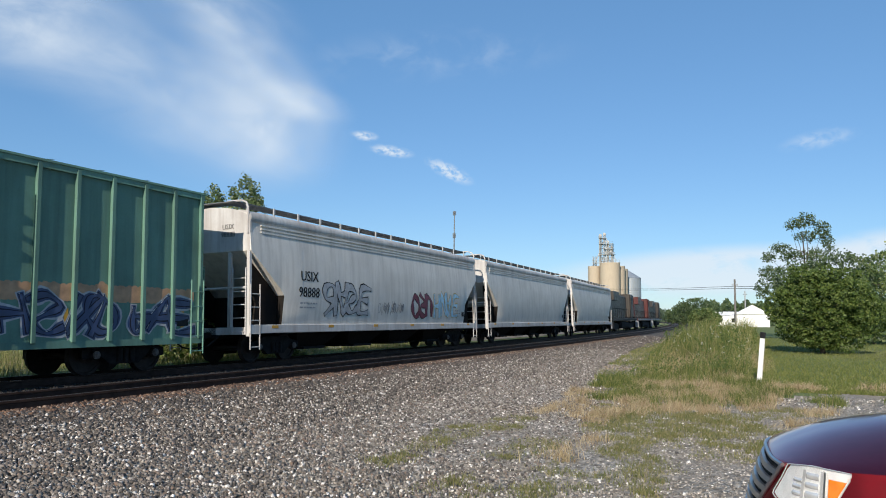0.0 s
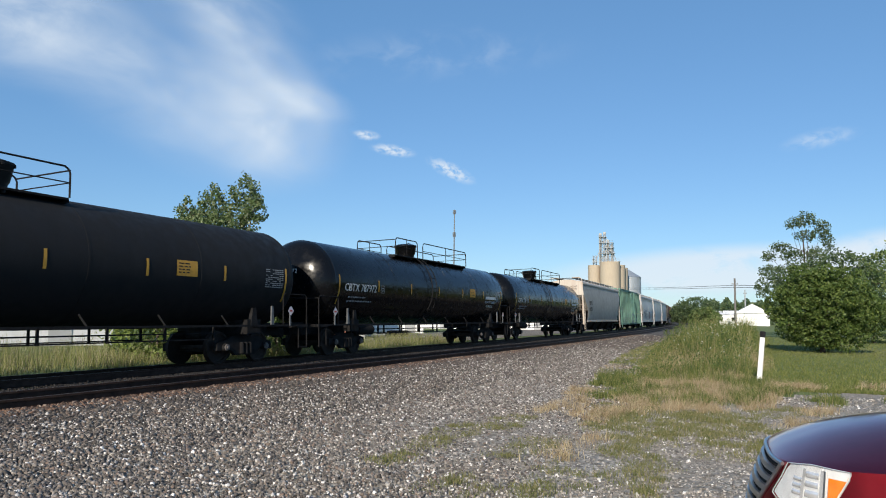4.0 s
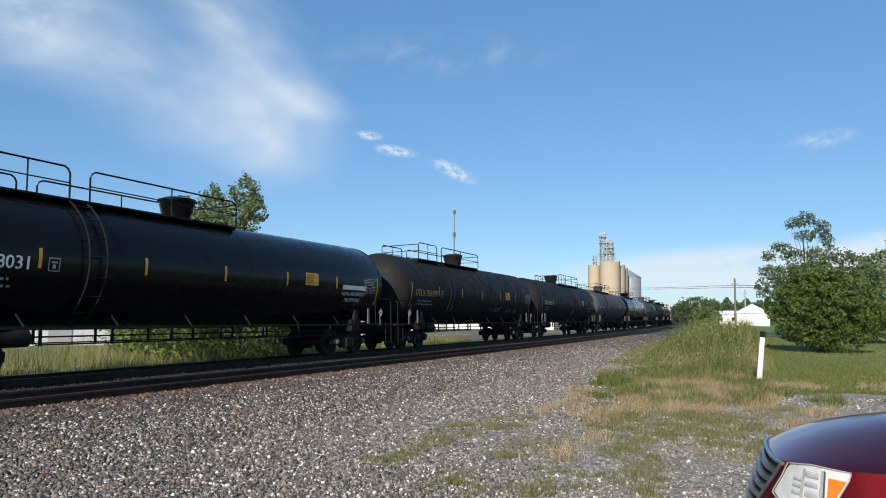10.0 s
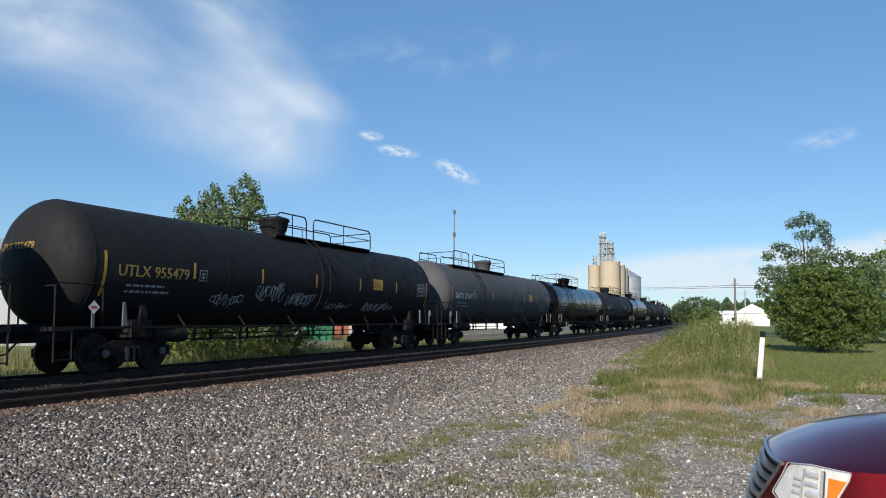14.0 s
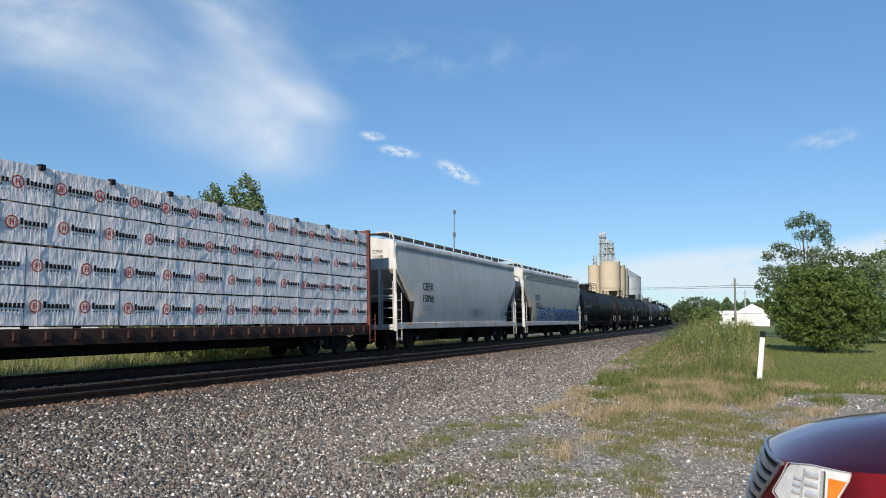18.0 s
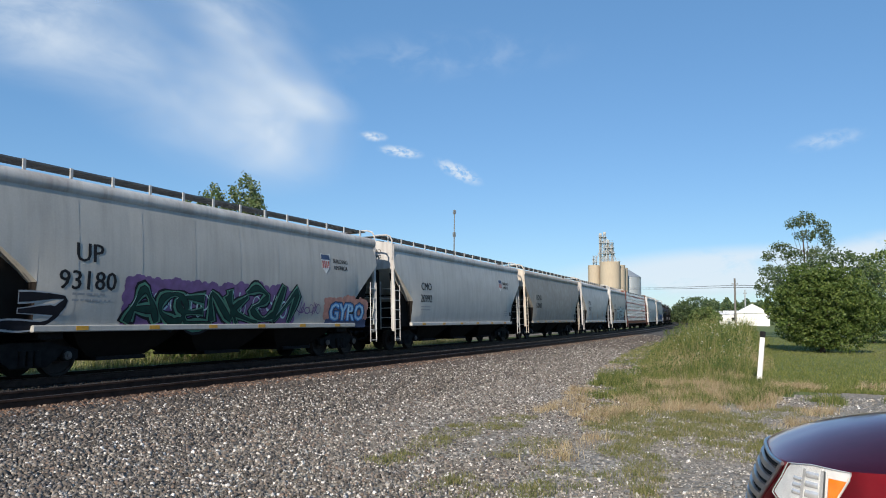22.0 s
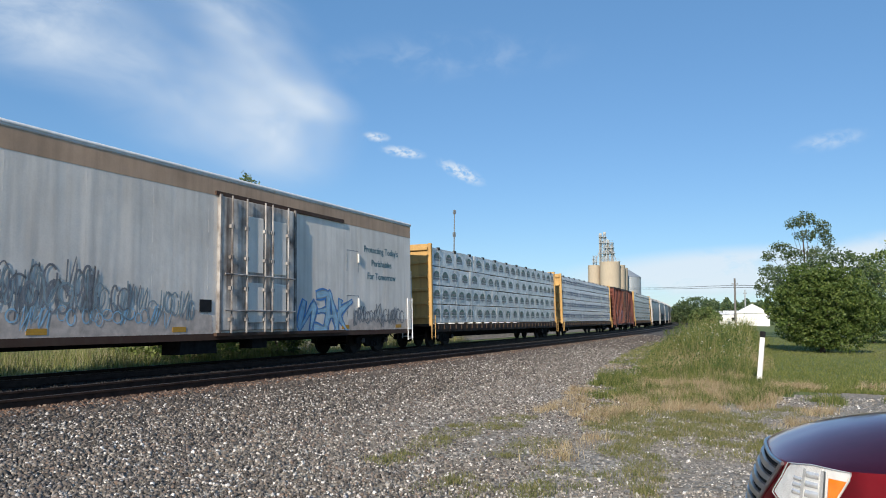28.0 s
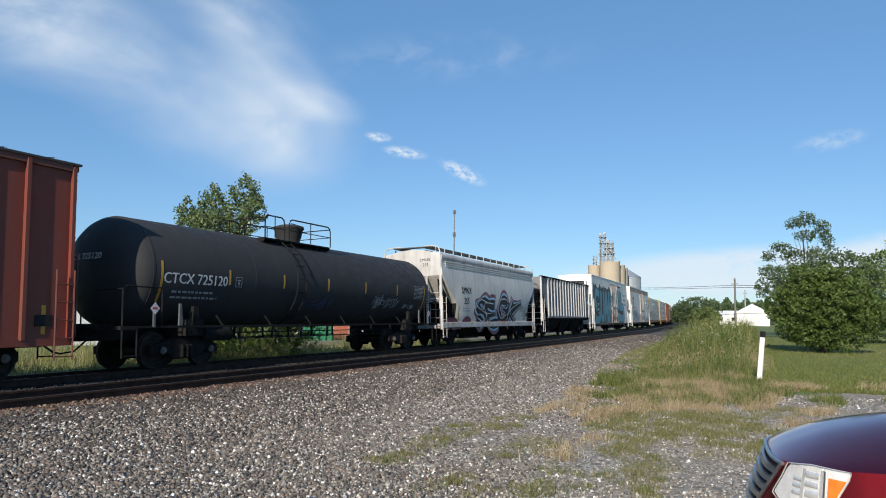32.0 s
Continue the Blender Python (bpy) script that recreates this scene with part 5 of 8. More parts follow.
tank_at(321.4, 302.0, BLACK_PAINT, "CBTX 787970", print_mat=WHITE_LETTER, seed=1, label="glossy black tank car with white lettering", plat=(-3.2, 4.9))
tank_at(301.1, 281.6, BLACK_PAINT, "CBTX 787972", print_mat=WHITE_LETTER, seed=2, label="glossy black tank car with white lettering", plat=(-3.2, 4.9))
tank_at(280.5, 261.6, MATT_TANK, "UTLX 826", mark_mat=YELLOW_LETTER, seed=3, label="black tank car with yellow lettering", plat=(-6.7, 1.0), gloss_white=False)
tank_at(260.6, 240.6, PALE_TANK, "GATX 213775", print_mat=GREY_LETTER, gloss_white=False, seed=4, label="dull grey tank car with a pale rear head", plat=(-3.4, 5.0), tags=((6.0, 7.6, 2.5, 3.9, (1, 4), (SP["silver"],) * 2, 0.04),))
tank_at(239.5, 218.9, BLACK_PAINT, "TILX 304297", print_mat=GREY_LETTER, gloss_white=False, seed=5, label="black tank car with yellow reflectors", plat=(-7.3, 1.05), wide_ring=-3.2)
tank_at(218.0, 198.6, PALE_TANK, "GATX 213820", print_mat=GREY_LETTER, gloss_white=False, seed=6, label="dull grey tank car with white lettering", plat=(-7.3, 1.0))
tank_at(197.5, 177.6, MATT_TANK, "TILX 305256", print_mat=GREY_LETTER, gloss_white=False, seed=7, label="black tank car with white lettering", plat=(-1.6, 5.1), wide_ring=5.4)
tank_at(176.4, 157.0, MATT_TANK, "UTLX 956399", mark_mat=YELLOW_LETTER, seed=8, gloss_white=False, label="matt black tank car with yellow lettering and scrawls", plat=(-6.7, 1.0), tags=((1.5, 3.2, 1.6, 2.0, (4, 3, 1), (SP["grey"],) * 2, 0.03), (4.3, 6.6, 1.5, 2.0, (7, 3, 0, 5), (SP["grey"],) * 2, 0.035)))
tank_at(156.0, 136.6, BLACK_PAINT, "CBTX 788031", print_mat=WHITE_LETTER, seed=9, label="glossy black tank car with white lettering", plat=(-6.8, 1.1))
tank_at(135.7, 115.8, MATT_TANK, "TILX 304211", print_mat=GREY_LETTER, gloss_white=False, seed=10, label="black tank car with a row of silver scrawls", plat=(-3.4, 5.3), tags=((-5.2, -3.2, 1.5, 2.25, (0, 3, 7), (SP["grey"],) * 2, 0.04), (-2.2, 2.4, 1.5, 2.15, (0, 3, 7, 9), (SP["grey"],) * 2, 0.04), (3.2, 5.0, 1.55, 2.05, (0, 3), (SP["grey"],) * 2, 0.04)))
tank_at(114.7, 95.4, BLACK_PAINT, "CBTX 788029", print_mat=WHITE_LETTER, seed=11, label="glossy black tank car with white lettering", plat=(-7.0, 1.0))
tank_at(94.4, 74.5, PALE_TANK, "GATX 213677", print_mat=GREY_LETTER, gloss_white=False, seed=12, label="dull grey tank car with a curved ladder", plat=(-7.3, 0.9), tags=((1.2, 3.2, 1.55, 2.15, (8, 4, 3, 1), (SP["grey"],) * 2, 0.035),))
tank_at(73.6, 54.2, MATT_TANK, "UTLX 955479", mark_mat=YELLOW_LETTER, seed=13, gloss_white=False, label="matt black tank car with yellow lettering and white scrawls", plat=(-1.4, 4.7), wide_ring=5.6, tags=((-5.0, -3.6, 1.55, 2.1, (6, 3, 7, 8), (SP["silver"],) * 2, 0.035), (-3.1, -1.9, 1.75, 2.45, (5, 0, 9, 2), (SP["silver"],) * 2, 0.04), (-1.5, -0.1, 1.6, 2.3, (5, 0), (SP["silver"],) * 2, 0.04), (1.0, 2.2, 1.55, 1.9, (1, 7, 4), (SP["silver"],) * 2, 0.03), (3.4, 5.6, 1.5, 1.95, (1, 7), (SP["silver"],) * 2, 0.03)))
tank_at(52.8, 37.2, BROWN_TANK, "", seed=14, sign=False, label="brown-black tank car with a wide dome", plat=(-2.2, 0.8), wide_ring=3.0, R=1.52, zc=2.62)
tank_at(35.9, 17.9, MATT_TANK, "NTEX 210007", mark_mat=GREY_LETTER, seed=15, sign=False, label="matt black tank car with grey lettering", plat=(-3.0, 0.9), wide_ring=1.6, R=1.52, zc=2.62)

add_car(hopper_car(16.3, STONE_HOP, ("DJTX", "5150"), 3, True, eave=4.5, end_mat=WHITE_TRIM, dark=DARK_BAY, seed=35, reflect=(-6.0,), stripes=True,
        tags=((-5.0, -0.6, 1.0, 2.1, (1, 4, 8, 2), (SP["navy"], SP["blue"], SP["sky"], SP["blue"], SP["white"], SP["navy"]), 0.3), (-0.2, 7.2, 0.98, 2.0, (6, 2, 7, 3, 9, 0, 8), (SP["blue"], SP["navy"], SP["blue"], SP["sky"], SP["navy"]), 0.28)), label="stone-grey covered hopper with blue graffiti"), 16.64, 0.3)
add_car(hopper_car(15.8, BLUE_HOP, ("CEFX", "15098"), 3, True, eave=4.56, end_mat=WHITE_TRIM, dark=DARK_BAY, seed=36, tags=((0.4, 2.0, 1.3, 2.0, (4, 6), (SP["grey"],) * 2, 0.05),), label="pale grey covered hopper with white end frames"), -1.5, -17.3)
WRAP_A, WRAP_B, WRAP_C, WRAP_D = wrapped("lilac-white wrap", (0.88, 0.82, 0.80)), wrapped("grey wrap", (0.80, 0.79, 0.76)), wrapped("violet-white wrap", (0.88, 0.82, 0.82)), wrapped("blue-grey wrap", (0.76, 0.76, 0.74))
RED_FRAME = paint("oxide red frame", (0.13, 0.032, 0.026), 0.6)
YEL_FRAME = paint("yellow frame", (0.55, 0.34, 0.12), 0.55, (0.14, 0.08, 0.05), 0.4, 0.4)
RUST_FRAME = paint("rust-brown deck", (0.04, 0.024, 0.018), 0.7)
RED_DECK = paint("dark red deck", (0.035, 0.013, 0.012), 0.7)
add_car(centerbeam(22.5, RED_FRAME, RED_DECK, WRAP_A, 4, 9, "oxide-red flatcar loaded with white-wrapped timber", print_marks("ring", (RED_LETTER, BLACK_LETTER)), 41, 4.72, "white plastic-wrapped timber"), -19.2, -41.7)
add_car(hopper_car(11.1, STONE_HOP, ("NDYX", "298263"), 2, True, end_mat=WHITE_TRIM, dark=DARK_BAY, seed=37, mark_size=0.3, mark_x=2.5, reflect=(-3.9, -1.3, 1.6, 3.9),
        tags=((-1.9, 3.6, 1.2, 2.6, (3, 2), (SP["slate"], SP["slate"], SP["black"], SP["pale"], SP["slate"], SP["pale"]), 0.36),), label="short grey covered hopper with pale graffiti"), -43.3, -54.4)
add_car(hopper_car(13.1, BLUE_HOP, ("IPGX", "10077"), 3, False, end_mat=WHITE_TRIM, dark=DARK_BAY, seed=38, reflect=(-4.7, -2.2, 0.3, 2.8), tags=((0.6, 1.5, 1.35, 1.75, (3, 0, 4), (SP["grey"],) * 2, 0.03),), label="bluish-white covered hopper with a white end"), -56.15, -69.25)
add_car(hopper_car(15.6, TAUPE_HOP, ("ECNX", "170469"), 3, False, 1.16, end_mat=BEIGE_TRIM, dark=DARK_BAY, seed=39, label="taupe covered hopper with black lettering"), -70.7, -86.3)


def shield_logo(car, on, half):
    """A red, white and blue shield as plain shapes, and two words."""
    x, z = half - 3.6, 3.3
    out = [(-0.28, 0.32), (-0.32, 0.2), (-0.24, 0.05), (-0.26, -0.15), (0.0, -0.4), (0.26, -0.15), (0.24, 0.05), (0.32, 0.2), (0.28, 0.32), (0, 0.26)]
    g = Geo().add([on(x + a, z + b, 0.008) for a, b in out], [tuple(range(len(out)))])
    part("shield", g, WHITE_LETTER, car)
    g = Geo().add([on(x - 0.27, z + 0.1, 0.012), on(x + 0.27, z + 0.1, 0.012), on(x + 0.25, z + 0.27, 0.012), on(x - 0.25, z + 0.27, 0.012)], [(0, 1, 2, 3)])
    part("shield_band", g, SP["navy"], car)
    g = Geo()
    for k in range(4):
        a = x - 0.2 + k * 0.12
        g.add([on(a, z - 0.2, 0.012), on(a + 0.06, z - 0.2, 0.012), on(a + 0.06, z + 0.06, 0.012), on(a, z + 0.06, 0.012)], [(0, 1, 2, 3)])
    part("shield_stripes", g, RED_LETTER, car)
    letters(car, "BUILDING", 0.16, x + 0.95, z + 0.02, on, BLACK_LETTER, 0.008)
    letters(car, "AMERICA", 0.16, x + 0.95, z - 0.22, on, BLACK_LETTER, 0.008)


add_car(hopper_car(16.7, BLUE_HOP, ("CMO", "20992"), 3, False, end_mat=WHITE_TRIM, dark=DARK_BAY, seed=40, logo=shield_logo, label="blue-grey covered hopper with a shield emblem"), -87.7, -104.4)
def gyro(car, on, half):
    """The shield, and a sprayed blue word with a dark rim and a red haze."""
    shield_logo(car, on, half)
    blobs(car, 4.5, 7.3, 1.3, 2.05, on, SP["haze"], 19, 0.006, 0.11)
    blobs(car, 4.6, 7.2, 1.02, 1.3, on, SP["navy"], 21, 0.008, 0.09)
    for off, fat, mat in ((0.012, 0.09, SP["navy"]), (0.015, 0.045, SP["blue"]), (0.018, 0.0, SP["sky"])):
        letters(car, "GYRO", 0.62, 5.9, 1.28, on, mat, off, "graffiti_word", fat)


add_car(hopper_car(16.1, GREY_HOP, ("UP", "93180"), 3, False, end_mat=WHITE_TRIM, dark=DARK_BAY, seed=41, logo=gyro,
        mark_size=0.46, mark_x=2.9, tags=((-7.3, -6.2, 1.2, 1.95, (2,), (SP["silver"], SP["black"]), 0.13), (-4.0, 2.6, 1.08, 2.3, (0, 9), (SP["purple"], SP["green"], SP["black"], SP["pale"], SP["black"], SP["deep"]), 0.34), (-3.4, 2.2, 1.25, 2.1, (0, 9, 3, 7, 2, 5), (SP["pale"],) * 2, 0.04), (2.9, 4.0, 1.3, 1.9, (2, 5), (SP["purple"],) * 2, 0.05)), label="grey covered hopper with green and blue graffiti"), -105.9, -122.0)
add_car(hopper_car(16.7, GREY_HOP, ("FMLX", "2026"), 3, False, end_mat=WHITE_TRIM, dark=DARK_BAY, seed=42, reflect=(-6.2,), label="grey covered hopper with a white end and black lettering"), -123.65, -140.35)
add_car(centerbeam(22.2, YEL_FRAME, RUST_FRAME, WRAP_B, 5, 6, "yellow flatcar loaded with grey-wrapped timber", print_marks("peak", (BLACK_LETTER, BLACK_LETTER)), 43, 4.86, "grey plastic-wrapped timber"), -142.2, -164.4)
RED_BOX = paint("oxide boxcar paint", (0.19, 0.055, 0.038), 0.55, (0.05, 0.03, 0.025), 0.5, 0.55)
RED_TRIM = paint("oxide trim paint", (0.15, 0.05, 0.04), 0.6)
BLACK_ROOF = paint("black roof paint", (0.04, 0.04, 0.042), 0.5)
_red = boxcar(15.5, RED_BOX, RED_TRIM, ("BKTY", "154009"), 15, 3.2, 1.2, 0.82, 4.78, paint("brown door paint", (0.10, 0.045, 0.035), 0.6), label="oxide-red boxcar with a brown door and graffiti", roof_mat=BLACK_ROOF)
mural(_red[0], -4.6, -0.8, 1.0, 2.6, on_wall, (SP["silver"], SP["grey"], SP["white"], SP["navy"], SP["silver"]), 71, 0.006)
blobs(_red[0], -7.2, -0.8, 0.86, 1.5, on_wall, SP["dust"], 75, 0.003, 0.12)
scrawl(_red[0], -7.0, -5.0, 1.0, 1.7, on_wall, SP["silver"], 72, 0.012)
scrawl(_red[0], -3.6, -0.9, 2.7, 3.1, on_wall, SP["silver"], 76, 0.012)
mural(_red[0], 3.1, 7.0, 0.95, 2.4, on_wall, (SP["deep"], SP["silver"], SP["white"], SP["deep"], SP["black"]), 73, 0.006, SP["deep"])
add_car(_red, -166.6, -182.1)
add_car(centerbeam(22.1, YEL_FRAME, RUST_FRAME, WRAP_C, 4, 8, "yellow flatcar loaded with violet-white wrapped timber", print_marks("bird", (SP["navy"], SP["navy"])), 44, 4.76, "violet-white plastic-wrapped timber"), -184.4, -206.5)
add_car(centerbeam(22.4, YEL_FRAME, RUST_FRAME, WRAP_D, 4, 8, "yellow flatcar loaded with blue-grey wrapped timber", print_marks("hill", (SP["moss"], SP["grey"])), 45, 4.76, "blue-grey plastic-wrapped timber"), -208.5, -230.9)


def snow_logo(car, on, half):
    """A red block with a white star, and the maker's line as bars."""
    x, z = -half + 3.0, 3.55
    g = Geo()
    for a, b, c, d in ((-0.62, 0.0, -0.3, 0.62), (0.06, 0.72, 0.3, 0.62), (0.28, 0.5, -0.3, 0.3), (-0.45, 0.1, -0.42, -0.2)):
        g.add([on(x + a, z + c, 0.008), on(x + b, z + c, 0.008), on(x + b, z + d, 0.008), on(x + a, z + d, 0.008)], [(0, 1, 2, 3)])
    part("emblem", g, RED_LETTER, car)
    g = Geo()
    for k in range(3):
        t = k * math.pi / 3
        dx, dz = math.cos(t) * 0.26, math.sin(t) * 0.26
        nx, nz = -math.sin(t) * 0.03, math.cos(t) * 0.03
        c = x - 0.2
        g.add([on(c - dx + nx, z + 0.15 - dz + nz, 0.012), on(c - dx - nx, z + 0.15 - dz - nz, 0.012), on(c + dx - nx, z + 0.15 + dz - nz, 0.012), on(c + dx + nx, z + 0.15 + dz + nz, 0.012)], [(0, 1, 2, 3)])
    part("snow_star", g, WHITE_LETTER, car)
    g = Geo()
    for k in range(10):
        if k != 4:
            a = x - 0.95 + k * 0.2
            g.add([on(a, z - 0.78, 0.008), on(a + 0.15, z - 0.78, 0.008), on(a + 0.15, z - 0.55, 0.008), on(a, z - 0.55, 0.008)], [(0, 1, 2, 3)])
    part("name_bars", g, RED_LETTER, car)
    blobs(car, -10.8, -0.9, 0.92, 1.45, on, SP["buff"], 61, 0.004, 0.13)
    blobs(car, 6.4, 11.0, 0.92, 1.3, on, SP["buff"], 62, 0.004, 0.12)
    for x, z in ((7.0, 3.6), (7.0, 1.9)):
        for a in (-0.8, 0.0):
            part("hatch_edge", Geo().box(x + a - 0.012, x + a + 0.012, -1.546, -1.54, z - 0.5, z + 0.3), SP["grey"], car)
        part("hatch_edge", Geo().box(x - 0.8, x, -1.546, -1.54, z + 0.28, z + 0.30), SP["grey"], car)
        part("hatch_latch", Geo().bevel_box(x - 0.03, x + 0.06, -1.60, -1.54, z - 0.15, z + 0.2, 0.015), WHITE_LETTER, car)


DIRTY_WHITE = paint("dirty white panels", (0.84, 0.78, 0.71), 0.45, (0.30, 0.24, 0.19), 0.4, 0.3, scale=0.5, relief=0.6)
CLEAN_WHITE = paint("white roof paint", (0.82, 0.82, 0.81), 0.5, (0.3, 0.25, 0.2), 0.2, 0.2)
add_car(reefer(22.7, DIRTY_WHITE, CLEAN_WHITE, "dirty white refrigerator car with a red emblem and scrawls", 51, logo=snow_logo, mark=("CRYX", "4089"),
        tags=((-9.8, -4.6, 1.2, 2.6, (0, 3, 6), (SP["slate"],) * 2, 0.05), (-9.4, -4.8, 1.5, 2.7, (0,), (SP["grey"],) * 2, 0.05), (-9.0, -3.0, 1.3, 2.3, (0, 3), (SP["grey"],) * 2, 0.05), (-4.6, -1.7, 1.1, 2.2, (4, 6, 1), (SP["slate"],) * 2, 0.05), (-8.6, -2.6, 1.0, 1.7, (4, 6, 1, 8), (SP["sky"],) * 2, 0.04), (3.2, 6.2, 0.98, 2.0, (7, 2, 0, 5), (SP["slate"], SP["sky"], SP["pale"], SP["blue"]), 0.13), (6.3, 10.4, 1.0, 1.9, (3, 9, 1, 7, 8, 0), (SP["grey"],) * 2, 0.035), (6.6, 9.8, 1.0, 1.7, (3, 9), (SP["grey"],) * 2, 0.035), (-10.8, -9.4, 0.95, 1.6, (4, 2), (SP["grey"],) * 2, 0.03))), -233.25, -255.95)
_teal = reefer(22.7, paint("cream white panels", (0.90, 0.83, 0.76), 0.45, (0.16, 0.12, 0.10), 0.3, 0.35), CLEAN_WHITE, "white refrigerator car covered in giant teal graffiti", 52, mark=("", ""))


def on_reefer(x, z, off=0.006):
    return (x, -1.54 - off - (0.135 if -0.6 < x < 2.9 else 0.0), z)


TEAL_DARK = plain("spray deep teal", (0.012, 0.14, 0.20), 0.5, 0, 0.3, 3)
blobs(_teal[0], -10.6, -0.75, 0.95, 4.35, on_reefer, SP["black"], 91, 0.004, 0.22)
blobs(_teal[0], -0.45, 2.75, 0.98, 4.0, on_reefer, SP["black"], 92, 0.004, 0.18)
blobs(_teal[0], -0.4, 2.7, 2.3, 4.1, on_reefer, TEAL_DARK, 93, 0.006, 0.16)
blobs(_teal[0], 3.0, 7.6, 0.95, 3.1, on_reefer, SP["black"], 94, 0.004, 0.2)
figures(_teal[0], [[(-7.9, 3.7), (-9.1, 3.95), (-9.9, 3.2), (-9.3, 2.5), (-8.1, 2.2), (-7.6, 1.6), (-8.6, 1.2), (-9.9, 1.35)], [(-6.7, 3.9), (-6.9, 1.9), (-6.1, 1.3), (-5.4, 1.9), (-5.2, 3.9)], [(-4.6, 1.2), (-3.8, 3.9), (-3.1, 1.2)], [(-4.3, 2.2), (-3.4, 2.2)]], on_reefer, SP["black"], SP["teal"], 0.36, 0.012)
figures(_teal[0], [[(-2.4, 1.2), (-2.3, 4.0)], [(-1.2, 1.2), (-1.15, 4.0)], [(-2.3, 2.6), (-1.2, 2.7)]], on_reefer, SP["black"], SP["teal"], 0.38, 0.016)
figures(_teal[0], [[(0.0, 2.0), (0.05, 3.85)], [(1.0, 1.5), (1.0, 3.7)], [(2.05, 1.6), (2.2, 3.8)], [(0.1, 2.9), (2.1, 2.8)]], on_reefer, SP["black"], SP["teal"], 0.40, 0.012, 0.06)
figures(_teal[0], [[(3.75, 1.5), (3.6, 2.6), (3.7, 4.0)], [(3.7, 4.0), (4.6, 3.9)], [(3.7, 2.8), (4.5, 2.75)], [(3.6, 1.45), (5.1, 1.5)]], on_reefer, SP["black"], SP["teal"], 0.46, 0.012)
figures(_teal[0], [[(6.15, 3.2), (6.2, 3.8), (5.6, 3.95), (5.2, 3.2), (5.5, 2.65), (6.4, 2.7), (7.6, 2.6), (8.2, 2.0), (7.9, 1.5), (6.6, 1.35), (5.4, 1.5)]], on_reefer, SP["black"], SP["teal"], 0.40, 0.018)
panel(_teal[0], -9.1, -7.9, 2.02, 2.98, on_reefer, SP["black"], "number_panel", 0.034, 1, 1, "black number panel")
letters(_teal[0], "CRYX", 0.27, -8.5, 2.58, on_reefer, WHITE_LETTER, 0.040)
letters(_teal[0], "5704", 0.27, -8.5, 2.14, on_reefer, WHITE_LETTER, 0.040)
add_car(_teal, -259.35, -282.0)
GREY_RIB = paint("grey ribbed hopper paint", (0.185, 0.19, 0.20), 0.5, (0.12, 0.10, 0.09), 0.35, 0.4)
add_car(hopper_car(16.1, GREY_RIB, ("RBMN", "10321"), 3, False, 1.5, 4.3, end_mat=WHITE_TRIM, dark=DARK_BAY, seed=46, shape="flat", ribs=15, roofed=False, name="ribbed_hopper", text_mat=GREY_LETTER, label="grey hopper car with upright ribs"), -283.5, -299.6)
add_car(hopper_car(15.2, WHITE_HOP, ("SMNX", "255"), 2, True, end_mat=WHITE_TRIM, dark=DARK_BAY, seed=47, reflect=(-5.6, 5.4), stripes=True,
        tags=((-2.9, 3.4, 1.15, 2.3, (1, 2, 6, 5), (SP["sky"], SP["black"], SP["white"], SP["maroon"]), 0.36), (-7.3, -4.0, 0.93, 1.25, (1, 4, 6), (SP["maroon"],) * 2, 0.16), (4.0, 5.4, 1.7, 2.2, (7, 2, 5), (SP["grey"],) * 2, 0.03)), label="white covered hopper with black and pink graffiti"), -301.7, -316.9)
tank_at(-317.7, -335.2, GREY_TANK, "CTCX 725120", mark_mat=WHITE_LETTER, seed=16, sign=False, label="dark grey tank car with a banded middle and scrawls", plat=(-2.9, 0.9), wide_ring=2.3, R=1.50, zc=2.58, tags=((3.2, 5.2, 1.6, 2.3, (1, 2, 3, 5), (SP["silver"],) * 2, 0.04), (-2.0, 0.2, 1.6, 2.1, (7, 0, 4, 8), (SP["navy"],) * 2, 0.04), (5.8, 6.8, 1.7, 2.0, (7, 9), (SP["silver"],) * 2, 0.03)))
add_car(boxcar(15.6, paint("red boxcar paint", (0.19, 0.042, 0.03), 0.5), RED_TRIM, ("", ""), 15, 3.2, 1.2, 0.86, 4.82, label="plain red ribbed boxcar with dark roof", roof_mat=BLACK_ROOF), -336.7, -352.3)

for _i, (_c, _mid, _h) in enumerate(CARS):
    _gap = (_mid - _h) - (CARS[_i + 1][1] + CARS[_i + 1][2]) if _i + 1 < len(CARS) else 1.4
    couplers(_c, _h, max(0.25, min(0.9, _gap / 2)))

# ---- ground ----
rng = np.random.default_rng(7)


def grass_ground():
    m, t, bs = nodes_of("field ground")
    big = ramp(t, noise_node(t, 0.035, 5), [(0.35, (0.10, 0.14, 0.035)), (0.55, (0.13, 0.165, 0.045)), (0.72, (0.19, 0.18, 0.07))])
    fine = ramp(t, noise_node(t, 7.0, 6), [(0.3, 0.55), (0.7, 1.35)])
    t.links.new(mix(t, 0.7, big, fine, "MULTIPLY"), bs.inputs["Base Color"])
    bs.inputs["Roughness"].default_value = 0.95
    bump(t, bs, noise_node(t, 16.0, 5), 0.6, 0.06)
    return m


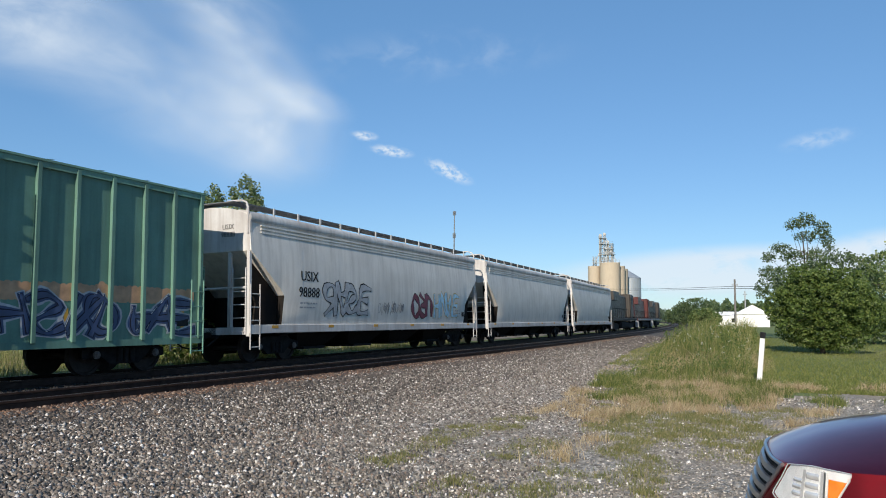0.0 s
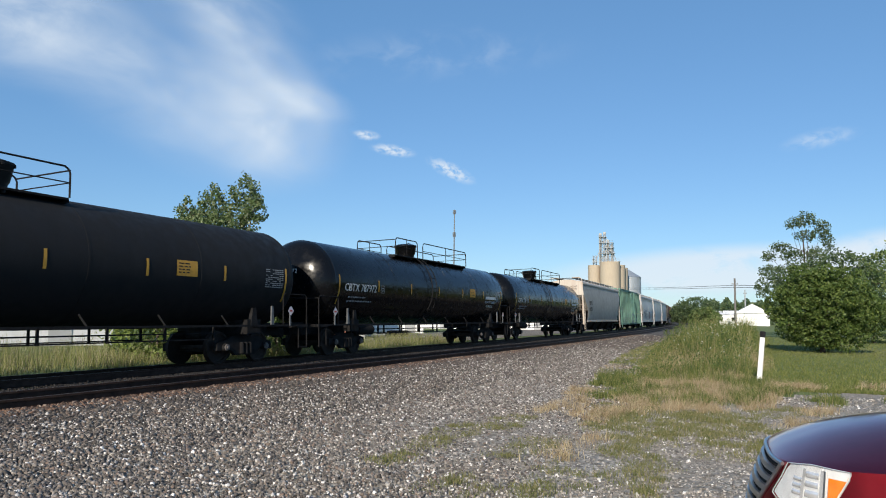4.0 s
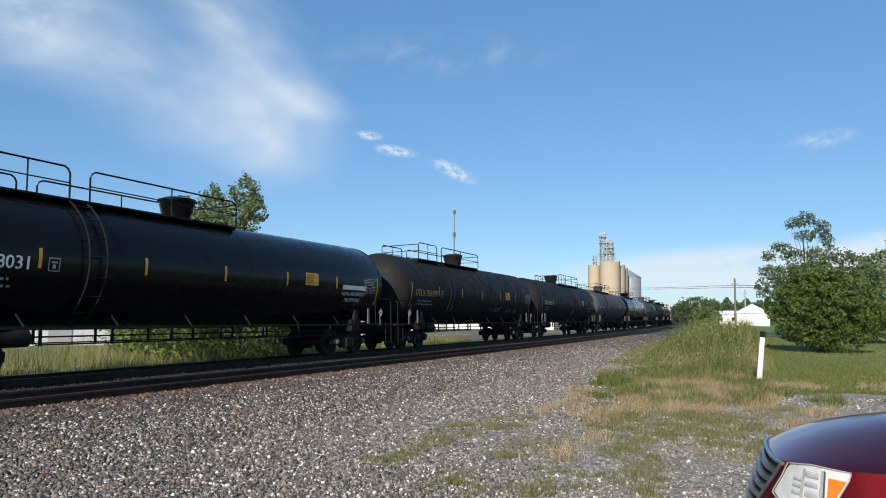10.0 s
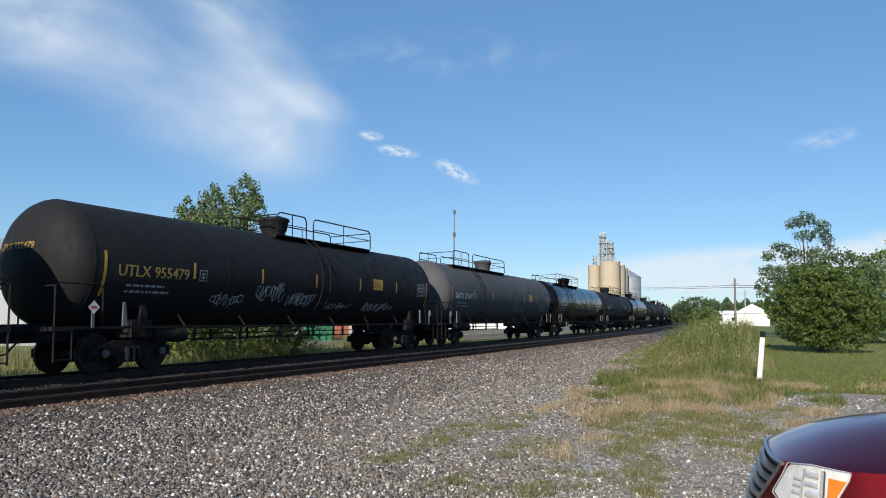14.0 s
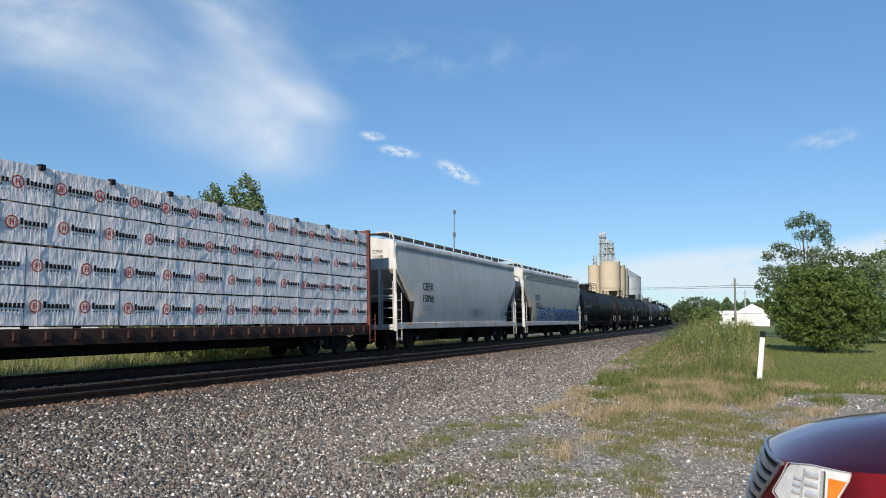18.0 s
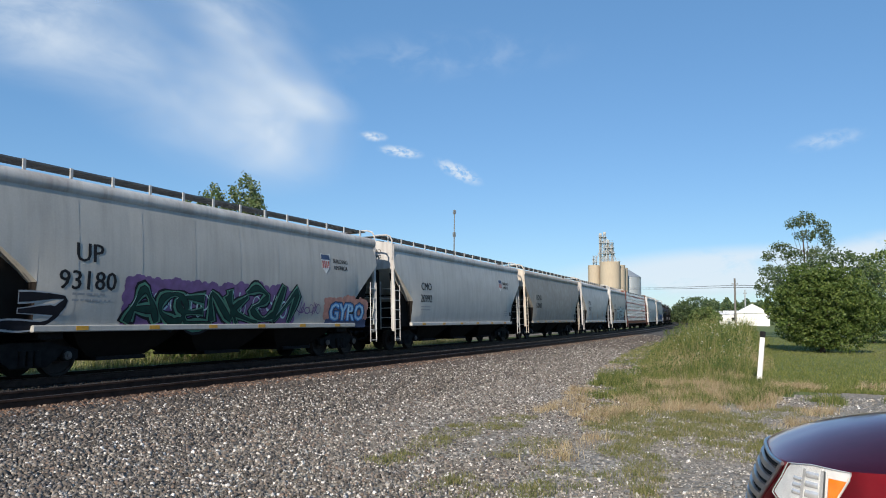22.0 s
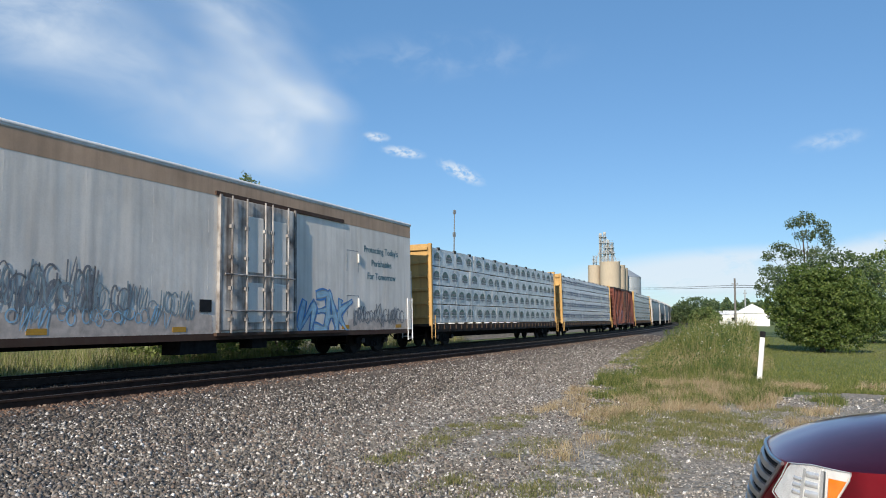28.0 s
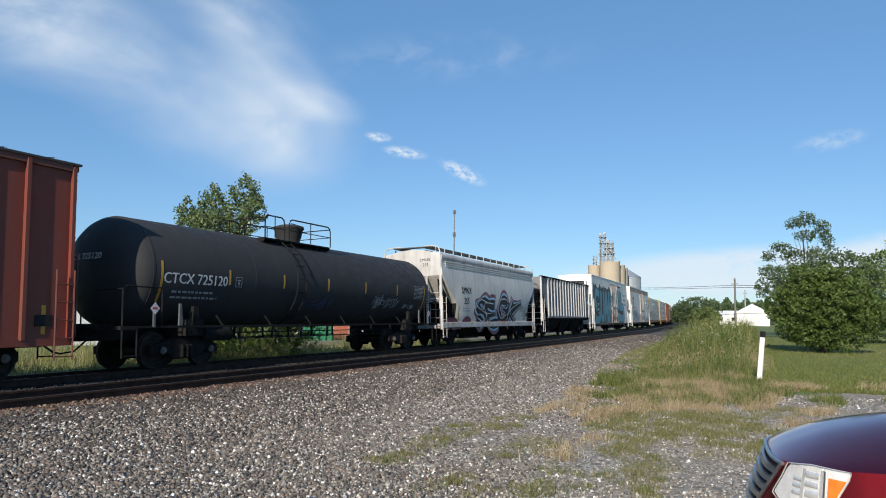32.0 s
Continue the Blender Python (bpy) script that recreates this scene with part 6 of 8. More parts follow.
def gravel_ground(name, a, b, earth):
    m, t, bs = nodes_of(name)
    vo = t.nodes.new("ShaderNodeTexVoronoi")
    vo.inputs["Scale"].default_value = 22.0
    tc = t.nodes.new("ShaderNodeTexCoord")
    t.links.new(tc.outputs["Object"], vo.inputs["Vector"])
    sep = t.nodes.new("ShaderNodeSeparateColor")
    t.links.new(vo.outputs["Color"], sep.inputs[0])
    stone = ramp(t, sep.outputs[0], [(0.0, a), (0.6, tuple((x + y) / 2 for x, y in zip(a, b))), (1.0, b)])
    dust = ramp(t, noise_node(t, 0.55, 6), [(0.4, 0.0), (0.7, 0.75)])
    t.links.new(mix(t, dust, stone, earth), bs.inputs["Base Color"])
    bs.inputs["Roughness"].default_value = 0.9
    bump(t, bs, vo.outputs["Distance"], 0.9, 0.03)
    return m


FIELD = grass_ground()
LOT = gravel_ground("lot gravel", (0.10, 0.09, 0.075), (0.44, 0.41, 0.36), (0.29, 0.235, 0.17))
BALLAST = gravel_ground("ballast bed", (0.025, 0.022, 0.019), (0.15, 0.135, 0.12), (0.12, 0.088, 0.066))

g = Geo()
ext = 4200.0
xs = np.concatenate([[-ext, -800, -200, -60], np.linspace(-20, 120, 57), [160, 240, 400, 900, ext]])
ys = np.concatenate([[-ext, -800, -150, -40], np.linspace(-20, 60, 41), [90, 150, 300, 900, ext]])
_gv = [(x, y, 0.02 * noise.noise((x * 0.25, y * 0.25, 0)) - 0.015 if -25 < x < 130 and -25 < y < 70 else -0.015) for y in ys for x in xs]
nx = len(xs)
g.add(_gv, [(j * nx + i, j * nx + i + 1, (j + 1) * nx + i + 1, (j + 1) * nx + i) for j in range(len(ys) - 1) for i in range(nx - 1)])
solid("ground", g, FIELD, "flat green field and lawn reaching the horizon", "ground", kind="structure", smooth=60)


def grass_edge(x):
    """y of the line where the gravel by the track gives way to weeds."""
    return float(np.interp(x, [-50, 14.5, 17, 24, 40, 60, 85, 200], [-60, 2.4, 3.7, 5.0, 6.9, 8.6, 10.8, 40]))


# gravel lot: an uneven sheet from behind the camera to the track and round to the drive
g = Geo()
cells = {}
vx, vf = [], []
for i in range(0, 150):
    for j in range(0, 60):
        x, y = -16 + i * 0.75, -14 + j * 0.5
        wob = 0.8 * noise.noise((x * 0.35, y * 0.35, 3))
        near = x < 17.5 + 2.2 * wob + max(0, -y) * 0.9
        beside = y > grass_edge(x) + wob
        if near or beside:
            lat = y - float(line(x)[1])
            if lat < -6.0:
                cells[(i, j)] = True
idx = {}
for (i, j) in cells:
    q = []
    for a, b in ((i, j), (i + 1, j), (i + 1, j + 1), (i, j + 1)):
        if (a, b) not in idx:
            x, y = -16 + a * 0.75, -14 + b * 0.5
            idx[(a, b)] = len(vx)
            vx.append((x, y, 0.012 + 0.02 * noise.noise((x * 0.25, y * 0.25, 0))))
        q.append(idx[(a, b)])
    vf.append(tuple(q))
g.add(vx, vf)
solid("gravel_lot", g, LOT, "pale grey gravel lot with thin weeds", "gravel", kind="structure", smooth=60)

# ballast bed of both tracks
sec = [(4.2, -0.17), (2.6, -0.10), (1.7, -0.19), (-1.7, -0.19), (-2.3, -0.24), (-2.9, -0.19), (-5.75, -0.175), (-7.2, -0.30), (-8.8, -0.42), (-9.8, -0.50)]
st = np.concatenate([np.arange(-700, -40, 20.0), np.arange(-40, 200, 1.5), np.arange(200, 900, 10.0)])
rings = []
for s in st:
    ring = []
    for l, z in sec:
        x, y, zz = line(s, l, 0)
        h = RAIL_Z - l * math.sin(CANT) + z if -7.0 < l < 3 else (-0.06 if l < -9 else -0.02)
        if l == -7.2:
            h = RAIL_Z + 7.2 * math.sin(CANT) - 0.24
        if l == -8.8:
            h = 0.07
        ring.append((float(x), float(y), h + 0.025 * noise.noise((s * 0.9, l * 1.3, 5))))
    rings.append(ring)
# the bed under the tracks is much darker than the shoulder
BED_BLACK = gravel_ground("near-black ballast", (0.014, 0.012, 0.011), (0.045, 0.038, 0.033), (0.022, 0.017, 0.014))
for nm, a, b, mt, lb in (("track_bed", 0, 7, BED_BLACK, "very dark ballast between and under the tracks"), ("ballast_shoulder", 6, 10, BALLAST, "sloping shoulder of grey crushed ballast")):
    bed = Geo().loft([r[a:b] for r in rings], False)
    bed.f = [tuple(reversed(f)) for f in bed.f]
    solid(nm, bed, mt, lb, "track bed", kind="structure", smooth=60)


# rails
def rail_loft(l, s0, s1):
    prof = [(-0.07, -0.18), (-0.07, -0.165), (-0.012, -0.145), (-0.012, -0.045), (-0.036, -0.035), (-0.036, -0.004), (-0.03, 0.0), (0.03, 0.0), (0.036, -0.004), (0.036, -0.035), (0.012, -0.045), (0.012, -0.145), (0.07, -0.165), (0.07, -0.18)]
    rs = []
    ss = np.concatenate([np.arange(s0, 0, 12.0), np.arange(0, 130, 3.0), np.arange(130, s1, 10.0)])
    for s in ss:
        rs.append([tuple(float(c) for c in line(s, l + a, z)) for a, z in prof])
    return Geo().loft(rs, True, True)


tracks = []
for off, lab in ((0.0, "worn railway track under the train"), (-SPACING, "empty railway track with rusty rails")):
    tr = thing("railway_track", lab, "railway track", kind="structure")
    tracks.append(tr)
    for dl in (-0.75, 0.75):
        rl = part("rail", rail_loft(off + dl, -700, 900), RAIL, tr, "rust-brown steel rail", smooth=30)
        hd = []
        for s in np.concatenate([np.arange(-100, 0, 12.0), np.arange(0, 130, 3.0), np.arange(130, 400, 10.0)]):
            hd.append([tuple(float(c) for c in line(s, off + dl + a, 0.003)) for a in (-0.026, 0.026)])
        hg = Geo().loft(hd, False)
        hg.f = [tuple(reversed(f)) for f in hg.f]
        part("rail_head", hg, RAIL_TOP, rl)

# ---- the far side of the line and the distance ----
CONCRETE = plain("pale concrete", (0.42, 0.40, 0.36), 0.85, 0, 0.2, 1.5)
SILO = paint("silo concrete", (0.46, 0.39, 0.30), 0.85, (0.25, 0.2, 0.15), 0.3, 0.35, scale=0.08, relief=0)
BIN = paint("galvanised bin", (0.36, 0.40, 0.44), 0.5, (0.2, 0.22, 0.24), 0.3, 0.3, 0.4, 0.1, 0)
GALV = plain("galvanised steel", (0.36, 0.37, 0.37), 0.6, 0.3, 0.15, 1.0)
DIRT = gravel_ground("bare yard", (0.10, 0.085, 0.07), (0.26, 0.235, 0.20), (0.19, 0.16, 0.125))
WHITE_WALL = paint("white siding", (0.82, 0.82, 0.81), 0.6, (0.4, 0.4, 0.38), 0.2, 0.15, scale=0.2, relief=0)
GREY_SIDING = paint("grey siding", (0.58, 0.59, 0.61), 0.6, (0.2, 0.2, 0.2), 0.2, 0.2, scale=0.2, relief=0)
GREY_ROOF = plain("grey roof sheet", (0.36, 0.37, 0.38), 0.6, 0.2, 0.15, 0.5)
POLE = plain("weathered pole wood", (0.15, 0.14, 0.13), 0.85, 0, 0.25, 3)
BARK = plain("bark", (0.085, 0.065, 0.05), 0.9, 0, 0.35, 5)


def at_az(az, dist):
    return (dist * math.cos(radians(az)), dist * math.sin(radians(az)))


def silo(x, y, r, h, name="silo"):
    g = Geo().lathe([(0, r), (h, r), (h, r - 0.3), (h + 0.4, 0.1)], 28, pose(x, y, 0, 0, -90, 0))
    return g


elev = thing("grain_elevator", "tan concrete grain elevator with a steel leg tower", "grain elevator")
ex, ey = at_az(12.7, 400)
for az, d, r, h in ((13.95, 402, 3.3, 30.0), (12.75, 398, 5.3, 31.5), (12.22, 406, 4.4, 30.3), (12.0, 414, 4.4, 29.3)):
    px, py = at_az(az, d)
    part("silo", silo(px, py, r, h), SILO, elev, smooth=40)
px, py = at_az(11.38, 430)
bn = part("steel_bin", Geo().lathe([(0, 7.2), (24.8, 7.2), (25.0, 7.4), (29.3, 0.6), (29.6, 0.02)], 36, pose(px, py, 0, 0, -90, 0)), BIN, elev, "corrugated steel bin with a cone roof", smooth=30)
rb = Geo()
for z in np.arange(1.0, 24.0, 1.2):
    n = 36
    rb.loft([[(px + r * math.cos(2 * math.pi * k / n), py + r * math.sin(2 * math.pi * k / n), z + dz) for k in range(n)] for dz, r in ((0, 7.2), (0.3, 7.27), (0.6, 7.2))], True, False)
part("bin_ring", rb, BIN, bn, smooth=40)
tx, ty = at_az(13.1, 398)


def lattice(x, y, w, z0, z1, step):
    """A braced steel tower."""
    g = Geo()
    corners = ((-1, -1), (1, -1), (1, 1), (-1, 1))
    for a, b in corners:
        g.tube([(x + a * w, y + b * w, z0), (x + a * w, y + b * w, z1)], 0.13, 5)
    z, k = z0, 0
    while z < z1 - 0.3:
        for q in range(4):
            a, b = corners[q], corners[(q + 1) % 4]
            g.tube([(x + a[0] * w, y + a[1] * w, z), (x + b[0] * w, y + b[1] * w, z)], 0.09, 4)
            if k % 2:
                a, b = b, a
            g.tube([(x + a[0] * w, y + a[1] * w, z), (x + b[0] * w, y + b[1] * w, min(z1, z + step))], 0.08, 4)
        z, k = z + step, k + 1
    return g


part("leg_tower", lattice(tx, ty + 1.6, 1.3, 30, 46.0, 2.4), GALV, elev)
part("leg_tower", lattice(tx, ty - 2.6, 1.5, 30, 41.8, 2.2), GALV, elev)
part("leg_tower", lattice(*at_az(13.9, 402), 0.8, 30, 35.5, 1.8), GALV, elev)
# bucket elevators: twin casings with a rounded head
for dx, dy, z1 in ((-0.6, 2.4, 46.6), (0.5, 0.4, 47.4), (-0.4, -1.6, 43.0), (0.4, -3.6, 40.0)):
    bl = Geo()
    for k in (-0.38, 0.38):
        bl.bevel_box(tx + dx - 0.3, tx + dx + 0.3, ty + dy + k - 0.22, ty + dy + k + 0.22, 30, z1, 0.04)
    part("bucket_elevator", bl, GALV, elev)
    part("elevator_head", Geo().lathe([(-0.45, 0.3), (-0.4, 0.78), (0.4, 0.78), (0.45, 0.3)], 14, pose(tx + dx, ty + dy, z1, 0, 0, 0)), GALV, elev, smooth=40)
for z, y0, y1 in ((45.0, -0.6, 3.2), (41.8, -4.6, 3.0), (39.0, -4.8, 0.4), (36.0, -5.4, 3.0)):
    pl = Geo().box(tx - 1.8, tx + 1.6, ty + y0, ty + y1, z, z + 0.12)
    for y in np.linspace(y0, y1, 5):
        pl.tube([(tx - 1.75, ty + y, z), (tx - 1.75, ty + y, z + 1.1)], 0.05, 4)
    pl.tube([(tx - 1.75, ty + y0, z + 1.1), (tx - 1.75, ty + y1, z + 1.1)], 0.05, 4)
    part("platform", pl, GALV, elev)
part("distributor", Geo().lathe([(0, 0.3), (0.5, 1.0), (1.5, 1.0), (2.0, 0.3)], 14, pose(tx, ty - 3.0, 36.6, 0, -90, 0)), GALV, elev, smooth=40)
sp = Geo()
for a, b in (((tx, ty - 0.6, 45), (tx, ty - 4.6, 32)), ((tx, ty - 3, 40), (tx, ty - 6.0, 32)), ((tx, ty + 1, 43), (tx - 1, ty + 5.0, 32)), ((tx, ty - 1, 38), (tx, ty + 2.6, 32))):
    sp.tube([a, b], 0.2, 6)
part("spout", sp, GALV, elev)
wk = Geo().box(tx - 1.0, tx + 1.0, ty - 8, ty + 7, 31.6, 31.8)
for y in np.arange(ty - 8, ty + 7.5, 2.5):
    wk.tube([(tx - 1, y, 31.8), (tx - 1, y, 33)], 0.06, 4)
wk.tube([(tx - 1, ty - 8, 33), (tx - 1, ty + 7, 33)], 0.06, 4)
part("catwalk", wk, GALV, elev)

# cell mast
MAST_GREY = plain("grey mast steel", (0.16, 0.17, 0.18), 0.6, 0.2, 0.2, 1.0)
mast = thing("radio_mast", "slender grey radio mast with antennas", "radio mast")
mx, my = at_az(25.0, 300)
part("pole", Geo().lathe([(0, 0.40), (46.0, 0.2), (46.1, 0.02)], 10, pose(mx, my, 0, 0, -90, 0)), MAST_GREY, mast)
for z in (45.0, 35.5):
    an = Geo()
    for k in range(6):
        a = k * math.pi / 3
        an.box(-0.07, 0.07, -0.09, 0.09, -0.9, 0.9, pose(mx + 0.6 * math.cos(a), my + 0.6 * math.sin(a), z, 0, 0, math.degrees(a)))
        an.tube([(mx, my, z), (mx + 0.6 * math.cos(a), my + 0.6 * math.sin(a), z)], 0.05, 4)
    part("antenna", an, MAST_GREY, mast)

# utility poles and wires
poles = []
for az, d, h in ((3.73, 130, 8.5), (3.05, 205, 9.4)):
    px, py = at_az(az, d)
    up = thing("utility_pole", "weathered wooden utility pole", "utility pole", "utility poles")
    part("pole", Geo().lathe([(0, 0.19), (h, 0.14), (h + 0.02, 0.01)], 10, pose(px, py, 0, 0, -90, 0)), POLE if d < 150 else GALV, up)
    part("crossarm", Geo().bevel_box(-0.05, 0.05, -0.5, 0.5, h - 1.0, h - 0.88, 0.01, pose(px, py, 0, 0, 0, 10)), POLE, up)
    ins = Geo()
    for k in (-0.4, 0.0, 0.4):
        ins.lathe([(0, 0.05), (0.15, 0.04), (0.18, 0.01)], 8, pose(px, py + k, h - 0.88, 0, -90, 0))
    part("insulator", ins, GALV, up)
    poles.append((px, py, h))
wires = thing("overhead_wires", "thin overhead wires sagging between poles", "wires")
for dz in (0.0, -0.35):
    for az0, d0, az1, d1, z0, z1 in ((13.5, 330, 3.73, 130, 15.0, 7.35), (3.73, 130, -8, 120, 7.35, 7.6)):
        a, b = at_az(az0, d0), at_az(az1, d1)
        part("wire", Geo().tube([(a[0] + (b[0] - a[0]) * u, a[1] + (b[1] - a[1]) * u, z0 + (z1 - z0) * u + dz - 0.35 * (1 - (2 * u - 1) ** 2)) for u in np.linspace(0, 1, 13)], 0.035, 4), STEEL_DARK, wires)


def house(name, az, d, wid, dep, h, roof, turn, label, wall=None, doors=0):
    hx, hy = at_az(az, d)
    ob = thing(name, label, "building", at=pose(hx, hy, 0, 0, 0, turn))
    part("wall", Geo().box(-dep / 2, dep / 2, -wid / 2, wid / 2, 0, h), wall or WHITE_WALL, ob)
    rf = Geo()
    e = 0.3
    v = [(-dep / 2 - e, -wid / 2 - e, h), (dep / 2 + e, -wid / 2 - e, h), (dep / 2 + e, wid / 2 + e, h), (-dep / 2 - e, wid / 2 + e, h), (0, -wid / 2 - e, h + roof), (0, wid / 2 + e, h + roof)]
    rf.add(v, [(0, 4, 5, 3), (1, 2, 5, 4), (0, 1, 4), (3, 5, 2), (0, 3, 2, 1)])
    part("roof", rf, GREY_ROOF if wall or d < 150 else WHITE_WALL, ob)
    rn = random.Random(int(d))
    n = max(2, int(wid / 4))
    for k in range(n):
        y = -wid / 2 + wid * (k + 0.5) / n
        if k % 3 == doors:
            part("door", Geo().box(-dep / 2 - 0.05, -dep / 2 + 0.02, y - 0.5, y + 0.5, 0, 2.1), GREY_ROOF, ob)
        else:
            wnd = part("window", Geo().box(-dep / 2 - 0.06, -dep / 2 + 0.02, y - 0.6, y + 0.6, 1.1, 2.2), WHITE_WALL, ob)
            part("pane", Geo().box(-dep / 2 - 0.07, -dep / 2 - 0.05, y - 0.5, y + 0.5, 1.2, 2.1), BLACK_LETTER, wnd)
    return ob


house("farmhouse", 4.85, 215, 13.0, 9, 2.9, 1.1, 4, "long low white farm building with a grey roof")
house("barn", 2.65, 205, 9.0, 8, 3.2, 2.4, 96, "white gabled barn with a pale roof", doors=1)
house("shed", 3.65, 205, 3.0, 4, 2.8, 0.8, 3, "small white shed beside the barn")
house("warehouse", 60.5, 44, 14, 10, 4.4, 1.0, 60, "long white metal warehouse behind the track", wall=GREY_SIDING)
house("depot", 34.9, 62, 5.0, 6, 4.2, 1.0, 35, "pale low building behind the bushes")
house("goods_shed", 24.5, 96, 24, 8, 3.6, 1.0, 24, "long low white goods shed beyond the yard")
house("office", 29.5, 70, 5, 5, 3.0, 0.6, 30, "small pale office building beside the yard")
brick = paint("red brick", (0.30, 0.10, 0.06), 0.8, (0.2, 0.1, 0.08), 0.3, 0.2)
house("brick_store", 33.2, 46, 1.9, 2.4, 3.0, 0.4, 33, "small red brick building", wall=brick)

# ---- loose stones ----
_bl = np.array([l for l, _ in reversed(sec)])


def bed_height(l):
    """Height of the ballast at l from the far track's middle."""
    z = []
    for a, b in reversed(sec):
        h = RAIL_Z - a * math.sin(CANT) + b if -7.0 < a < 3 else (-0.06 if a < -9 else -0.02)
        if a == -7.2:
            h = RAIL_Z + 7.2 * math.sin(CANT) - 0.24
        if a == -8.8:
            h = 0.07
        z.append(h)
    return np.interp(l, _bl, np.array(z))


CUBE = np.array([(-1, -1, -1), (1, -1, -1), (1, 1, -1), (-1, 1, -1), (-1, -1, 1), (1, -1, 1), (1, 1, 1), (-1, 1, 1)], float)
CUBE_F = np.array([(0, 3, 2, 1), (4, 5, 6, 7), (0, 1, 5, 4), (1, 2, 6, 5), (2, 3, 7, 6), (3, 0, 4, 7)])


def stones(name, p, size, mat, label, category):
    n = len(p)
    v = CUBE[None] * rng.uniform(0.55, 1.0, (n, 8, 3)) * (size[:, None, None] / 2) * rng.uniform(0.6, 1.15, (n, 1, 3))
    a = rng.uniform(0, 2 * np.pi, (3, n))
    for k, (i, j) in enumerate(((0, 1), (1, 2), (0, 2))):
        c, s = np.cos(a[k])[:, None], np.sin(a[k])[:, None]
        vi, vj = v[:, :, i].copy(), v[:, :, j].copy()
        v[:, :, i], v[:, :, j] = c * vi - s * vj, s * vi + c * vj
    v += p[:, None, :]
    f = CUBE_F[None] + 8 * np.arange(n)[:, None, None]
    return solid(name, fast_mesh(name, v.reshape(-1, 3), f.reshape(-1, 4)), mat, label, category, kind="stuff")


STONE = pieces("crushed stone", [(0.0, (0.045, 0.040, 0.036)), (0.4, (0.115, 0.100, 0.088)), (0.68, (0.19, 0.165, 0.145)), (0.84, (0.17, 0.12, 0.092)), (0.93, (0.34, 0.31, 0.28)), (1.0, (0.78, 0.74, 0.70))])
DARK_STONE = pieces("dark crushed stone", [(0.0, (0.030, 0.026, 0.023)), (0.45, (0.080, 0.068, 0.059)), (0.72, (0.135, 0.115, 0.098)), (0.86, (0.14, 0.098, 0.074)), (0.94, (0.30, 0.27, 0.24)), (1.0, (0.70, 0.66, 0.62))])
RUSTY = pieces("rusty stone", [(0.0, (0.035, 0.024, 0.018)), (0.5, (0.10, 0.058, 0.038)), (0.85, (0.19, 0.11, 0.07)), (1.0, (0.34, 0.27, 0.21))])
PEBBLE = pieces("lot stone", [(0.0, (0.09, 0.08, 0.07)), (0.4, (0.22, 0.20, 0.175)), (0.7, (0.34, 0.305, 0.265)), (0.9, (0.48, 0.445, 0.40)), (1.0, (0.80, 0.77, 0.73))])
n = 76000
s = 3.5 + 62.0 * rng.random(n) ** 2.1
u = rng.random(n) ** 1.5
l = -5.7 - 7.8 * u
x, y, _ = line(s, l)
place, size = np.stack([x, y, np.maximum(bed_height(l), 0.005) + 0.012], 1), rng.uniform(0.032, 0.068, n) * (1.0 - 0.42 * u)
inner = l + 0.9 * np.array([noise.noise((a * 0.5, b * 0.5, 6)) for a, b in zip(s, l)]) + rng.normal(size=n) * 0.5 > -8.3
stones("shoulder_ballast", place[inner], size[inner], DARK_STONE, "dark grey-brown crushed ballast on the shoulder", "ballast")
stones("ballast", place[~inner], size[~inner], STONE, "grey and white crushed ballast stones beside the rails", "ballast")
n = 9000
s = 3.5 + 60.0 * rng.random(n) ** 1.9
l = -5.38 - 0.75 * rng.random(n) ** 1.4
x, y, _ = line(s, l)
stones("rusty_ballast", np.stack([x, y, bed_height(l) + 0.02], 1), rng.uniform(0.03, 0.075, n), RUSTY, "rust-stained ballast stones along the near rail", "ballast")
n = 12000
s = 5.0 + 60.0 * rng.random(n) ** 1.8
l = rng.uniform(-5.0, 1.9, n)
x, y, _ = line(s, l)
stones("track_ballast", np.stack([x, y, bed_height(l) + 0.005], 1), rng.uniform(0.035, 0.07, n), pieces("near-black stone", [(0.0, (0.012, 0.011, 0.010)), (0.7, (0.024, 0.020, 0.018)), (1.0, (0.045, 0.038, 0.033))]), "very dark ballast stones between the rails", "ballast")
n = 125000
x = 3.2 + 34.0 * rng.random(n) ** 1.9
y = np.array([float(line(a)[1]) for a in x]) - 17.5 + 10.6 * rng.random(n) ** 1.15
edge = np.interp(x, [-50, 14.5, 17, 24, 40, 60, 85, 200], [-60, 2.4, 3.7, 5.0, 6.9, 8.6, 10.8, 40])
ok = (y > -2.2) & ((x < 15) | (y > edge - 0.6))
x, y = x[ok], y[ok]
stones("gravel", np.stack([x, y, np.maximum(bed_height(y - np.array([float(line(a)[1]) for a in x])), 0.0) + 0.014], 1), rng.uniform(0.011, 0.031, len(x)) * (1 + 0.6 * (rng.random(len(x)) > 0.93)), PEBBLE, "small pale stones strewn over the lot", "gravel")
n = 16000
x, y = rng.uniform(-9.0, 5.0, n), rng.uniform(-7.0, 9.0, n)
stones("loose_gravel", np.stack([x, y, np.full(n, 0.014)], 1), rng.uniform(0.015, 0.04, n), PEBBLE, "small loose stones scattered over the lot", "gravel")
n = 6000
x, y = rng.uniform(13.0, 20.5, n), rng.uniform(-5.5, 1.2, n)
keep = np.array([abs(a - 16.6 + 0.25 * b) / 2.2 + 1.1 * noise.noise((a * 0.7, b * 0.7, 21)) < 0.55 for a, b in zip(x, y)])
x, y = x[keep], y[keep]
n = len(x)
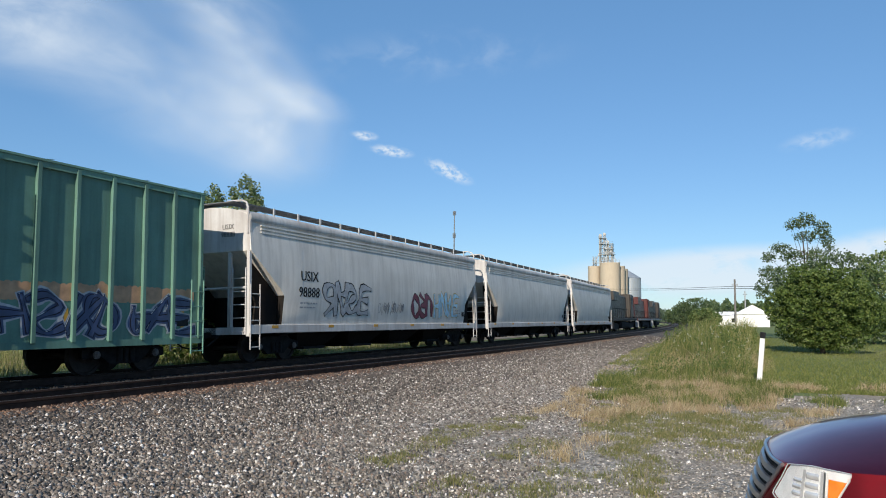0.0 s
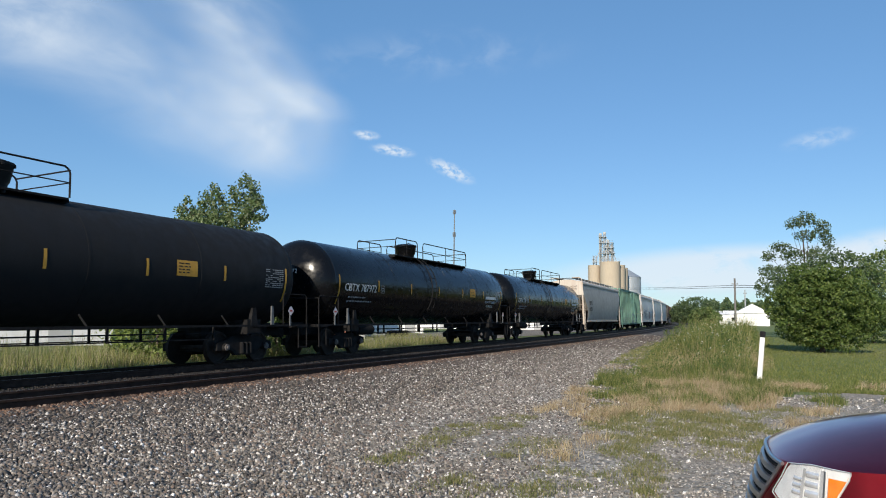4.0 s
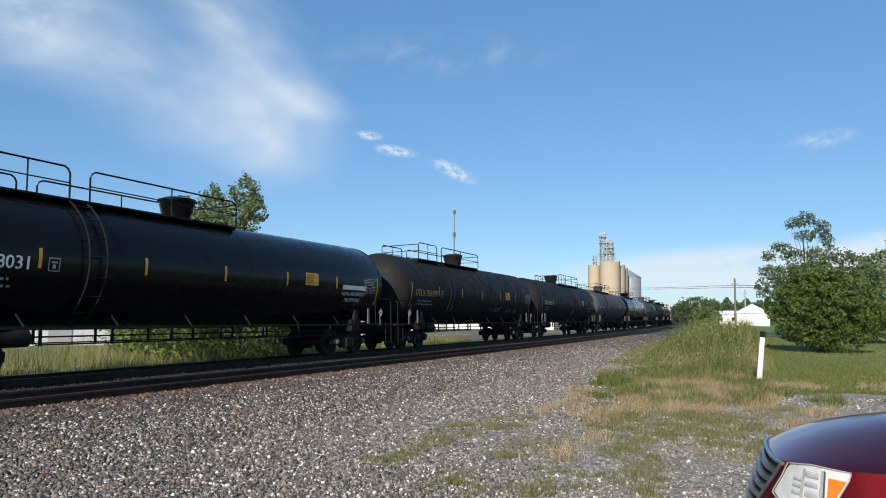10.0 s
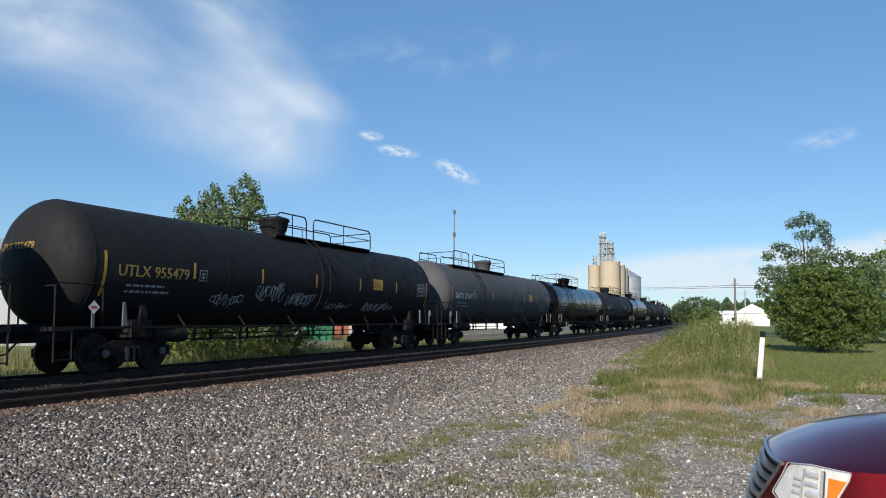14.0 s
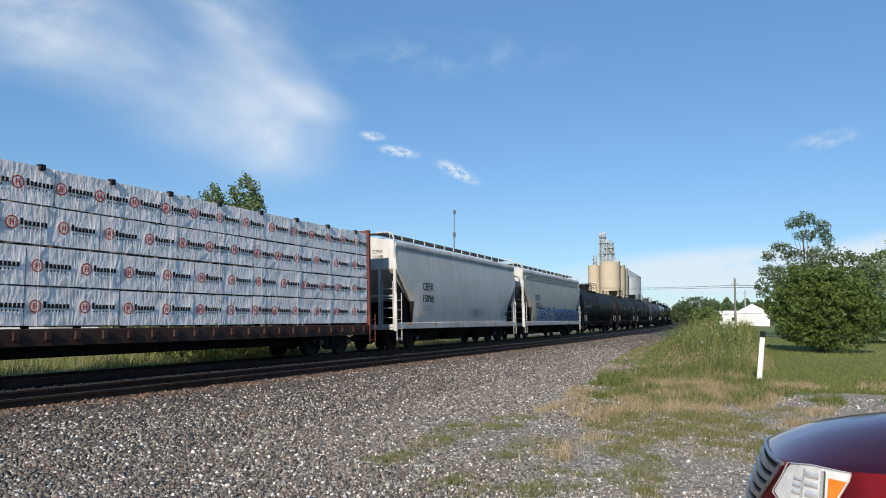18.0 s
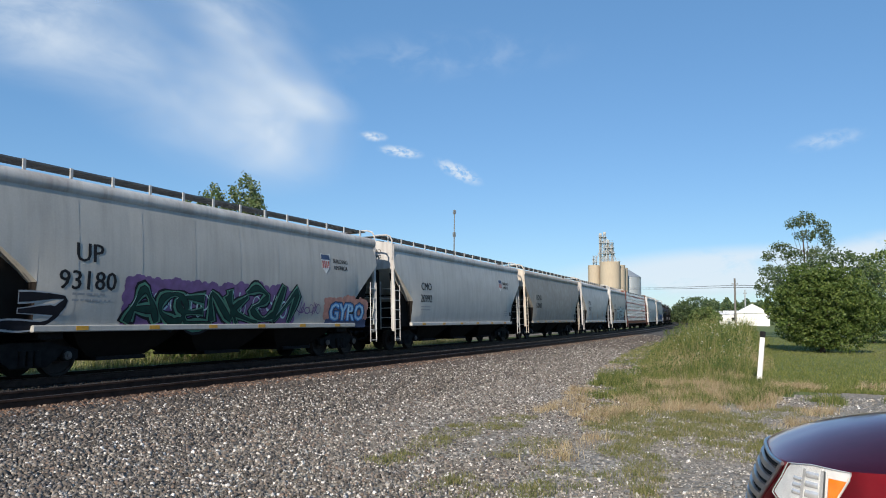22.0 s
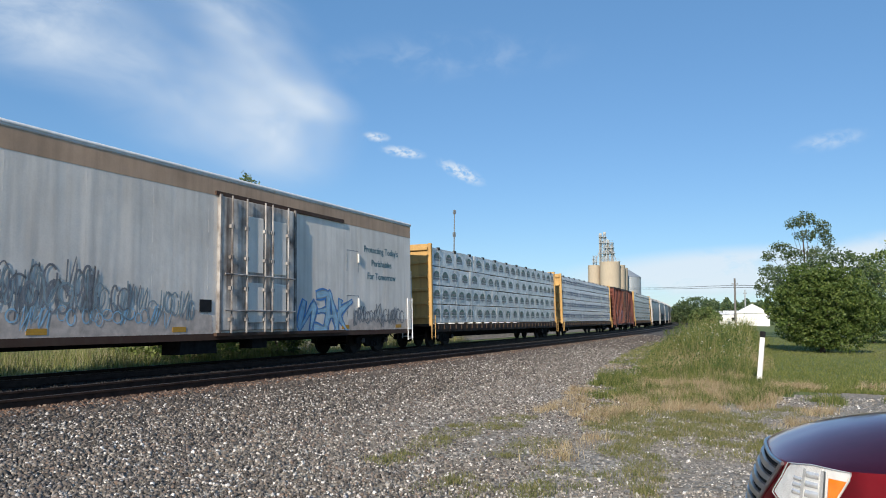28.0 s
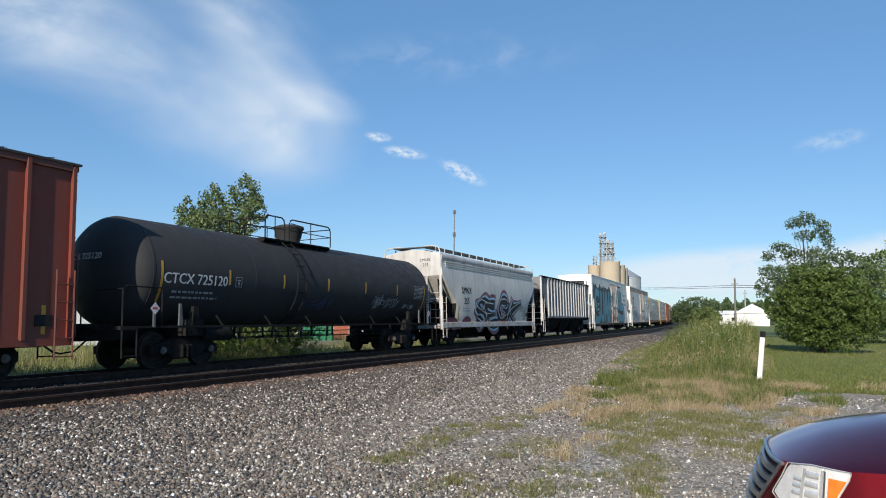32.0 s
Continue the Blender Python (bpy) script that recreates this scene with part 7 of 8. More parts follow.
stones("drive_gravel", np.stack([x, y, np.full(n, 0.012)], 1), rng.uniform(0.02, 0.05, n), PEBBLE, "coarse grey gravel of the drive", "gravel")

# ---- sleepers ----
TIE = pieces("creosoted wood", [(0.0, (0.018, 0.014, 0.012)), (1.0, (0.045, 0.035, 0.029))], 0.85, False, 9.0)
tie_mesh = Geo().bevel_box(-0.115, 0.115, -1.3, 1.3, -0.17, 0.0, 0.012).mesh("tie")
tie_mesh.materials.append(TIE)
plate_mesh = Geo().bevel_box(-0.10, 0.10, -0.18, 0.18, 0.0, 0.018, 0.006).mesh("tie_plate")
plate_mesh.materials.append(RAIL)
for tr, off in zip(tracks, (0.0, -SPACING)):
    rest = Geo()
    for k in range(0, 700):
        s = -60 + k * 0.52
        x, y, z = line(s, off, -0.178)
        m = pose(float(x), float(y), z, 0, 0, math.degrees(float(np.interp(s, _S, _th)))) @ pose(0, 0, 0, -math.degrees(CANT), 0, random.uniform(-1, 1))
        if 5 < s < 62:
            ob = part("tie", tie_mesh, TIE, tr)
            ob.matrix_basis = m
            if off and s < 40:
                for dl in (-0.75, 0.75):
                    pl = part("tie_plate", plate_mesh, RAIL, ob)
                    pl.location = (0, dl, 0.0)
        else:
            rest.box(-0.115, 0.115, -1.3, 1.3, -0.17, 0.0, m)
    part("far_ties", rest, TIE, tr, kind="stuff")


# ---- grass ----
def blades(name, x, y, z, h, w, mat, label, category="grass", lean=0.35):
    n = len(x)
    a, b = rng.uniform(0, 2 * np.pi, n), rng.uniform(0, 2 * np.pi, n)
    ln = h * rng.uniform(0.05, lean, n)
    cx, cy = np.cos(a) * w / 2, np.sin(a) * w / 2
    lx, ly = np.cos(b) * ln, np.sin(b) * ln
    p = np.stack([x, y, z], 1)
    v = np.empty((n, 5, 3))
    v[:, 0] = p - np.stack([cx, cy, np.zeros(n)], 1)
    v[:, 1] = p + np.stack([cx, cy, np.zeros(n)], 1)
    mid = p + np.stack([lx * 0.35, ly * 0.35, h * 0.55], 1)
    v[:, 2] = mid + np.stack([cx, cy, np.zeros(n)], 1) * 0.7
    v[:, 3] = mid - np.stack([cx, cy, np.zeros(n)], 1) * 0.7
    v[:, 4] = p + np.stack([lx, ly, h * 0.97], 1)
    f = np.array([(0, 1, 2), (0, 2, 3), (3, 2, 4)])[None] + 5 * np.arange(n)[:, None, None]
    return solid(name, fast_mesh(name, v.reshape(-1, 3), f.reshape(-1, 3)), mat, label, category, kind="stuff")


GREEN_BLADE = leafy("green grass", [(0.0, (0.05, 0.085, 0.016)), (0.45, (0.13, 0.17, 0.036)), (0.85, (0.27, 0.27, 0.085)), (1.0, (0.40, 0.33, 0.15))], 0.6, 0.45)
WEED_BLADE = leafy("tall weed grass", [(0.0, (0.13, 0.15, 0.04)), (0.5, (0.25, 0.26, 0.08)), (0.8, (0.38, 0.34, 0.14)), (1.0, (0.50, 0.40, 0.21))], 0.6, 0.45)
STRAW = leafy("dry straw", [(0.0, (0.24, 0.165, 0.09)), (0.5, (0.42, 0.32, 0.185)), (1.0, (0.60, 0.50, 0.32))], 0.7, 0.35)
LAWN = leafy("lawn grass", [(0.0, (0.10, 0.13, 0.03)), (0.6, (0.175, 0.20, 0.045)), (1.0, (0.27, 0.26, 0.09))], 0.6, 0.4)


BACK_BLADE = leafy("olive trackside grass", [(0.0, (0.12, 0.15, 0.04)), (0.6, (0.24, 0.26, 0.08)), (1.0, (0.36, 0.34, 0.14))], 0.6, 0.4)
LOW_BLADE = leafy("short olive grass", [(0.0, (0.10, 0.12, 0.035)), (0.5, (0.19, 0.20, 0.065)), (0.85, (0.28, 0.25, 0.11)), (1.0, (0.40, 0.32, 0.18))], 0.6, 0.4)
BACK_STRAW = leafy("olive trackside straw", [(0.0, (0.19, 0.165, 0.085)), (0.6, (0.32, 0.28, 0.16)), (1.0, (0.47, 0.42, 0.27))], 0.6, 0.4)
LEAF_POPLAR = leafy("silvery tree leaves", [(0.0, (0.06, 0.105, 0.035)), (0.6, (0.13, 0.18, 0.065)), (1.0, (0.28, 0.32, 0.17))], 0.4, 0.35)


def height_of_weeds(x, y):
    e = np.interp(x, [14.5, 17, 24, 40, 60, 85], [2.4, 3.7, 5.0, 6.9, 8.6, 10.8])
    side = np.clip((e - y) / 2.2, 0.12, 1.0)
    other = np.clip((y - x * 0.034 + 0.2) / 1.0, 0.1, 1.0)
    return np.interp(x, [14, 17, 21, 25, 31, 40, 90], [0.10, 0.16, 0.32, 0.72, 1.2, 1.3, 1.3]) * side * other


n = 78000
x = 17.0 + 55 * rng.random(n) ** 1.6
e = np.interp(x, [14.5, 17, 24, 40, 60, 85], [2.4, 3.7, 5.0, 6.9, 8.6, 10.8])
y = x * 0.034 - 0.4 + (e - x * 0.034 + 1.2) * rng.random(n)
patch = np.array([noise.noise((a * 0.45, b * 0.45, 9)) for a, b in zip(x, y)])
clump = np.array([noise.noise((a * 1.1, b * 1.1, 4)) + 0.6 * noise.noise((a * 2.6, b * 2.6, 14)) for a, b in zip(x, y)])
h = height_of_weeds(x, y) * rng.uniform(0.35, 1.1, n) * np.clip(1 + 0.95 * clump - 0.3 * patch, 0.25, 2.0)
keep = (x > 24) | (clump > -0.12 - 0.05 * (x - 17)) | (rng.random(n) < 0.15)
x, y, patch, clump, h = (q[keep] for q in (x, y, patch, clump, h))
n = len(x)
dry = rng.random(n) < np.clip(0.55 - (x - 17) * 0.06 + 2.6 * patch, 0.02, 0.95)
pale = ~dry & (rng.random(n) < np.clip(0.25 + 1.6 * patch, 0.05, 0.7))
green = ~dry & ~pale
blades("tall_grass", x[green], y[green], np.zeros(green.sum()), h[green], rng.uniform(0.008, 0.02, green.sum()), GREEN_BLADE, "tall green weeds and grass beside the track", lean=0.5)
blades("seeding_grass", x[pale], y[pale], np.zeros(pale.sum()), h[pale] * 1.1, rng.uniform(0.007, 0.016, pale.sum()), WEED_BLADE, "yellow-green seeding grass among the weeds", lean=0.55)
blades("dry_grass", x[dry], y[dry], np.zeros(dry.sum()), h[dry] * 0.8, rng.uniform(0.006, 0.014, dry.sum()), STRAW, "dry straw-coloured grass tufts", lean=1.1)
# broad leaves among the weeds
n = 9000
x = 22.0 + 34 * rng.random(n) ** 1.5
e = np.interp(x, [14.5, 17, 24, 40, 60, 85], [2.4, 3.7, 5.0, 6.9, 8.6, 10.8])
y = x * 0.034 + 0.1 + (e - x * 0.034 - 0.3) * rng.random(n)
stalk = np.array([noise.noise((a * 1.4, b * 1.4, 31)) for a, b in zip(x, y)])
x, y, stalk = x[stalk > 0.05], y[stalk > 0.05], stalk[stalk > 0.05]
n = len(x)
z = height_of_weeds(x, y) * rng.random(n) ** 0.6 * (0.9 + 1.2 * stalk)


def leaf_cloud(p, size, flat=0.0):
    """Corners and faces of small folded leaves at p."""
    n = len(p)
    d = rng.normal(size=(n, 3))
    d[:, 2] *= 1 - flat
    d /= np.linalg.norm(d, axis=1)[:, None]
    r = rng.normal(size=(n, 3))
    q = np.cross(d, r)
    q /= np.linalg.norm(q, axis=1)[:, None]
    sz = size * rng.uniform(0.6, 1.3, n)
    d, q = d * sz[:, None], q * (sz * 0.42)[:, None]
    v = np.stack([p - d * 0.5, p + q * 0.9, p + d * 0.6, p - q * 0.9], 1)
    f = np.array([(0, 1, 2, 3)])[None] + 4 * np.arange(n)[:, None, None]
    return v.reshape(-1, 3), f.reshape(-1, 4)


WEED_LEAF = leafy("weed leaves", [(0.0, (0.05, 0.085, 0.018)), (0.7, (0.11, 0.16, 0.035)), (1.0, (0.20, 0.24, 0.07))])
solid("weeds", fast_mesh("weeds", *leaf_cloud(np.stack([x, y, z], 1), 0.06)), WEED_LEAF, "leafy green weeds in the tall grass", "weeds", kind="stuff")
n = 90
x = 24 + 16 * rng.random(n)
e = np.interp(x, [14.5, 17, 24, 40, 60, 85], [2.4, 3.7, 5.0, 6.9, 8.6, 10.8])
y = x * 0.034 + 0.3 + (e - x * 0.034 - 1.5) * rng.random(n)
z = height_of_weeds(x, y) * rng.uniform(0.9, 1.12, n)
v, f = leaf_cloud(np.repeat(np.stack([x, y, z], 1), 5, 0) + rng.normal(size=(n * 5, 3)) * 0.02, 0.03, 0.8)
solid("flower_heads", fast_mesh("flower_heads", v, f), plain("white petals", (0.62, 0.62, 0.55), 0.8), "small white flower heads above the weeds", "flowers", kind="stuff")


# tall leafy stalks standing out of the weeds
sx, sy = [], []
for cx, cy, k in ((33, 3.2, 9), (36, 4.4, 9), (39, 5.2, 8), (36, 2.9, 7), (30, 2.4, 5), (42, 4.4, 8), (34, 2.2, 5), (45, 6.0, 6)):
    sx += list(cx + rng.normal(size=k) * 0.9)
    sy += list(cy + rng.normal(size=k) * 0.6)
stalks, leafp = Geo(), []
for a, b in zip(sx, sy):
    hgt = rng.uniform(0.9, 1.5)
    dx2, dy2 = rng.normal(size=2) * 0.12
    stalks.tube([(a, b, 0), (a + dx2 * 0.5, b + dy2 * 0.5, hgt * 0.6), (a + dx2, b + dy2, hgt)], 0.008, 4)
    for _ in range(46):
        q = rng.random() ** 0.6
        leafp.append((a + dx2 * q + rng.normal() * 0.13 * (1.1 - 0.6 * q), b + dy2 * q + rng.normal() * 0.13 * (1.1 - 0.6 * q), hgt * (0.2 + 0.8 * q)))
solid("weed_stalks", stalks, BACK_BLADE, "thin stalks of tall leafy weeds", "weeds", kind="stuff")
solid("tall_weeds", fast_mesh("tall_weeds", *leaf_cloud(np.array(leafp), 0.085)), WEED_LEAF, "tall broad-leaved weeds above the grass", "weeds", kind="stuff")


def tufts(name, spots, mat, label, tall, wide, per, lean):
    """Grass in separate tufts that spread from their roots."""
    xs2, ys2, hs2 = [], [], []
    for cx, cy, rx2, ry2, k in spots:
        for _ in range(k):
            a, d = rng.uniform(0, 2 * np.pi), math.sqrt(rng.random())
            px, py = cx + rx2 * d * math.cos(a), cy + ry2 * d * math.sin(a)
            q = int(per * rng.uniform(0.4, 1.3))
            r = rng.uniform(0.04, 0.13)
            xs2.append(px + rng.normal(size=q) * r)
            ys2.append(py + rng.normal(size=q) * r)
            hs2.append(tall * rng.uniform(0.35, 1.15) * rng.uniform(0.5, 1.1, q))
    x, y, h = (np.concatenate(q) for q in (xs2, ys2, hs2))
    blades(name, x, y, np.full(len(x), 0.012), h, rng.uniform(0.6, 1.3, len(x)) * wide, mat, label, lean=lean)


tufts("low_grass", ((9.6, 4.4, 1.1, 0.35, 26), (9.0, 3.1, 1.0, 0.3, 24), (7.9, 4.3, 0.9, 0.22, 16), (11.0, 4.1, 1.0, 0.35, 22), (10.6, 2.0, 1.6, 0.45, 60), (12.6, 1.2, 1.5, 0.8, 110), (11.8, 2.6, 1.0, 0.4, 40), (6.6, 3.0, 0.5, 0.3, 10), (13.6, 2.9, 1.2, 0.6, 44), (8.2, 1.5, 0.9, 0.3, 16), (14.6, 0.2, 1.0, 0.6, 30), (7.3, 2.3, 0.8, 0.2, 12), (9.8, 1.2, 1.6, 0.9, 34), (11.6, 1.0, 1.4, 0.9, 50), (8.4, 2.0, 1.6, 0.7, 20), (7.0, 1.3, 0.9, 0.5, 12), (13.0, 2.0, 1.0, 1.0, 40)), LOW_BLADE, "thin green grass growing through the gravel", 0.075, 0.008, 75, 0.95)
tufts("edge_grass", ((15.2, 2.6, 0.8, 0.4, 16), (16.8, 3.2, 1.2, 0.5, 36), (17.2, 2.2, 1.0, 0.4, 14), (18.8, 4.0, 1.4, 0.6, 50), (15.6, 3.5, 0.8, 0.4, 22), (15.4, 1.7, 0.7, 0.5, 18), (16.5, 0.9, 1.0, 0.4, 26), (18.6, 0.6, 1.2, 0.5, 34), (20.5, 1.2, 1.2, 0.5, 36), (16.8, -0.6, 0.8, 0.4, 16), (18.0, -2.2, 1.2, 0.5, 20), (20.5, 4.0, 1.5, 0.9, 60), (15.4, 2.0, 0.5, 0.3, 14)), GREEN_BLADE, "bright green grass clumps at the edge of the weeds", 0.26, 0.011, 50, 0.75)
tufts("straw_tufts", ((13.6, 3.9, 1.4, 0.35, 18), (14.8, 2.4, 0.8, 1.0, 40), (14.2, 1.7, 0.8, 0.6, 20), (16.6, 2.0, 0.9, 0.9, 46), (16.9, 0.6, 0.8, 0.5, 30), (17.6, 3.2, 1.0, 0.3, 18), (18.0, 1.6, 0.9, 1.1, 90), (20.8, 2.2, 0.8, 0.6, 44), (23.5, 3.6, 0.7, 0.5, 30), (19.0, 3.2, 0.6, 0.4, 30), (16.2, 4.4, 0.7, 0.3, 12), (19.6, 2.6, 0.8, 0.8, 30), (20.2, -0.2, 0.8, 0.4, 16), (20.9, -1.9, 0.8, 0.6, 16), (15.2, 0.6, 0.9, 0.3, 14), (12.0, 2.9, 0.9, 0.3, 12), (13.0, 0.0, 0.6, 0.3, 8), (22.0, 3.6, 0.8, 0.5, 14), (9.4, 2.5, 1.0, 0.2, 8), (12.6, 3.2, 0.8, 0.4, 12), (13.4, 2.6, 0.8, 0.5, 14), (15.8, 1.4, 0.9, 0.6, 20), (17.6, 2.4, 1.0, 0.9, 34), (14.9, -0.4, 0.6, 0.3, 12), (19.6, 0.3, 1.2, 0.35, 30)), STRAW, "pale dead grass at the edge of the lot", 0.20, 0.008, 55, 1.25)
n = 70000
x = 19.5 + 60 * rng.random(n) ** 1.8
y = x * 0.034 + 0.3 - (2 + x * 0.28) * rng.random(n)
blades("lawn", x, y, np.full(n, -0.01), rng.uniform(0.04, 0.10, n), rng.uniform(0.012, 0.03, n), LAWN, "mown green lawn", lean=0.9)
# rough strip behind the far track
n = 34000
s = 4 + 40 * rng.random(n) ** 1.3
l = 2.0 + 7.5 * rng.random(n) ** 1.3
x, y, _ = line(s, l)
dry = rng.random(n) < 0.45
h = rng.uniform(0.2, 0.65, n) * np.clip(1 + 1.5 * np.array([noise.noise((a * 0.5, b * 0.5, 8)) for a, b in zip(x, y)]), 0.25, 2.0) * np.clip((l - 1.7) / 1.2, 0.3, 1)
blades("trackside_grass", x[~dry], y[~dry], np.zeros((~dry).sum()), h[~dry], rng.uniform(0.01, 0.022, (~dry).sum()), BACK_BLADE, "green grass behind the railway", lean=0.7)
blades("trackside_straw", x[dry], y[dry], np.zeros(dry.sum()), h[dry], rng.uniform(0.006, 0.014, dry.sum()), BACK_STRAW, "straw-coloured grass behind the railway", lean=0.8)


# ---- trees and bushes ----
def toward(u, dist):
    """A place on the ground at that distance, in a view direction counted across the picture plane."""
    a = radians(YAW) - math.atan((u - 784) / _FOC)
    return dist * math.cos(a), dist * math.sin(a)


_FOC = 784 / math.tan(radians(63.37 / 2))


def tree(name, px, py, label, trunk_h, trunk_r, lumps, leaf, count, mat, seed, limbs=7, group="", shell=0.55):
    """lumps: (dx, dy, z, rx, ry, rz) of the crown's masses."""
    ob = thing(name, label, "bush" if "bush" in name else "tree", group, at=pose(px, py, 0))
    rn = random.Random(seed)
    r2 = np.random.default_rng(seed)
    tg = Geo()
    pts = [(0.06 * math.sin(k * 1.3) * trunk_h * 0.2, 0.05 * math.cos(k) * trunk_h * 0.2, trunk_h * k / 6) for k in range(7)]
    rings = []
    for k, p in enumerate(pts):
        r = trunk_r * (1.25 if k == 0 else 1 - 0.11 * k)
        rings.append([(p[0] + r * math.cos(t), p[1] + r * math.sin(t), p[2]) for t in (2 * math.pi * j / 8 for j in range(8))])
    tg.loft(rings)
    part("trunk", tg, BARK, ob, smooth=50)
    for k in range(limbs):
        lp = lumps[k % len(lumps)]
        st = Vector(pts[rn.choice((2, 3, 4, 5))])
        en = Vector((lp[0] + rn.uniform(-0.5, 0.5) * lp[3], lp[1] + rn.uniform(-0.5, 0.5) * lp[4], lp[2] + rn.uniform(-0.1, 0.5) * lp[5]))
        md = (st + en) / 2 + Vector((rn.uniform(-0.3, 0.3), rn.uniform(-0.3, 0.3), 0.2))
        lg = Geo()
        rr = trunk_r * 0.34
        qs = [st, md, en]
        rings = []
        for p, r in zip(qs, (rr, rr * 0.6, rr * 0.2)):
            d = (en - st).normalized()
            u = d.cross(Vector((0.3, 0.5, 0.1))).normalized()
            w2 = u.cross(d)
            rings.append([p + r * (math.cos(t) * u + math.sin(t) * w2) for t in (2 * math.pi * j / 5 for j in range(5))])
        lg.loft(rings)
        part("limb", lg, BARK, ob)
    vol = np.array([l[3] * l[4] * l[5] for l in lumps]) ** 0.75
    cnt = (count * vol / vol.sum()).astype(int)
    allp = []
    for lp, c in zip(lumps, cnt):
        d = r2.normal(size=(c, 3))
        d /= np.linalg.norm(d, axis=1)[:, None]
        rad = (shell + (1 - shell) * r2.random(c)) ** 0.6
        k = np.array([noise.noise((float(a) * 2.1 + lp[0], float(b) * 2.1 + seed, float(e) * 2.1 + lp[2])) for a, b, e in d])
        rad = rad * (1 + 0.42 * k)
        p = d * rad[:, None] * np.array(lp[3:6]) + np.array(lp[:3])
        # leaves gather in sprays
        tw = np.array([noise.noise((float(a) * 1.9, float(b) * 1.9, float(e) * 1.9 + 7)) for a, b, e in p * (1.1 / max(0.4, leaf * 6))])
        allp.append(p[tw > -0.12])
    p = np.concatenate(allp)
    p = p[p[:, 2] > 0.05]
    me = fast_mesh("crown", *leaf_cloud(p, leaf))
    part("crown", me, mat, ob)
    return ob


LEAF_BUSH = leafy("bush leaves", [(0.0, (0.04, 0.075, 0.014)), (0.5, (0.085, 0.135, 0.024)), (0.9, (0.14, 0.19, 0.04)), (1.0, (0.20, 0.24, 0.075))], 0.6, 0.35)
LEAF_TREE = leafy("tree leaves", [(0.0, (0.08, 0.13, 0.04)), (0.6, (0.15, 0.205, 0.06)), (1.0, (0.25, 0.29, 0.12))], 0.5, 0.4)
LEAF_DARK = leafy("dark tree leaves", [(0.0, (0.06, 0.10, 0.045)), (0.6, (0.10, 0.15, 0.06)), (1.0, (0.17, 0.21, 0.095))], 0.5, 0.4)
# Distance haze is mixed into these bluish leaf colours.
LEAF_HAZE = leafy("far tree leaves in haze", [(0.0, (0.07, 0.11, 0.075)), (0.6, (0.10, 0.14, 0.09)), (1.0, (0.14, 0.175, 0.11))])
LEAF_HEDGE = leafy("hedge leaves", [(0.0, (0.07, 0.11, 0.025)), (0.5, (0.16, 0.22, 0.05)), (1.0, (0.30, 0.36, 0.11))], 0.5, 0.4)

bx, by = 43.4, -1.45
_br = random.Random(17)
_lumps = [(0.2, 0, 2.3, 1.7, 1.8, 2.0), (0, 0, 1.1, 1.8, 2.1, 0.9)]
for _k in range(26):
    _t, _p = 2.4 * _k, math.asin(-0.35 + 1.3 * (_k + 0.5) / 26)
    _w = 1.0 + 0.16 * _br.uniform(-1, 1)
    _r = _br.uniform(0.5, 0.9)
    _lumps.append((1.9 * _w * math.cos(_p) * math.cos(_t), 2.15 * _w * math.cos(_p) * math.sin(_t), 2.1 + 2.2 * _w * math.sin(_p), _r, _r * 1.1, _r * 0.75))
tree("round_bush", bx, by, "large dense green bush with uneven boughs on the lawn", 2.2, 0.12, _lumps, 0.12, 60000, LEAF_BUSH, 3, 8, shell=0.6)
tx2, ty2 = toward(1426, 82)
tree("tall_tree", tx2, ty2, "tall thin-crowned tree behind the bush", 10.5, 0.11, [(0, -0.3, 12.0, 1.1, 1.2, 0.9), (0, 0.9, 11.6, 0.9, 0.9, 0.7), (0, -1.7, 10.9, 1.0, 0.9, 1.1), (0, -2.2, 9.6, 0.9, 0.7, 1.0), (0, -0.4, 10.3, 0.9, 1.3, 0.7), (0, 2.2, 9.2, 1.0, 1.2, 0.6), (0, 3.3, 8.3, 0.9, 0.9, 0.6), (0.2, 1.2, 8.4, 1.0, 1.3, 0.7), (0, -1.0, 8.4, 1.2, 1.6, 0.8), (0, 3.4, 6.6, 1.0, 1.1, 0.9), (0, 4.0, 5.0, 1.0, 0.9, 1.2), (0, 2.6, 4.6, 1.2, 1.3, 1.6)], 0.17, 11500, LEAF_DARK, 4, 14, shell=0.15)
tx2, ty2 = toward(1478, 70)
tree("broad_tree", tx2, ty2, "broad dark green tree behind the bush", 4.5, 0.3, [(0, -0.6, 5.4, 2.4, 3.4, 2.2), (0, 2.6, 5.2, 2.0, 2.4, 1.6), (0.5, -2.2, 4.6, 2.2, 2.0, 1.7)], 0.2, 16000, LEAF_DARK, 5)
tx2, ty2 = toward(1600, 62)
tree("edge_tree", tx2, ty2, "leafy tree at the edge of the lawn", 5.0, 0.25, [(0, 0.5, 5.8, 2.0, 2.2, 1.6), (0, 1.4, 4.0, 2.0, 2.2, 1.4), (0, 0.6, 2.2, 2, 3.0, 1.6)], 0.2, 7000, LEAF_TREE, 6)
tx2, ty2 = toward(1545, 66)
tree("low_bush", tx2, ty2, "low green bush by the lawn", 1.4, 0.1, [(0, 0, 1.7, 1.8, 2.6, 1.7), (0, 1.6, 2.0, 1.6, 1.6, 1.5)], 0.2, 5000, LEAF_TREE, 61)
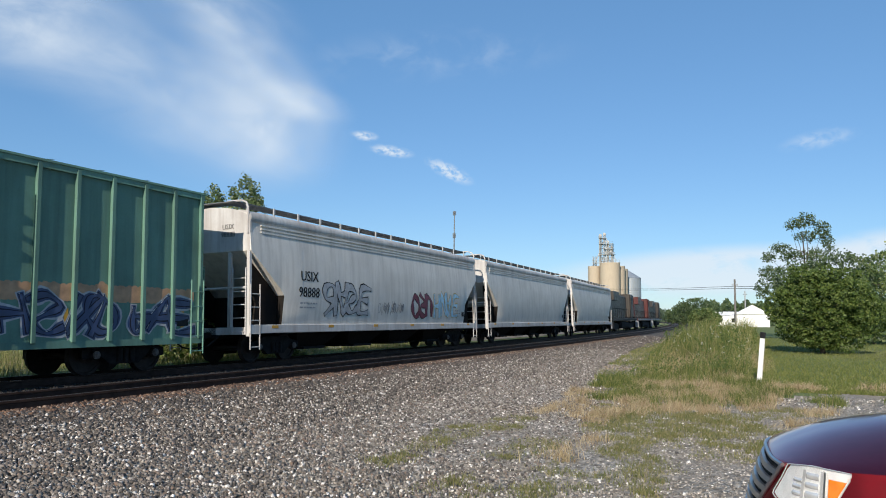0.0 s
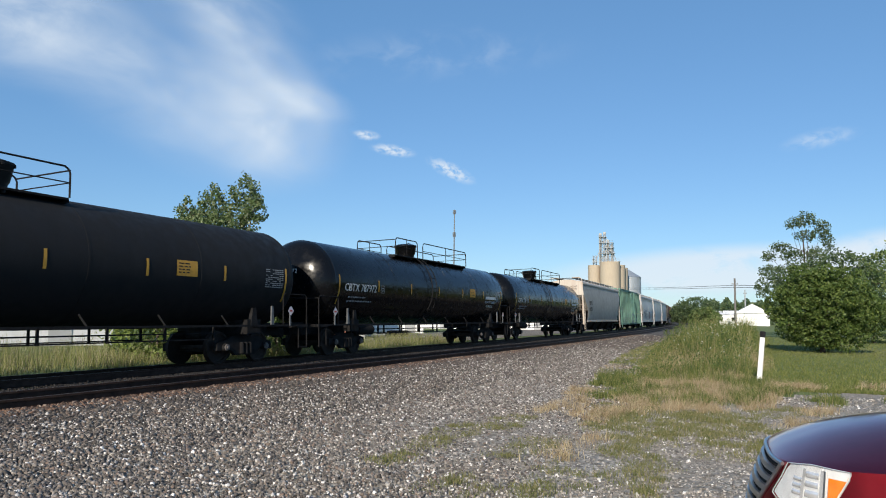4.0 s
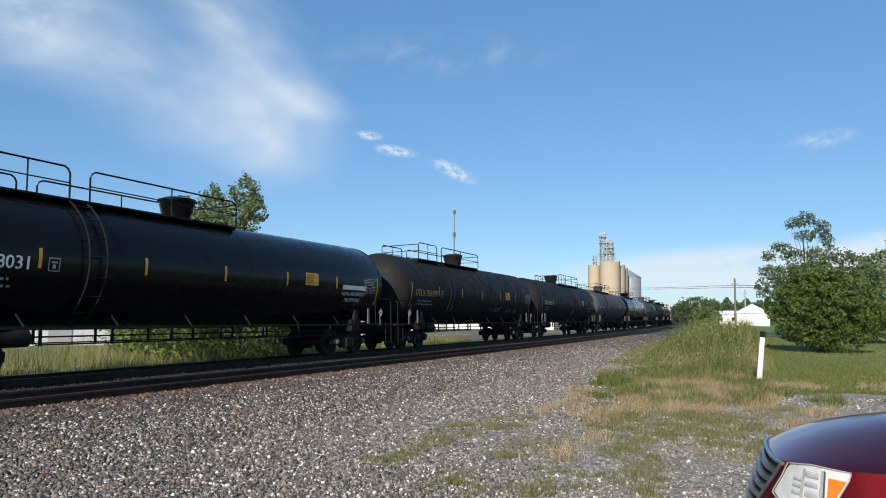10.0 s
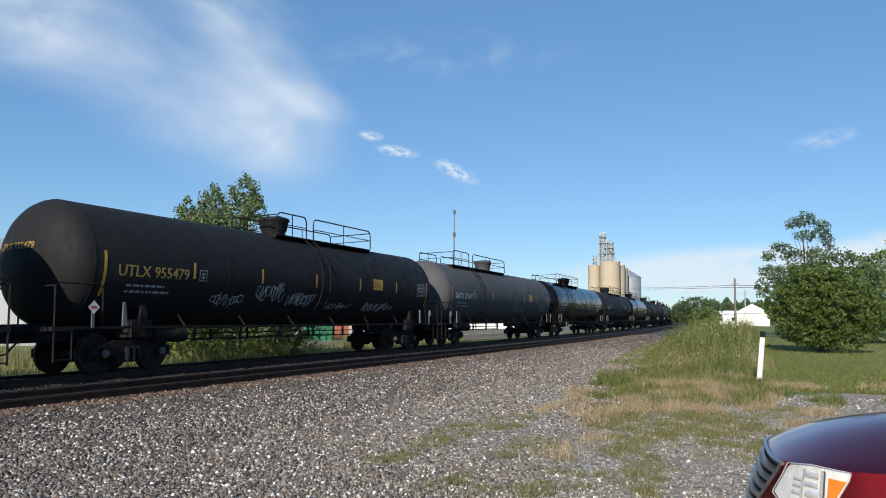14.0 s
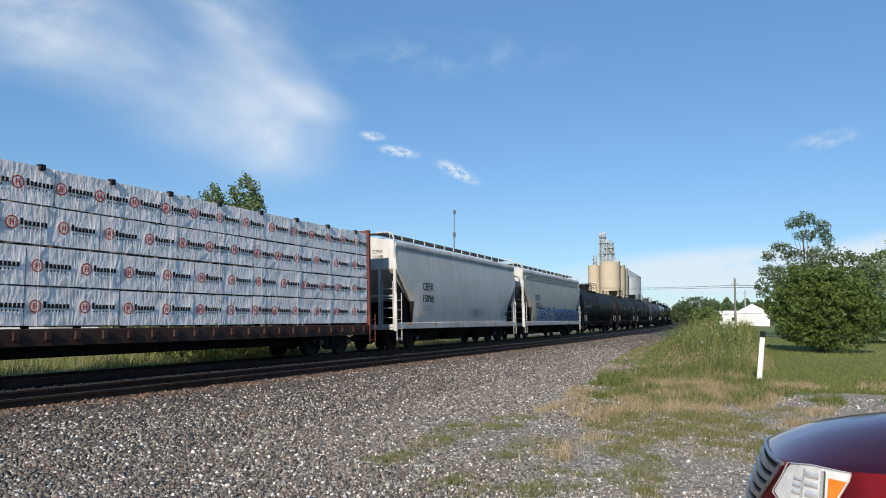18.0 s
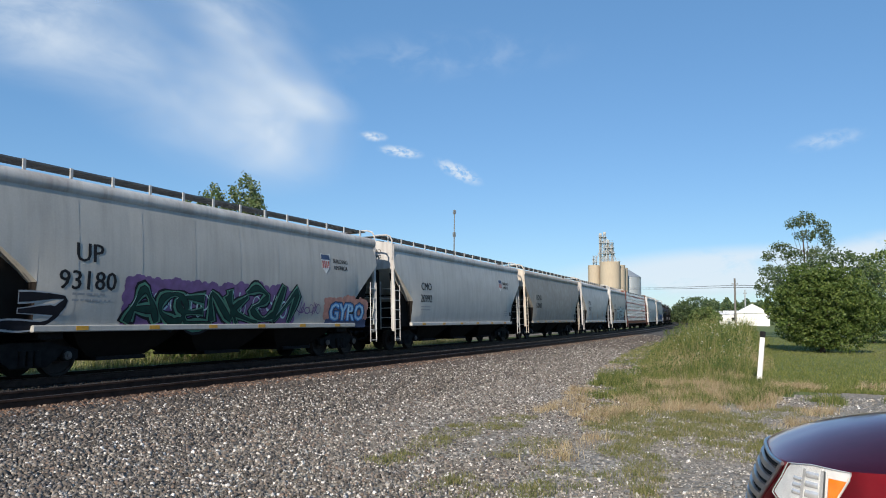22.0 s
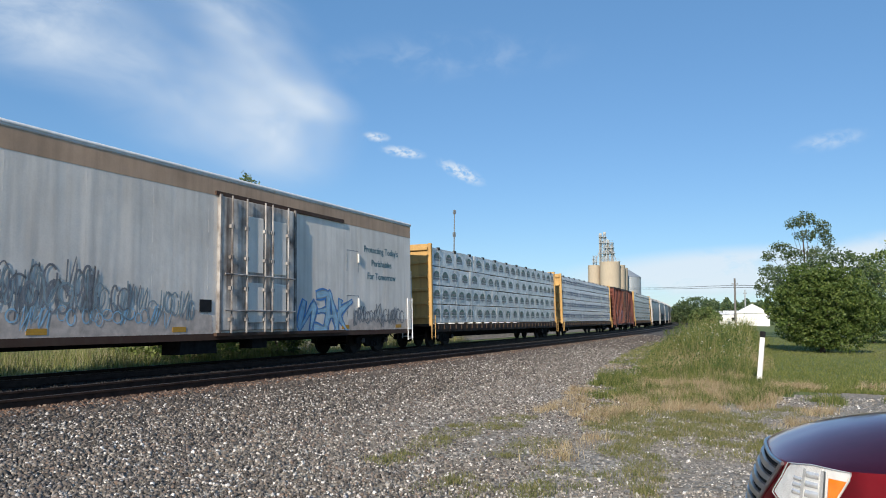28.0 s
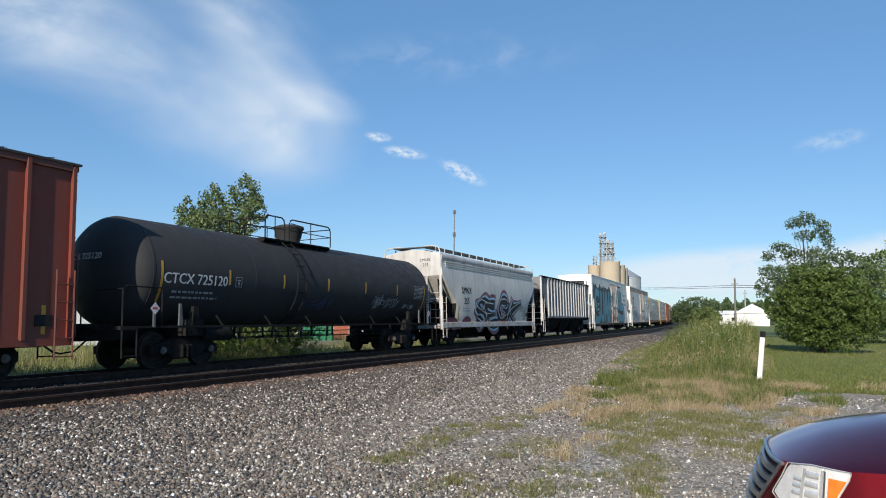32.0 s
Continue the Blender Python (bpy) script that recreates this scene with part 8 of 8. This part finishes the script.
# behind the railway
tx2, ty2 = toward(392, 44)
tree("poplar", tx2, ty2, "leafy tree with two tops standing behind the railway", 6.0, 0.2, [(0.2, -1.4, 8.3, 1.1, 0.95, 1.4), (0.2, 1.0, 7.9, 1.1, 1.1, 1.35), (0.3, 3.2, 7.9, 0.8, 0.55, 0.8), (0, 2.4, 7.0, 1.1, 0.9, 1.0), (0, 0.2, 6.6, 1.5, 2.3, 1.2), (-0.3, -2.6, 7.6, 0.9, 0.6, 0.9), (0, 0, 4.4, 2.2, 3.2, 2.0)], 0.15, 34000, LEAF_POPLAR, 7, 10, shell=0.3)
for i, (u, d, hh, w2) in enumerate(((285, 27, 1.3, 2.2), (350, 28, 1.5, 2.4), (430, 29.5, 1.7, 2.2), (495, 31, 1.6, 2.0))):
    tx2, ty2 = toward(u, d)
    tree("trackside_bush", tx2, ty2, "bright leafy bush behind the railway", 1.0, 0.06, [(0, 0, hh, 1.4, w2, hh), (0.3, w2 * 0.5, hh * 0.8, 1.2, w2 * 0.6, hh * 0.8)], 0.13, 5200, LEAF_HEDGE, 20 + i, 4, "trackside bushes", 0.6)
tx2, ty2 = toward(522, 31)
tree("dark_bush", tx2, ty2, "dark narrow bush behind the railway", 1.6, 0.08, [(0, 0, 1.3, 0.7, 0.7, 1.3)], 0.1, 2600, LEAF_DARK, 28, 3)
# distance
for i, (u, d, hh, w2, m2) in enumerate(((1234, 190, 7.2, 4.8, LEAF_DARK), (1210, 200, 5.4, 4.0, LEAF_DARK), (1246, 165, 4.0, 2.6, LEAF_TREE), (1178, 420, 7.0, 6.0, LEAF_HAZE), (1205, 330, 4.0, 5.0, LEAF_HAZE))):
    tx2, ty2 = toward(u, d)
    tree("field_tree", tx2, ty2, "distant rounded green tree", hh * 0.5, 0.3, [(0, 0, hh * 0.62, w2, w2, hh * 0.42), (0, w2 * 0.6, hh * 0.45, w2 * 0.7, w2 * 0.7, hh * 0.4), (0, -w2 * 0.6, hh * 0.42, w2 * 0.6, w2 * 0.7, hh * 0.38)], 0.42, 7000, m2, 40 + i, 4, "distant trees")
n = 26000
aa = rng.uniform(-48, 95, n)
dd = rng.uniform(620, 800, n)
hh = 9 + 4 * np.array([noise.noise((a * 0.9, 0, 2)) for a in aa]) + 3 * np.array([noise.noise((a * 4.0, 0, 5)) for a in aa])
p = np.stack([dd * np.cos(np.radians(aa)), dd * np.sin(np.radians(aa)), hh * rng.random(n) ** 0.7], 1)
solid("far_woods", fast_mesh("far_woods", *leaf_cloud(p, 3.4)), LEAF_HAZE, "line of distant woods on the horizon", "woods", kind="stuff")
n = 9000
aa = rng.uniform(-9, 6.0, n)
dd = rng.uniform(250, 290, n)
hh = 7.6 + 2.6 * np.array([noise.noise((a * 2.2, 0, 12)) for a in aa])
p = np.stack([dd * np.cos(np.radians(aa)), dd * np.sin(np.radians(aa)), hh * rng.random(n) ** 0.6], 1)
solid("farm_trees", fast_mesh("farm_trees", *leaf_cloud(p, 1.1)), LEAF_DARK, "row of dark trees behind the farm", "trees", kind="stuff")

# ---- small things ----
post = thing("marker_post", "leaning white marker post with a black cap", "marker post", at=pose(20.98, 0.83, 0, 0, 0, -25) @ pose(0, 0, 0, 6.0, 0, 0))
part("stake", Geo().bevel_box(-0.03, 0.03, -0.062, 0.062, -0.05, 1.24, 0.012), paint("white post paint", (0.86, 0.86, 0.84), 0.5, amount=0.15), post)
part("cap", Geo().bevel_box(-0.035, 0.035, -0.067, 0.067, 1.24, 1.40, 0.014), BLACK_LETTER, post)

# bare dirt of the yard along the line, and the siding on it
dirt = Geo()
_ds = np.arange(38.0, 190.0, 4.0)
dv = []
for s in _ds:
    for l in (2.9, 6.0, 9.0, 12.0 + 0.05 * (s - 38)):
        x, y, _ = line(s, l + 0.5 * noise.noise((s * 0.2, l, 3)))
        dv.append((float(x), float(y), 0.022))
dirt.add(dv, [(4 * i + k, 4 * i + 4 + k, 4 * i + 5 + k, 4 * i + 1 + k) for i in range(len(_ds) - 1) for k in range(3)])
dirt.f = [tuple(reversed(q)) for q in dirt.f]
solid("yard_ground", dirt, DIRT, "bare brown dirt yard behind the railway", "ground", kind="structure")
siding = thing("siding", "disused rusty siding on the yard", "railway track", kind="structure")
for l in (5.3, 6.8):
    part("rail", rail_loft(l, 30, 240), RAIL, siding)
pad = Geo().add([(24.9, 20.4, 0.02), (46, 21.5, 0.02), (62, 36, 0.02), (40, 36, 0.02)], [(0, 1, 2, 3)])
pad.box(30, 60, 22.0, 22.3, -0.1, 0.28)
solid("concrete_pad", pad, CONCRETE, "pale concrete yard behind the railway", "yard", kind="structure")
skip = thing("waste_skip", "green steel waste skip on the yard", "skip", at=pose(*toward(566, 40), 0, 0, 0, 36))
GREEN_STEEL = paint("green steel", (0.02, 0.16, 0.09), 0.5)
part("body", Geo().prism([(-1.0, 0.15), (1.0, 0.15), (1.2, 1.6), (-1.2, 1.6)], -0.8, 0.8), GREEN_STEEL, skip)
for y in np.linspace(-0.7, 0.7, 5):
    part("rib", Geo().box(-1.16, -1.02, y - 0.05, y + 0.05, 0.2, 1.55), GREEN_STEEL, skip)
part("rim", Geo().bevel_box(-1.28, 1.28, -0.88, 0.88, 1.55, 1.68, 0.03), GREEN_STEEL, skip)
# ties stacked by the line
stack = thing("tie_stack", "stack of old dark railway ties", "tie stack", at=pose(*toward(705, 52), 0, 0, 0, 20))
for k in range(12):
    part("old_tie", Geo().bevel_box(-1.3, 1.3, -0.12, 0.12, 0, 0.18, 0.015, pose(random.uniform(-0.2, 0.2), (k % 4) * 0.3 - 0.45, 0.19 * (k // 4), 0, 0, random.uniform(-4, 4))), TIE, stack)


# ---- red minivan ----
def minivan(at):
    car = thing("minivan", "dark red minivan with a chrome grille", "car", at=at)
    m, t, bs = nodes_of("dark red car paint")
    c = ramp(t, noise_node(t, 9.0, 3), [(0.3, (0.40, 0.016, 0.034)), (0.7, (0.46, 0.020, 0.040))])
    t.links.new(c, bs.inputs["Base Color"])
    bs.inputs["Roughness"].default_value, bs.inputs["Metallic"].default_value = 0.28, 1.0
    bs.inputs["Coat Weight"].default_value, bs.inputs["Coat Roughness"].default_value = 0.7, 0.03
    chrome = plain("car chrome", (0.50, 0.50, 0.51), 0.34, 1.0, 0.05)
    rubber = plain("tyre rubber", (0.02, 0.02, 0.02), 0.8)
    glass = plain("car glass", (0.015, 0.018, 0.02), 0.05)

    def plan(y):
        """How far the nose falls back at y from the middle."""
        return -0.55 * (1 - math.sqrt(max(0.0, 1 - (min(abs(y), 0.975) / 0.975) ** 3)))

    def lean(z):
        return float(np.interp(z, [0.22, 0.30, 0.45, 0.58, 0.70, 0.80, 0.86], [0.03, 0.13, 0.145, 0.115, 0.065, 0.02, 0.0]))

    def skin(y, z, o=0.0):
        """A point on the nose, o proud of it."""
        k = 1 - (min(abs(y), 0.975) / 0.975) ** 2
        return (plan(y) + lean(z) * k + o * (0.3 + 0.7 * k), y + math.copysign(o * (1 - k), y), z)

    # the front end: rows from the sill up to the shoulder, then over the bonnet to its middle
    half = [0.0, 0.15, 0.3, 0.42, 0.52, 0.62, 0.7, 0.77, 0.83, 0.88, 0.92, 0.95, 0.968, 0.975]
    out = [(y, None) for y in half] + [(0.978, -0.66), (0.982, -0.82), (0.985, -1.0), (0.985, -1.25)]
    cols = [(-y, x) for y, x in reversed(out[1:])] + out
    rows = []
    for z in (0.22, 0.26, 0.30, 0.38, 0.45, 0.52, 0.58, 0.64, 0.70, 0.76, 0.81, 0.84):
        rows.append([skin(y, z) if x is None else (x, y * (0.97 if z < 0.27 else 1.0), z) for y, x in cols])
    for h in (0.0, 0.05, 0.12, 0.22, 0.35, 0.5, 0.66, 0.83, 1.0):
        ring = []
        for y, x in cols:
            xe = plan(y) if x is None else x
            ze = float(np.interp(-xe, [0, 0.1, 0.4, 0.8, 1.25], [0.852, 0.868, 0.893, 0.905, 0.92]))
            xc = xe - 0.16 * math.sin(math.pi * min(1.0, -xe / 1.25))
            zc = float(np.interp(-xc, [0, 0.074, 0.15, 0.34, 0.52, 0.76, 1.25], [0.856, 0.906, 0.944, 1.026, 1.078, 1.133, 1.20]))
            ring.append((xe + (xc - xe) * h, y * (1 - h), ze + (zc - ze) * math.sin(math.pi / 2 * h) ** 0.85))
        rows.append(ring)
    body = part("body", Geo().loft(rows, False), m, car, smooth=40)
    body.data.flip_normals()
    stn = [(-1.25, 0.985, 0.24, 0.92, 1.20), (-2.1, 0.985, 0.24, 1.0, 1.68), (-2.6, 0.985, 0.24, 1.0, 1.74), (-4.4, 0.985, 0.26, 1.0, 1.72), (-4.95, 0.95, 0.3, 0.98, 1.5), (-5.12, 0.85, 0.4, 0.9, 1.1)]
    rings = []
    for x, w, b, sh, top in stn:
        hf = [(w * 0.9, b), (w * 0.985, b + 0.12), (w, (b + sh) / 2), (w * 0.985, sh - 0.06), (w * 0.955, sh), (w * 0.90, sh + (top - sh) * 0.38), (w * 0.82, sh + (top - sh) * 0.72), (w * 0.6, top - 0.03), (0.0, top)]
        rings.append([(x, -y, z) for y, z in hf] + [(x, y, z) for y, z in reversed(hf[:-1])])
    part("cabin", Geo().loft(rings), m, car, smooth=55)

    def band(ys, z0, z1, o, thick):
        """A strip across the nose."""
        rs = [[skin(y, z0, o), skin(y, z0, o + thick), skin(y, z1, o + thick), skin(y, z1, o)] for y in ys]
        return Geo().loft(rs)

    back = Geo().loft([[skin(f * (0.30 + 0.26 * (z - 0.42) / 0.42), z, 0.004) for f in np.linspace(-1, 1, 13)] for z in np.linspace(0.42, 0.84, 8)], False)
    gr = part("grille", back, rubber, car, "black grille with chrome bars")
    gr.data.flip_normals()
    for k in range(6):
        z = 0.435 + 0.066 * k
        w = 0.30 + 0.26 * (z - 0.42) / 0.42
        part("grille_bar", band(np.linspace(-w, w, 11), z, z + 0.034, 0.006, 0.022), chrome, gr, smooth=30)
    part("grille_top", Geo().tube([skin(y, 0.838 + 0.012 * (1 - abs(y)), 0.012) for y in np.linspace(-0.57, 0.57, 13)], 0.014, 8), chrome, gr, smooth=50)
    for s in (-1, 1):
        part("grille_edge", Geo().tube([skin(s * (0.30 + 0.26 * (z - 0.42) / 0.42), z, 0.014) for z in np.linspace(0.42, 0.84, 7)], 0.016, 8), chrome, gr, smooth=50)
    lens, tl, lb = nodes_of("lamp lens")
    clear = tl.nodes.new("ShaderNodeBsdfTransparent")
    shine = tl.nodes.new("ShaderNodeBsdfGlossy")
    shine.inputs["Roughness"].default_value = 0.05
    both = tl.nodes.new("ShaderNodeMixShader")
    both.inputs[0].default_value = 0.07
    tl.links.new(clear.outputs[0], both.inputs[1])
    tl.links.new(shine.outputs[0], both.inputs[2])
    tl.links.new(both.outputs[0], tl.nodes["Material Output"].inputs["Surface"])
    tl.nodes.remove(lb)
    bowl = plain("lamp bowl", (0.88, 0.88, 0.87), 0.3, 0.3, 0.12, 18)
    white_lamp = plain("lamp parts", (0.90, 0.90, 0.89), 0.15, 0.6, 0.1, 20)
    amber = plain("amber lens", (0.78, 0.20, 0.02), 0.12, 0, 0.2, 16)
    grey_lamp = plain("lamp divider", (0.60, 0.60, 0.60), 0.3, 0.4)
    Q = [0.0, 0.155, 0.326, 0.48, 0.674, 0.83, 1.0]
    QX, QY = [-0.055, -0.086, -0.14, -0.206, -0.275, -0.328, -0.394], [0.56, 0.643, 0.745, 0.826, 0.886, 0.919, 0.948]
    TOP = lambda q: float(np.interp(q, [0, 0.155, 0.48, 1.0], [0.67, 0.862, 0.893, 0.884]))
    BOT = lambda q: float(np.interp(q, [0, 0.3, 0.7, 0.83, 1.0], [0.655, 0.58, 0.58, 0.72, 0.865]))
    for s in (-1, 1):
        def at_q(q, z, o):
            x, y = float(np.interp(q, Q, QX)), float(np.interp(q, Q, QY))
            k = 1 - (y / 0.975) ** 2
            return (x + lean(z) * k + o * (0.25 + 0.75 * (1 - q)), s * (y + o * (0.35 + 0.65 * q)), z - (0.04 if s < 0 else 0.0))

        def shell(q0, q1, bot, top, o, nu=8, rise=0.0):
            gg, vs = Geo(), []
            for k in range(nu + 1):
                q = q0 + (q1 - q0) * k / nu
                zb, zt = bot(q), max(top(q), bot(q) + 0.004)
                vs += [at_q(q, zb + (zt - zb) * f2, o + rise * (1 - (2 * f2 - 1) ** 2)) for f2 in (0, 0.25, 0.5, 0.75, 1)]
            gg.add(vs, [tuple((5 * k + j, 5 * k + 5 + j, 5 * k + 6 + j, 5 * k + 1 + j)[::s]) for k in range(nu) for j in range(4)])
            return gg
        lamp = part("headlight", shell(0, 1, BOT, TOP, 0.006, 16), bowl, car, "clear headlight with an amber corner", smooth=60)
        part("lens", shell(0, 1, BOT, TOP, 0.026, 16, 0.008), lens, lamp, "clear curved lens", smooth=60).visible_shadow = False
        rim = [at_q(q, TOP(q) + 0.004, 0.016) for q in np.linspace(0, 1, 14)] + [at_q(q, BOT(q) - 0.004, 0.016) for q in np.linspace(0.98, 0, 12)]
        part("lamp_seal", Geo().tube(rim + rim[:1], 0.0035, 6), grey_lamp, lamp)
        part("turn_signal", shell(0.70, 0.97, lambda q: BOT(q) + 0.015, lambda q: TOP(q) - 0.055, 0.014, 8, 0.004), amber, lamp, "amber turn signal", smooth=60)
        for q0, q1, za, zb, mt in ((0.27, 0.37, 0.775, 0.80, white_lamp), (0.27, 0.37, 0.735, 0.762, white_lamp), (0.41, 0.57, 0.81, 0.85, white_lamp), (0.41, 0.57, 0.755, 0.79, white_lamp), (0.28, 0.38, 0.69, 0.72, white_lamp), (0.42, 0.58, 0.69, 0.735, white_lamp), (0.375, 0.405, 0.66, 0.86, grey_lamp), (0.595, 0.635, 0.64, 0.87, grey_lamp), (0.635, 0.66, 0.62, 0.87, chrome)):
            part("reflector", shell(q0, q1, lambda q: za, lambda q: zb, 0.012, 3, 0.006), mt, lamp, smooth=60)
        for wx in (-0.95, -4.0):
            part("tyre", Geo().lathe([(-0.11, 0.2), (-0.11, 0.31), (-0.08, 0.335), (0.08, 0.335), (0.11, 0.31), (0.11, 0.2)], 28, pose(wx, s * 0.89, 0.335, 0, 0, 90)), rubber, car, smooth=40)
            part("rim", Geo().lathe([(-0.10, 0.02), (-0.115, 0.06), (-0.10, 0.2), (0.1, 0.2)], 20, pose(wx, s * 0.90, 0.335, 0, 0, 90 * s)), chrome, car, smooth=40)
        part("side_window", Geo().prism([(-1.75, 1.05), (-4.4, 1.05), (-4.3, 1.55), (-2.35, 1.58)], s * 0.93, s * 0.965), glass, car)
        part("mirror", Geo().bevel_box(-1.75, -1.6, *sorted((s * 0.98, s * 1.18)), 1.02, 1.2, 0.03), m, car)
    part("windscreen", Geo().add([(-1.34, -0.78, 1.24), (-1.34, 0.78, 1.24), (-2.06, 0.66, 1.68), (-2.06, -0.66, 1.68)], [(0, 1, 2, 3)]), glass, car)
    return car


minivan(pose(5.66, 0.17, 0, 0, 0, 95) @ Matrix.Scale(0.95, 4))

# ---- clouds: thin self-glowing sheets far behind all else ----
def cloud_mat(name, scale, stretch, lo, hi, strength, soft=0.5, turn=0.0):
    m, t, bs = nodes_of(name)
    t.nodes.remove(bs)
    tc = t.nodes.new("ShaderNodeTexCoord")
    mp = t.nodes.new("ShaderNodeMapping")
    mp.inputs["Scale"].default_value = stretch
    mp.inputs["Rotation"].default_value = (0, 0, radians(turn))
    t.links.new(tc.outputs["Object"], mp.inputs["Vector"])
    n = t.nodes.new("ShaderNodeTexNoise")
    n.inputs["Scale"].default_value, n.inputs["Detail"].default_value, n.inputs["Roughness"].default_value, n.inputs["Distortion"].default_value = scale, 8, 0.56, 0.5
    t.links.new(mp.outputs[0], n.inputs["Vector"])
    ln = t.nodes.new("ShaderNodeVectorMath")
    ln.operation = "LENGTH"
    t.links.new(tc.outputs["Object"], ln.inputs[0])
    fall = t.nodes.new("ShaderNodeMapRange")
    fall.interpolation_type = "SMOOTHSTEP"
    fall.inputs["From Min"].default_value, fall.inputs["From Max"].default_value = 1.0, soft
    t.links.new(ln.outputs["Value"], fall.inputs["Value"])
    body = t.nodes.new("ShaderNodeMapRange")
    body.interpolation_type = "SMOOTHSTEP"
    body.inputs["From Min"].default_value, body.inputs["From Max"].default_value = lo, hi
    body.inputs["To Max"].default_value = strength
    t.links.new(n.outputs["Fac"], body.inputs["Value"])
    mr = t.nodes.new("ShaderNodeMath")
    mr.operation = "MULTIPLY"
    t.links.new(body.outputs["Result"], mr.inputs[0])
    t.links.new(fall.outputs["Result"], mr.inputs[1])
    # the clouds' sunlit white is emitted by the sheet itself
    em = t.nodes.new("ShaderNodeEmission")
    em.inputs["Color"].default_value, em.inputs["Strength"].default_value = (0.82, 0.91, 1.0, 1), 0.80
    tr = t.nodes.new("ShaderNodeBsdfTransparent")
    ms = t.nodes.new("ShaderNodeMixShader")
    t.links.new(mr.outputs[0], ms.inputs[0])
    t.links.new(tr.outputs[0], ms.inputs[1])
    t.links.new(em.outputs[0], ms.inputs[2])
    t.links.new(ms.outputs[0], t.nodes["Material Output"].inputs["Surface"])
    return m


CLOUDS = []
_F = 784 / math.tan(radians(63.37 / 2))


def cloud(u0, v0, wide, high, turn, mat, label, dist=3000.0):
    """A sheet centred on a view direction given on the picture plane, of that width and height there."""
    m = cam_pose()
    dist += 60.0 * len(CLOUDS)
    k = dist / _F
    c = m @ Vector(((u0 - 784) * k, (441 - v0) * k, -dist))
    g = Geo().add([(-1, -1, 0), (1, -1, 0), (1, 1, 0), (-1, 1, 0)], [(0, 1, 2, 3)])
    ob = solid("cloud", g, mat, label, "cloud", "clouds", "structure")
    base = Matrix.Translation(c) @ m.to_3x3().to_4x4() @ pose(0, 0, 0, 0, 0, -turn)
    ob.scale = (wide * k / 2, high * k / 2, 1)
    ob.matrix_basis = base @ Matrix.Diagonal((wide * k / 2, high * k / 2, 1, 1))
    CLOUDS.append((ob, base, m.to_3x3() @ Vector((24 * k, -4 * k, 0))))
    return ob


cloud(70, 35, 560, 290, 10, cloud_mat("bright high cloud", 1.2, (1.0, 1.3, 1), 0.12, 0.8, 0.85, 0.0, 15), "bright soft high cloud overhead")
cloud(310, 165, 720, 300, 26, cloud_mat("thin high veil", 1.4, (1.0, 1.1, 1), 0.10, 0.9, 0.62, 0.0, 0), "thin veil of high cloud")
cloud(440, 90, 420, 150, 38, cloud_mat("curved high cloud", 1.3, (1.0, 0.9, 1), 0.12, 0.85, 0.62, 0.0, 0), "curved wispy white high cloud")
cloud(380, 10, 420, 190, 26, cloud_mat("high cloud sheet", 1.4, (1.0, 1.2, 1), 0.12, 0.9, 0.55, 0.0, 10), "soft sheet of high cloud")
cloud(475, 225, 330, 260, 12, cloud_mat("drooping high cloud", 1.3, (1.0, 1.1, 1), 0.06, 0.8, 0.85, 0.0, 20), "soft drooping white high cloud")
cloud(430, 160, 380, 220, 15, cloud_mat("middle high cloud", 1.4, (1.0, 1.1, 1), 0.12, 0.9, 0.55, 0.0, 40), "soft middle part of high cloud")
cloud(530, 176, 230, 84, 16, cloud_mat("cloud tip", 1.2, (1.2, 1.0, 1), 0.10, 0.8, 0.8, 0.0), "soft pale tip of cloud")
cloud(645, 239, 60, 22, 6, cloud_mat("small puff", 1.2, (1.8, 1, 1), 0.30, 0.62, 0.8, 0.2), "small white cloud puff overhead")
cloud(692, 266, 96, 26, 9, cloud_mat("small streak", 1.8, (2.2, 1, 1), 0.32, 0.62, 0.8, 0.2), "small white cloud streak overhead")
cloud(795, 302, 110, 34, 26, cloud_mat("small slanting streak", 1.9, (2.2, 1, 1), 0.34, 0.62, 0.8, 0.2), "small white slanting cloud overhead")
cloud(1290, 478, 760, 108, -3, cloud_mat("low cloud bank", 1.2, (2.6, 0.8, 1), 0.22, 0.5, 0.80, 0.45), "pale cloud bank low over the fields")
cloud(1560, 455, 420, 120, -9, cloud_mat("low cloud bank edge", 1.1, (2.0, 0.8, 1), 0.24, 0.5, 0.85, 0.4), "pale cloud bank low over the fields")
cloud(1450, 245, 170, 44, -12, cloud_mat("faint wisp", 1.3, (2.2, 1, 1), 0.30, 0.7, 0.4, 0.1), "faint thin white cloud wisp")
cloud(760, 95, 620, 120, -3, cloud_mat("faint streaks", 1.4, (3.0, 0.8, 1), 0.40, 0.8, 0.2, 0.1), "faint streaks of high cloud")


# ---- what moves ----
def motions():
    for car, mid, half in CARS:
        walk(car, [(t, rail_pose(mid + SPEED * (t - T0))) for t in np.arange(0.0, 32.01, 1.0)])
    turn = SPEED / FPS / WHEEL_R
    for k in (-1, 1):
        first = WHEELSETS[k][0]
        walk(first, [(i / FPS, pose(k * 0.889, 0, WHEEL_R, 0, math.degrees(turn * i), 0)) for i in range(0, 961)])
        for w in WHEELSETS[k][1:]:
            w.rotation_mode = "QUATERNION"
            keys = w.animation_data_create()
            keys.action = first.animation_data.action
            keys.action_slot = first.animation_data.action_slot
    for ob, base, drift in CLOUDS:
        walk(ob, [(0.0, base), (32.0, Matrix.Translation(drift) @ base)])


motions()
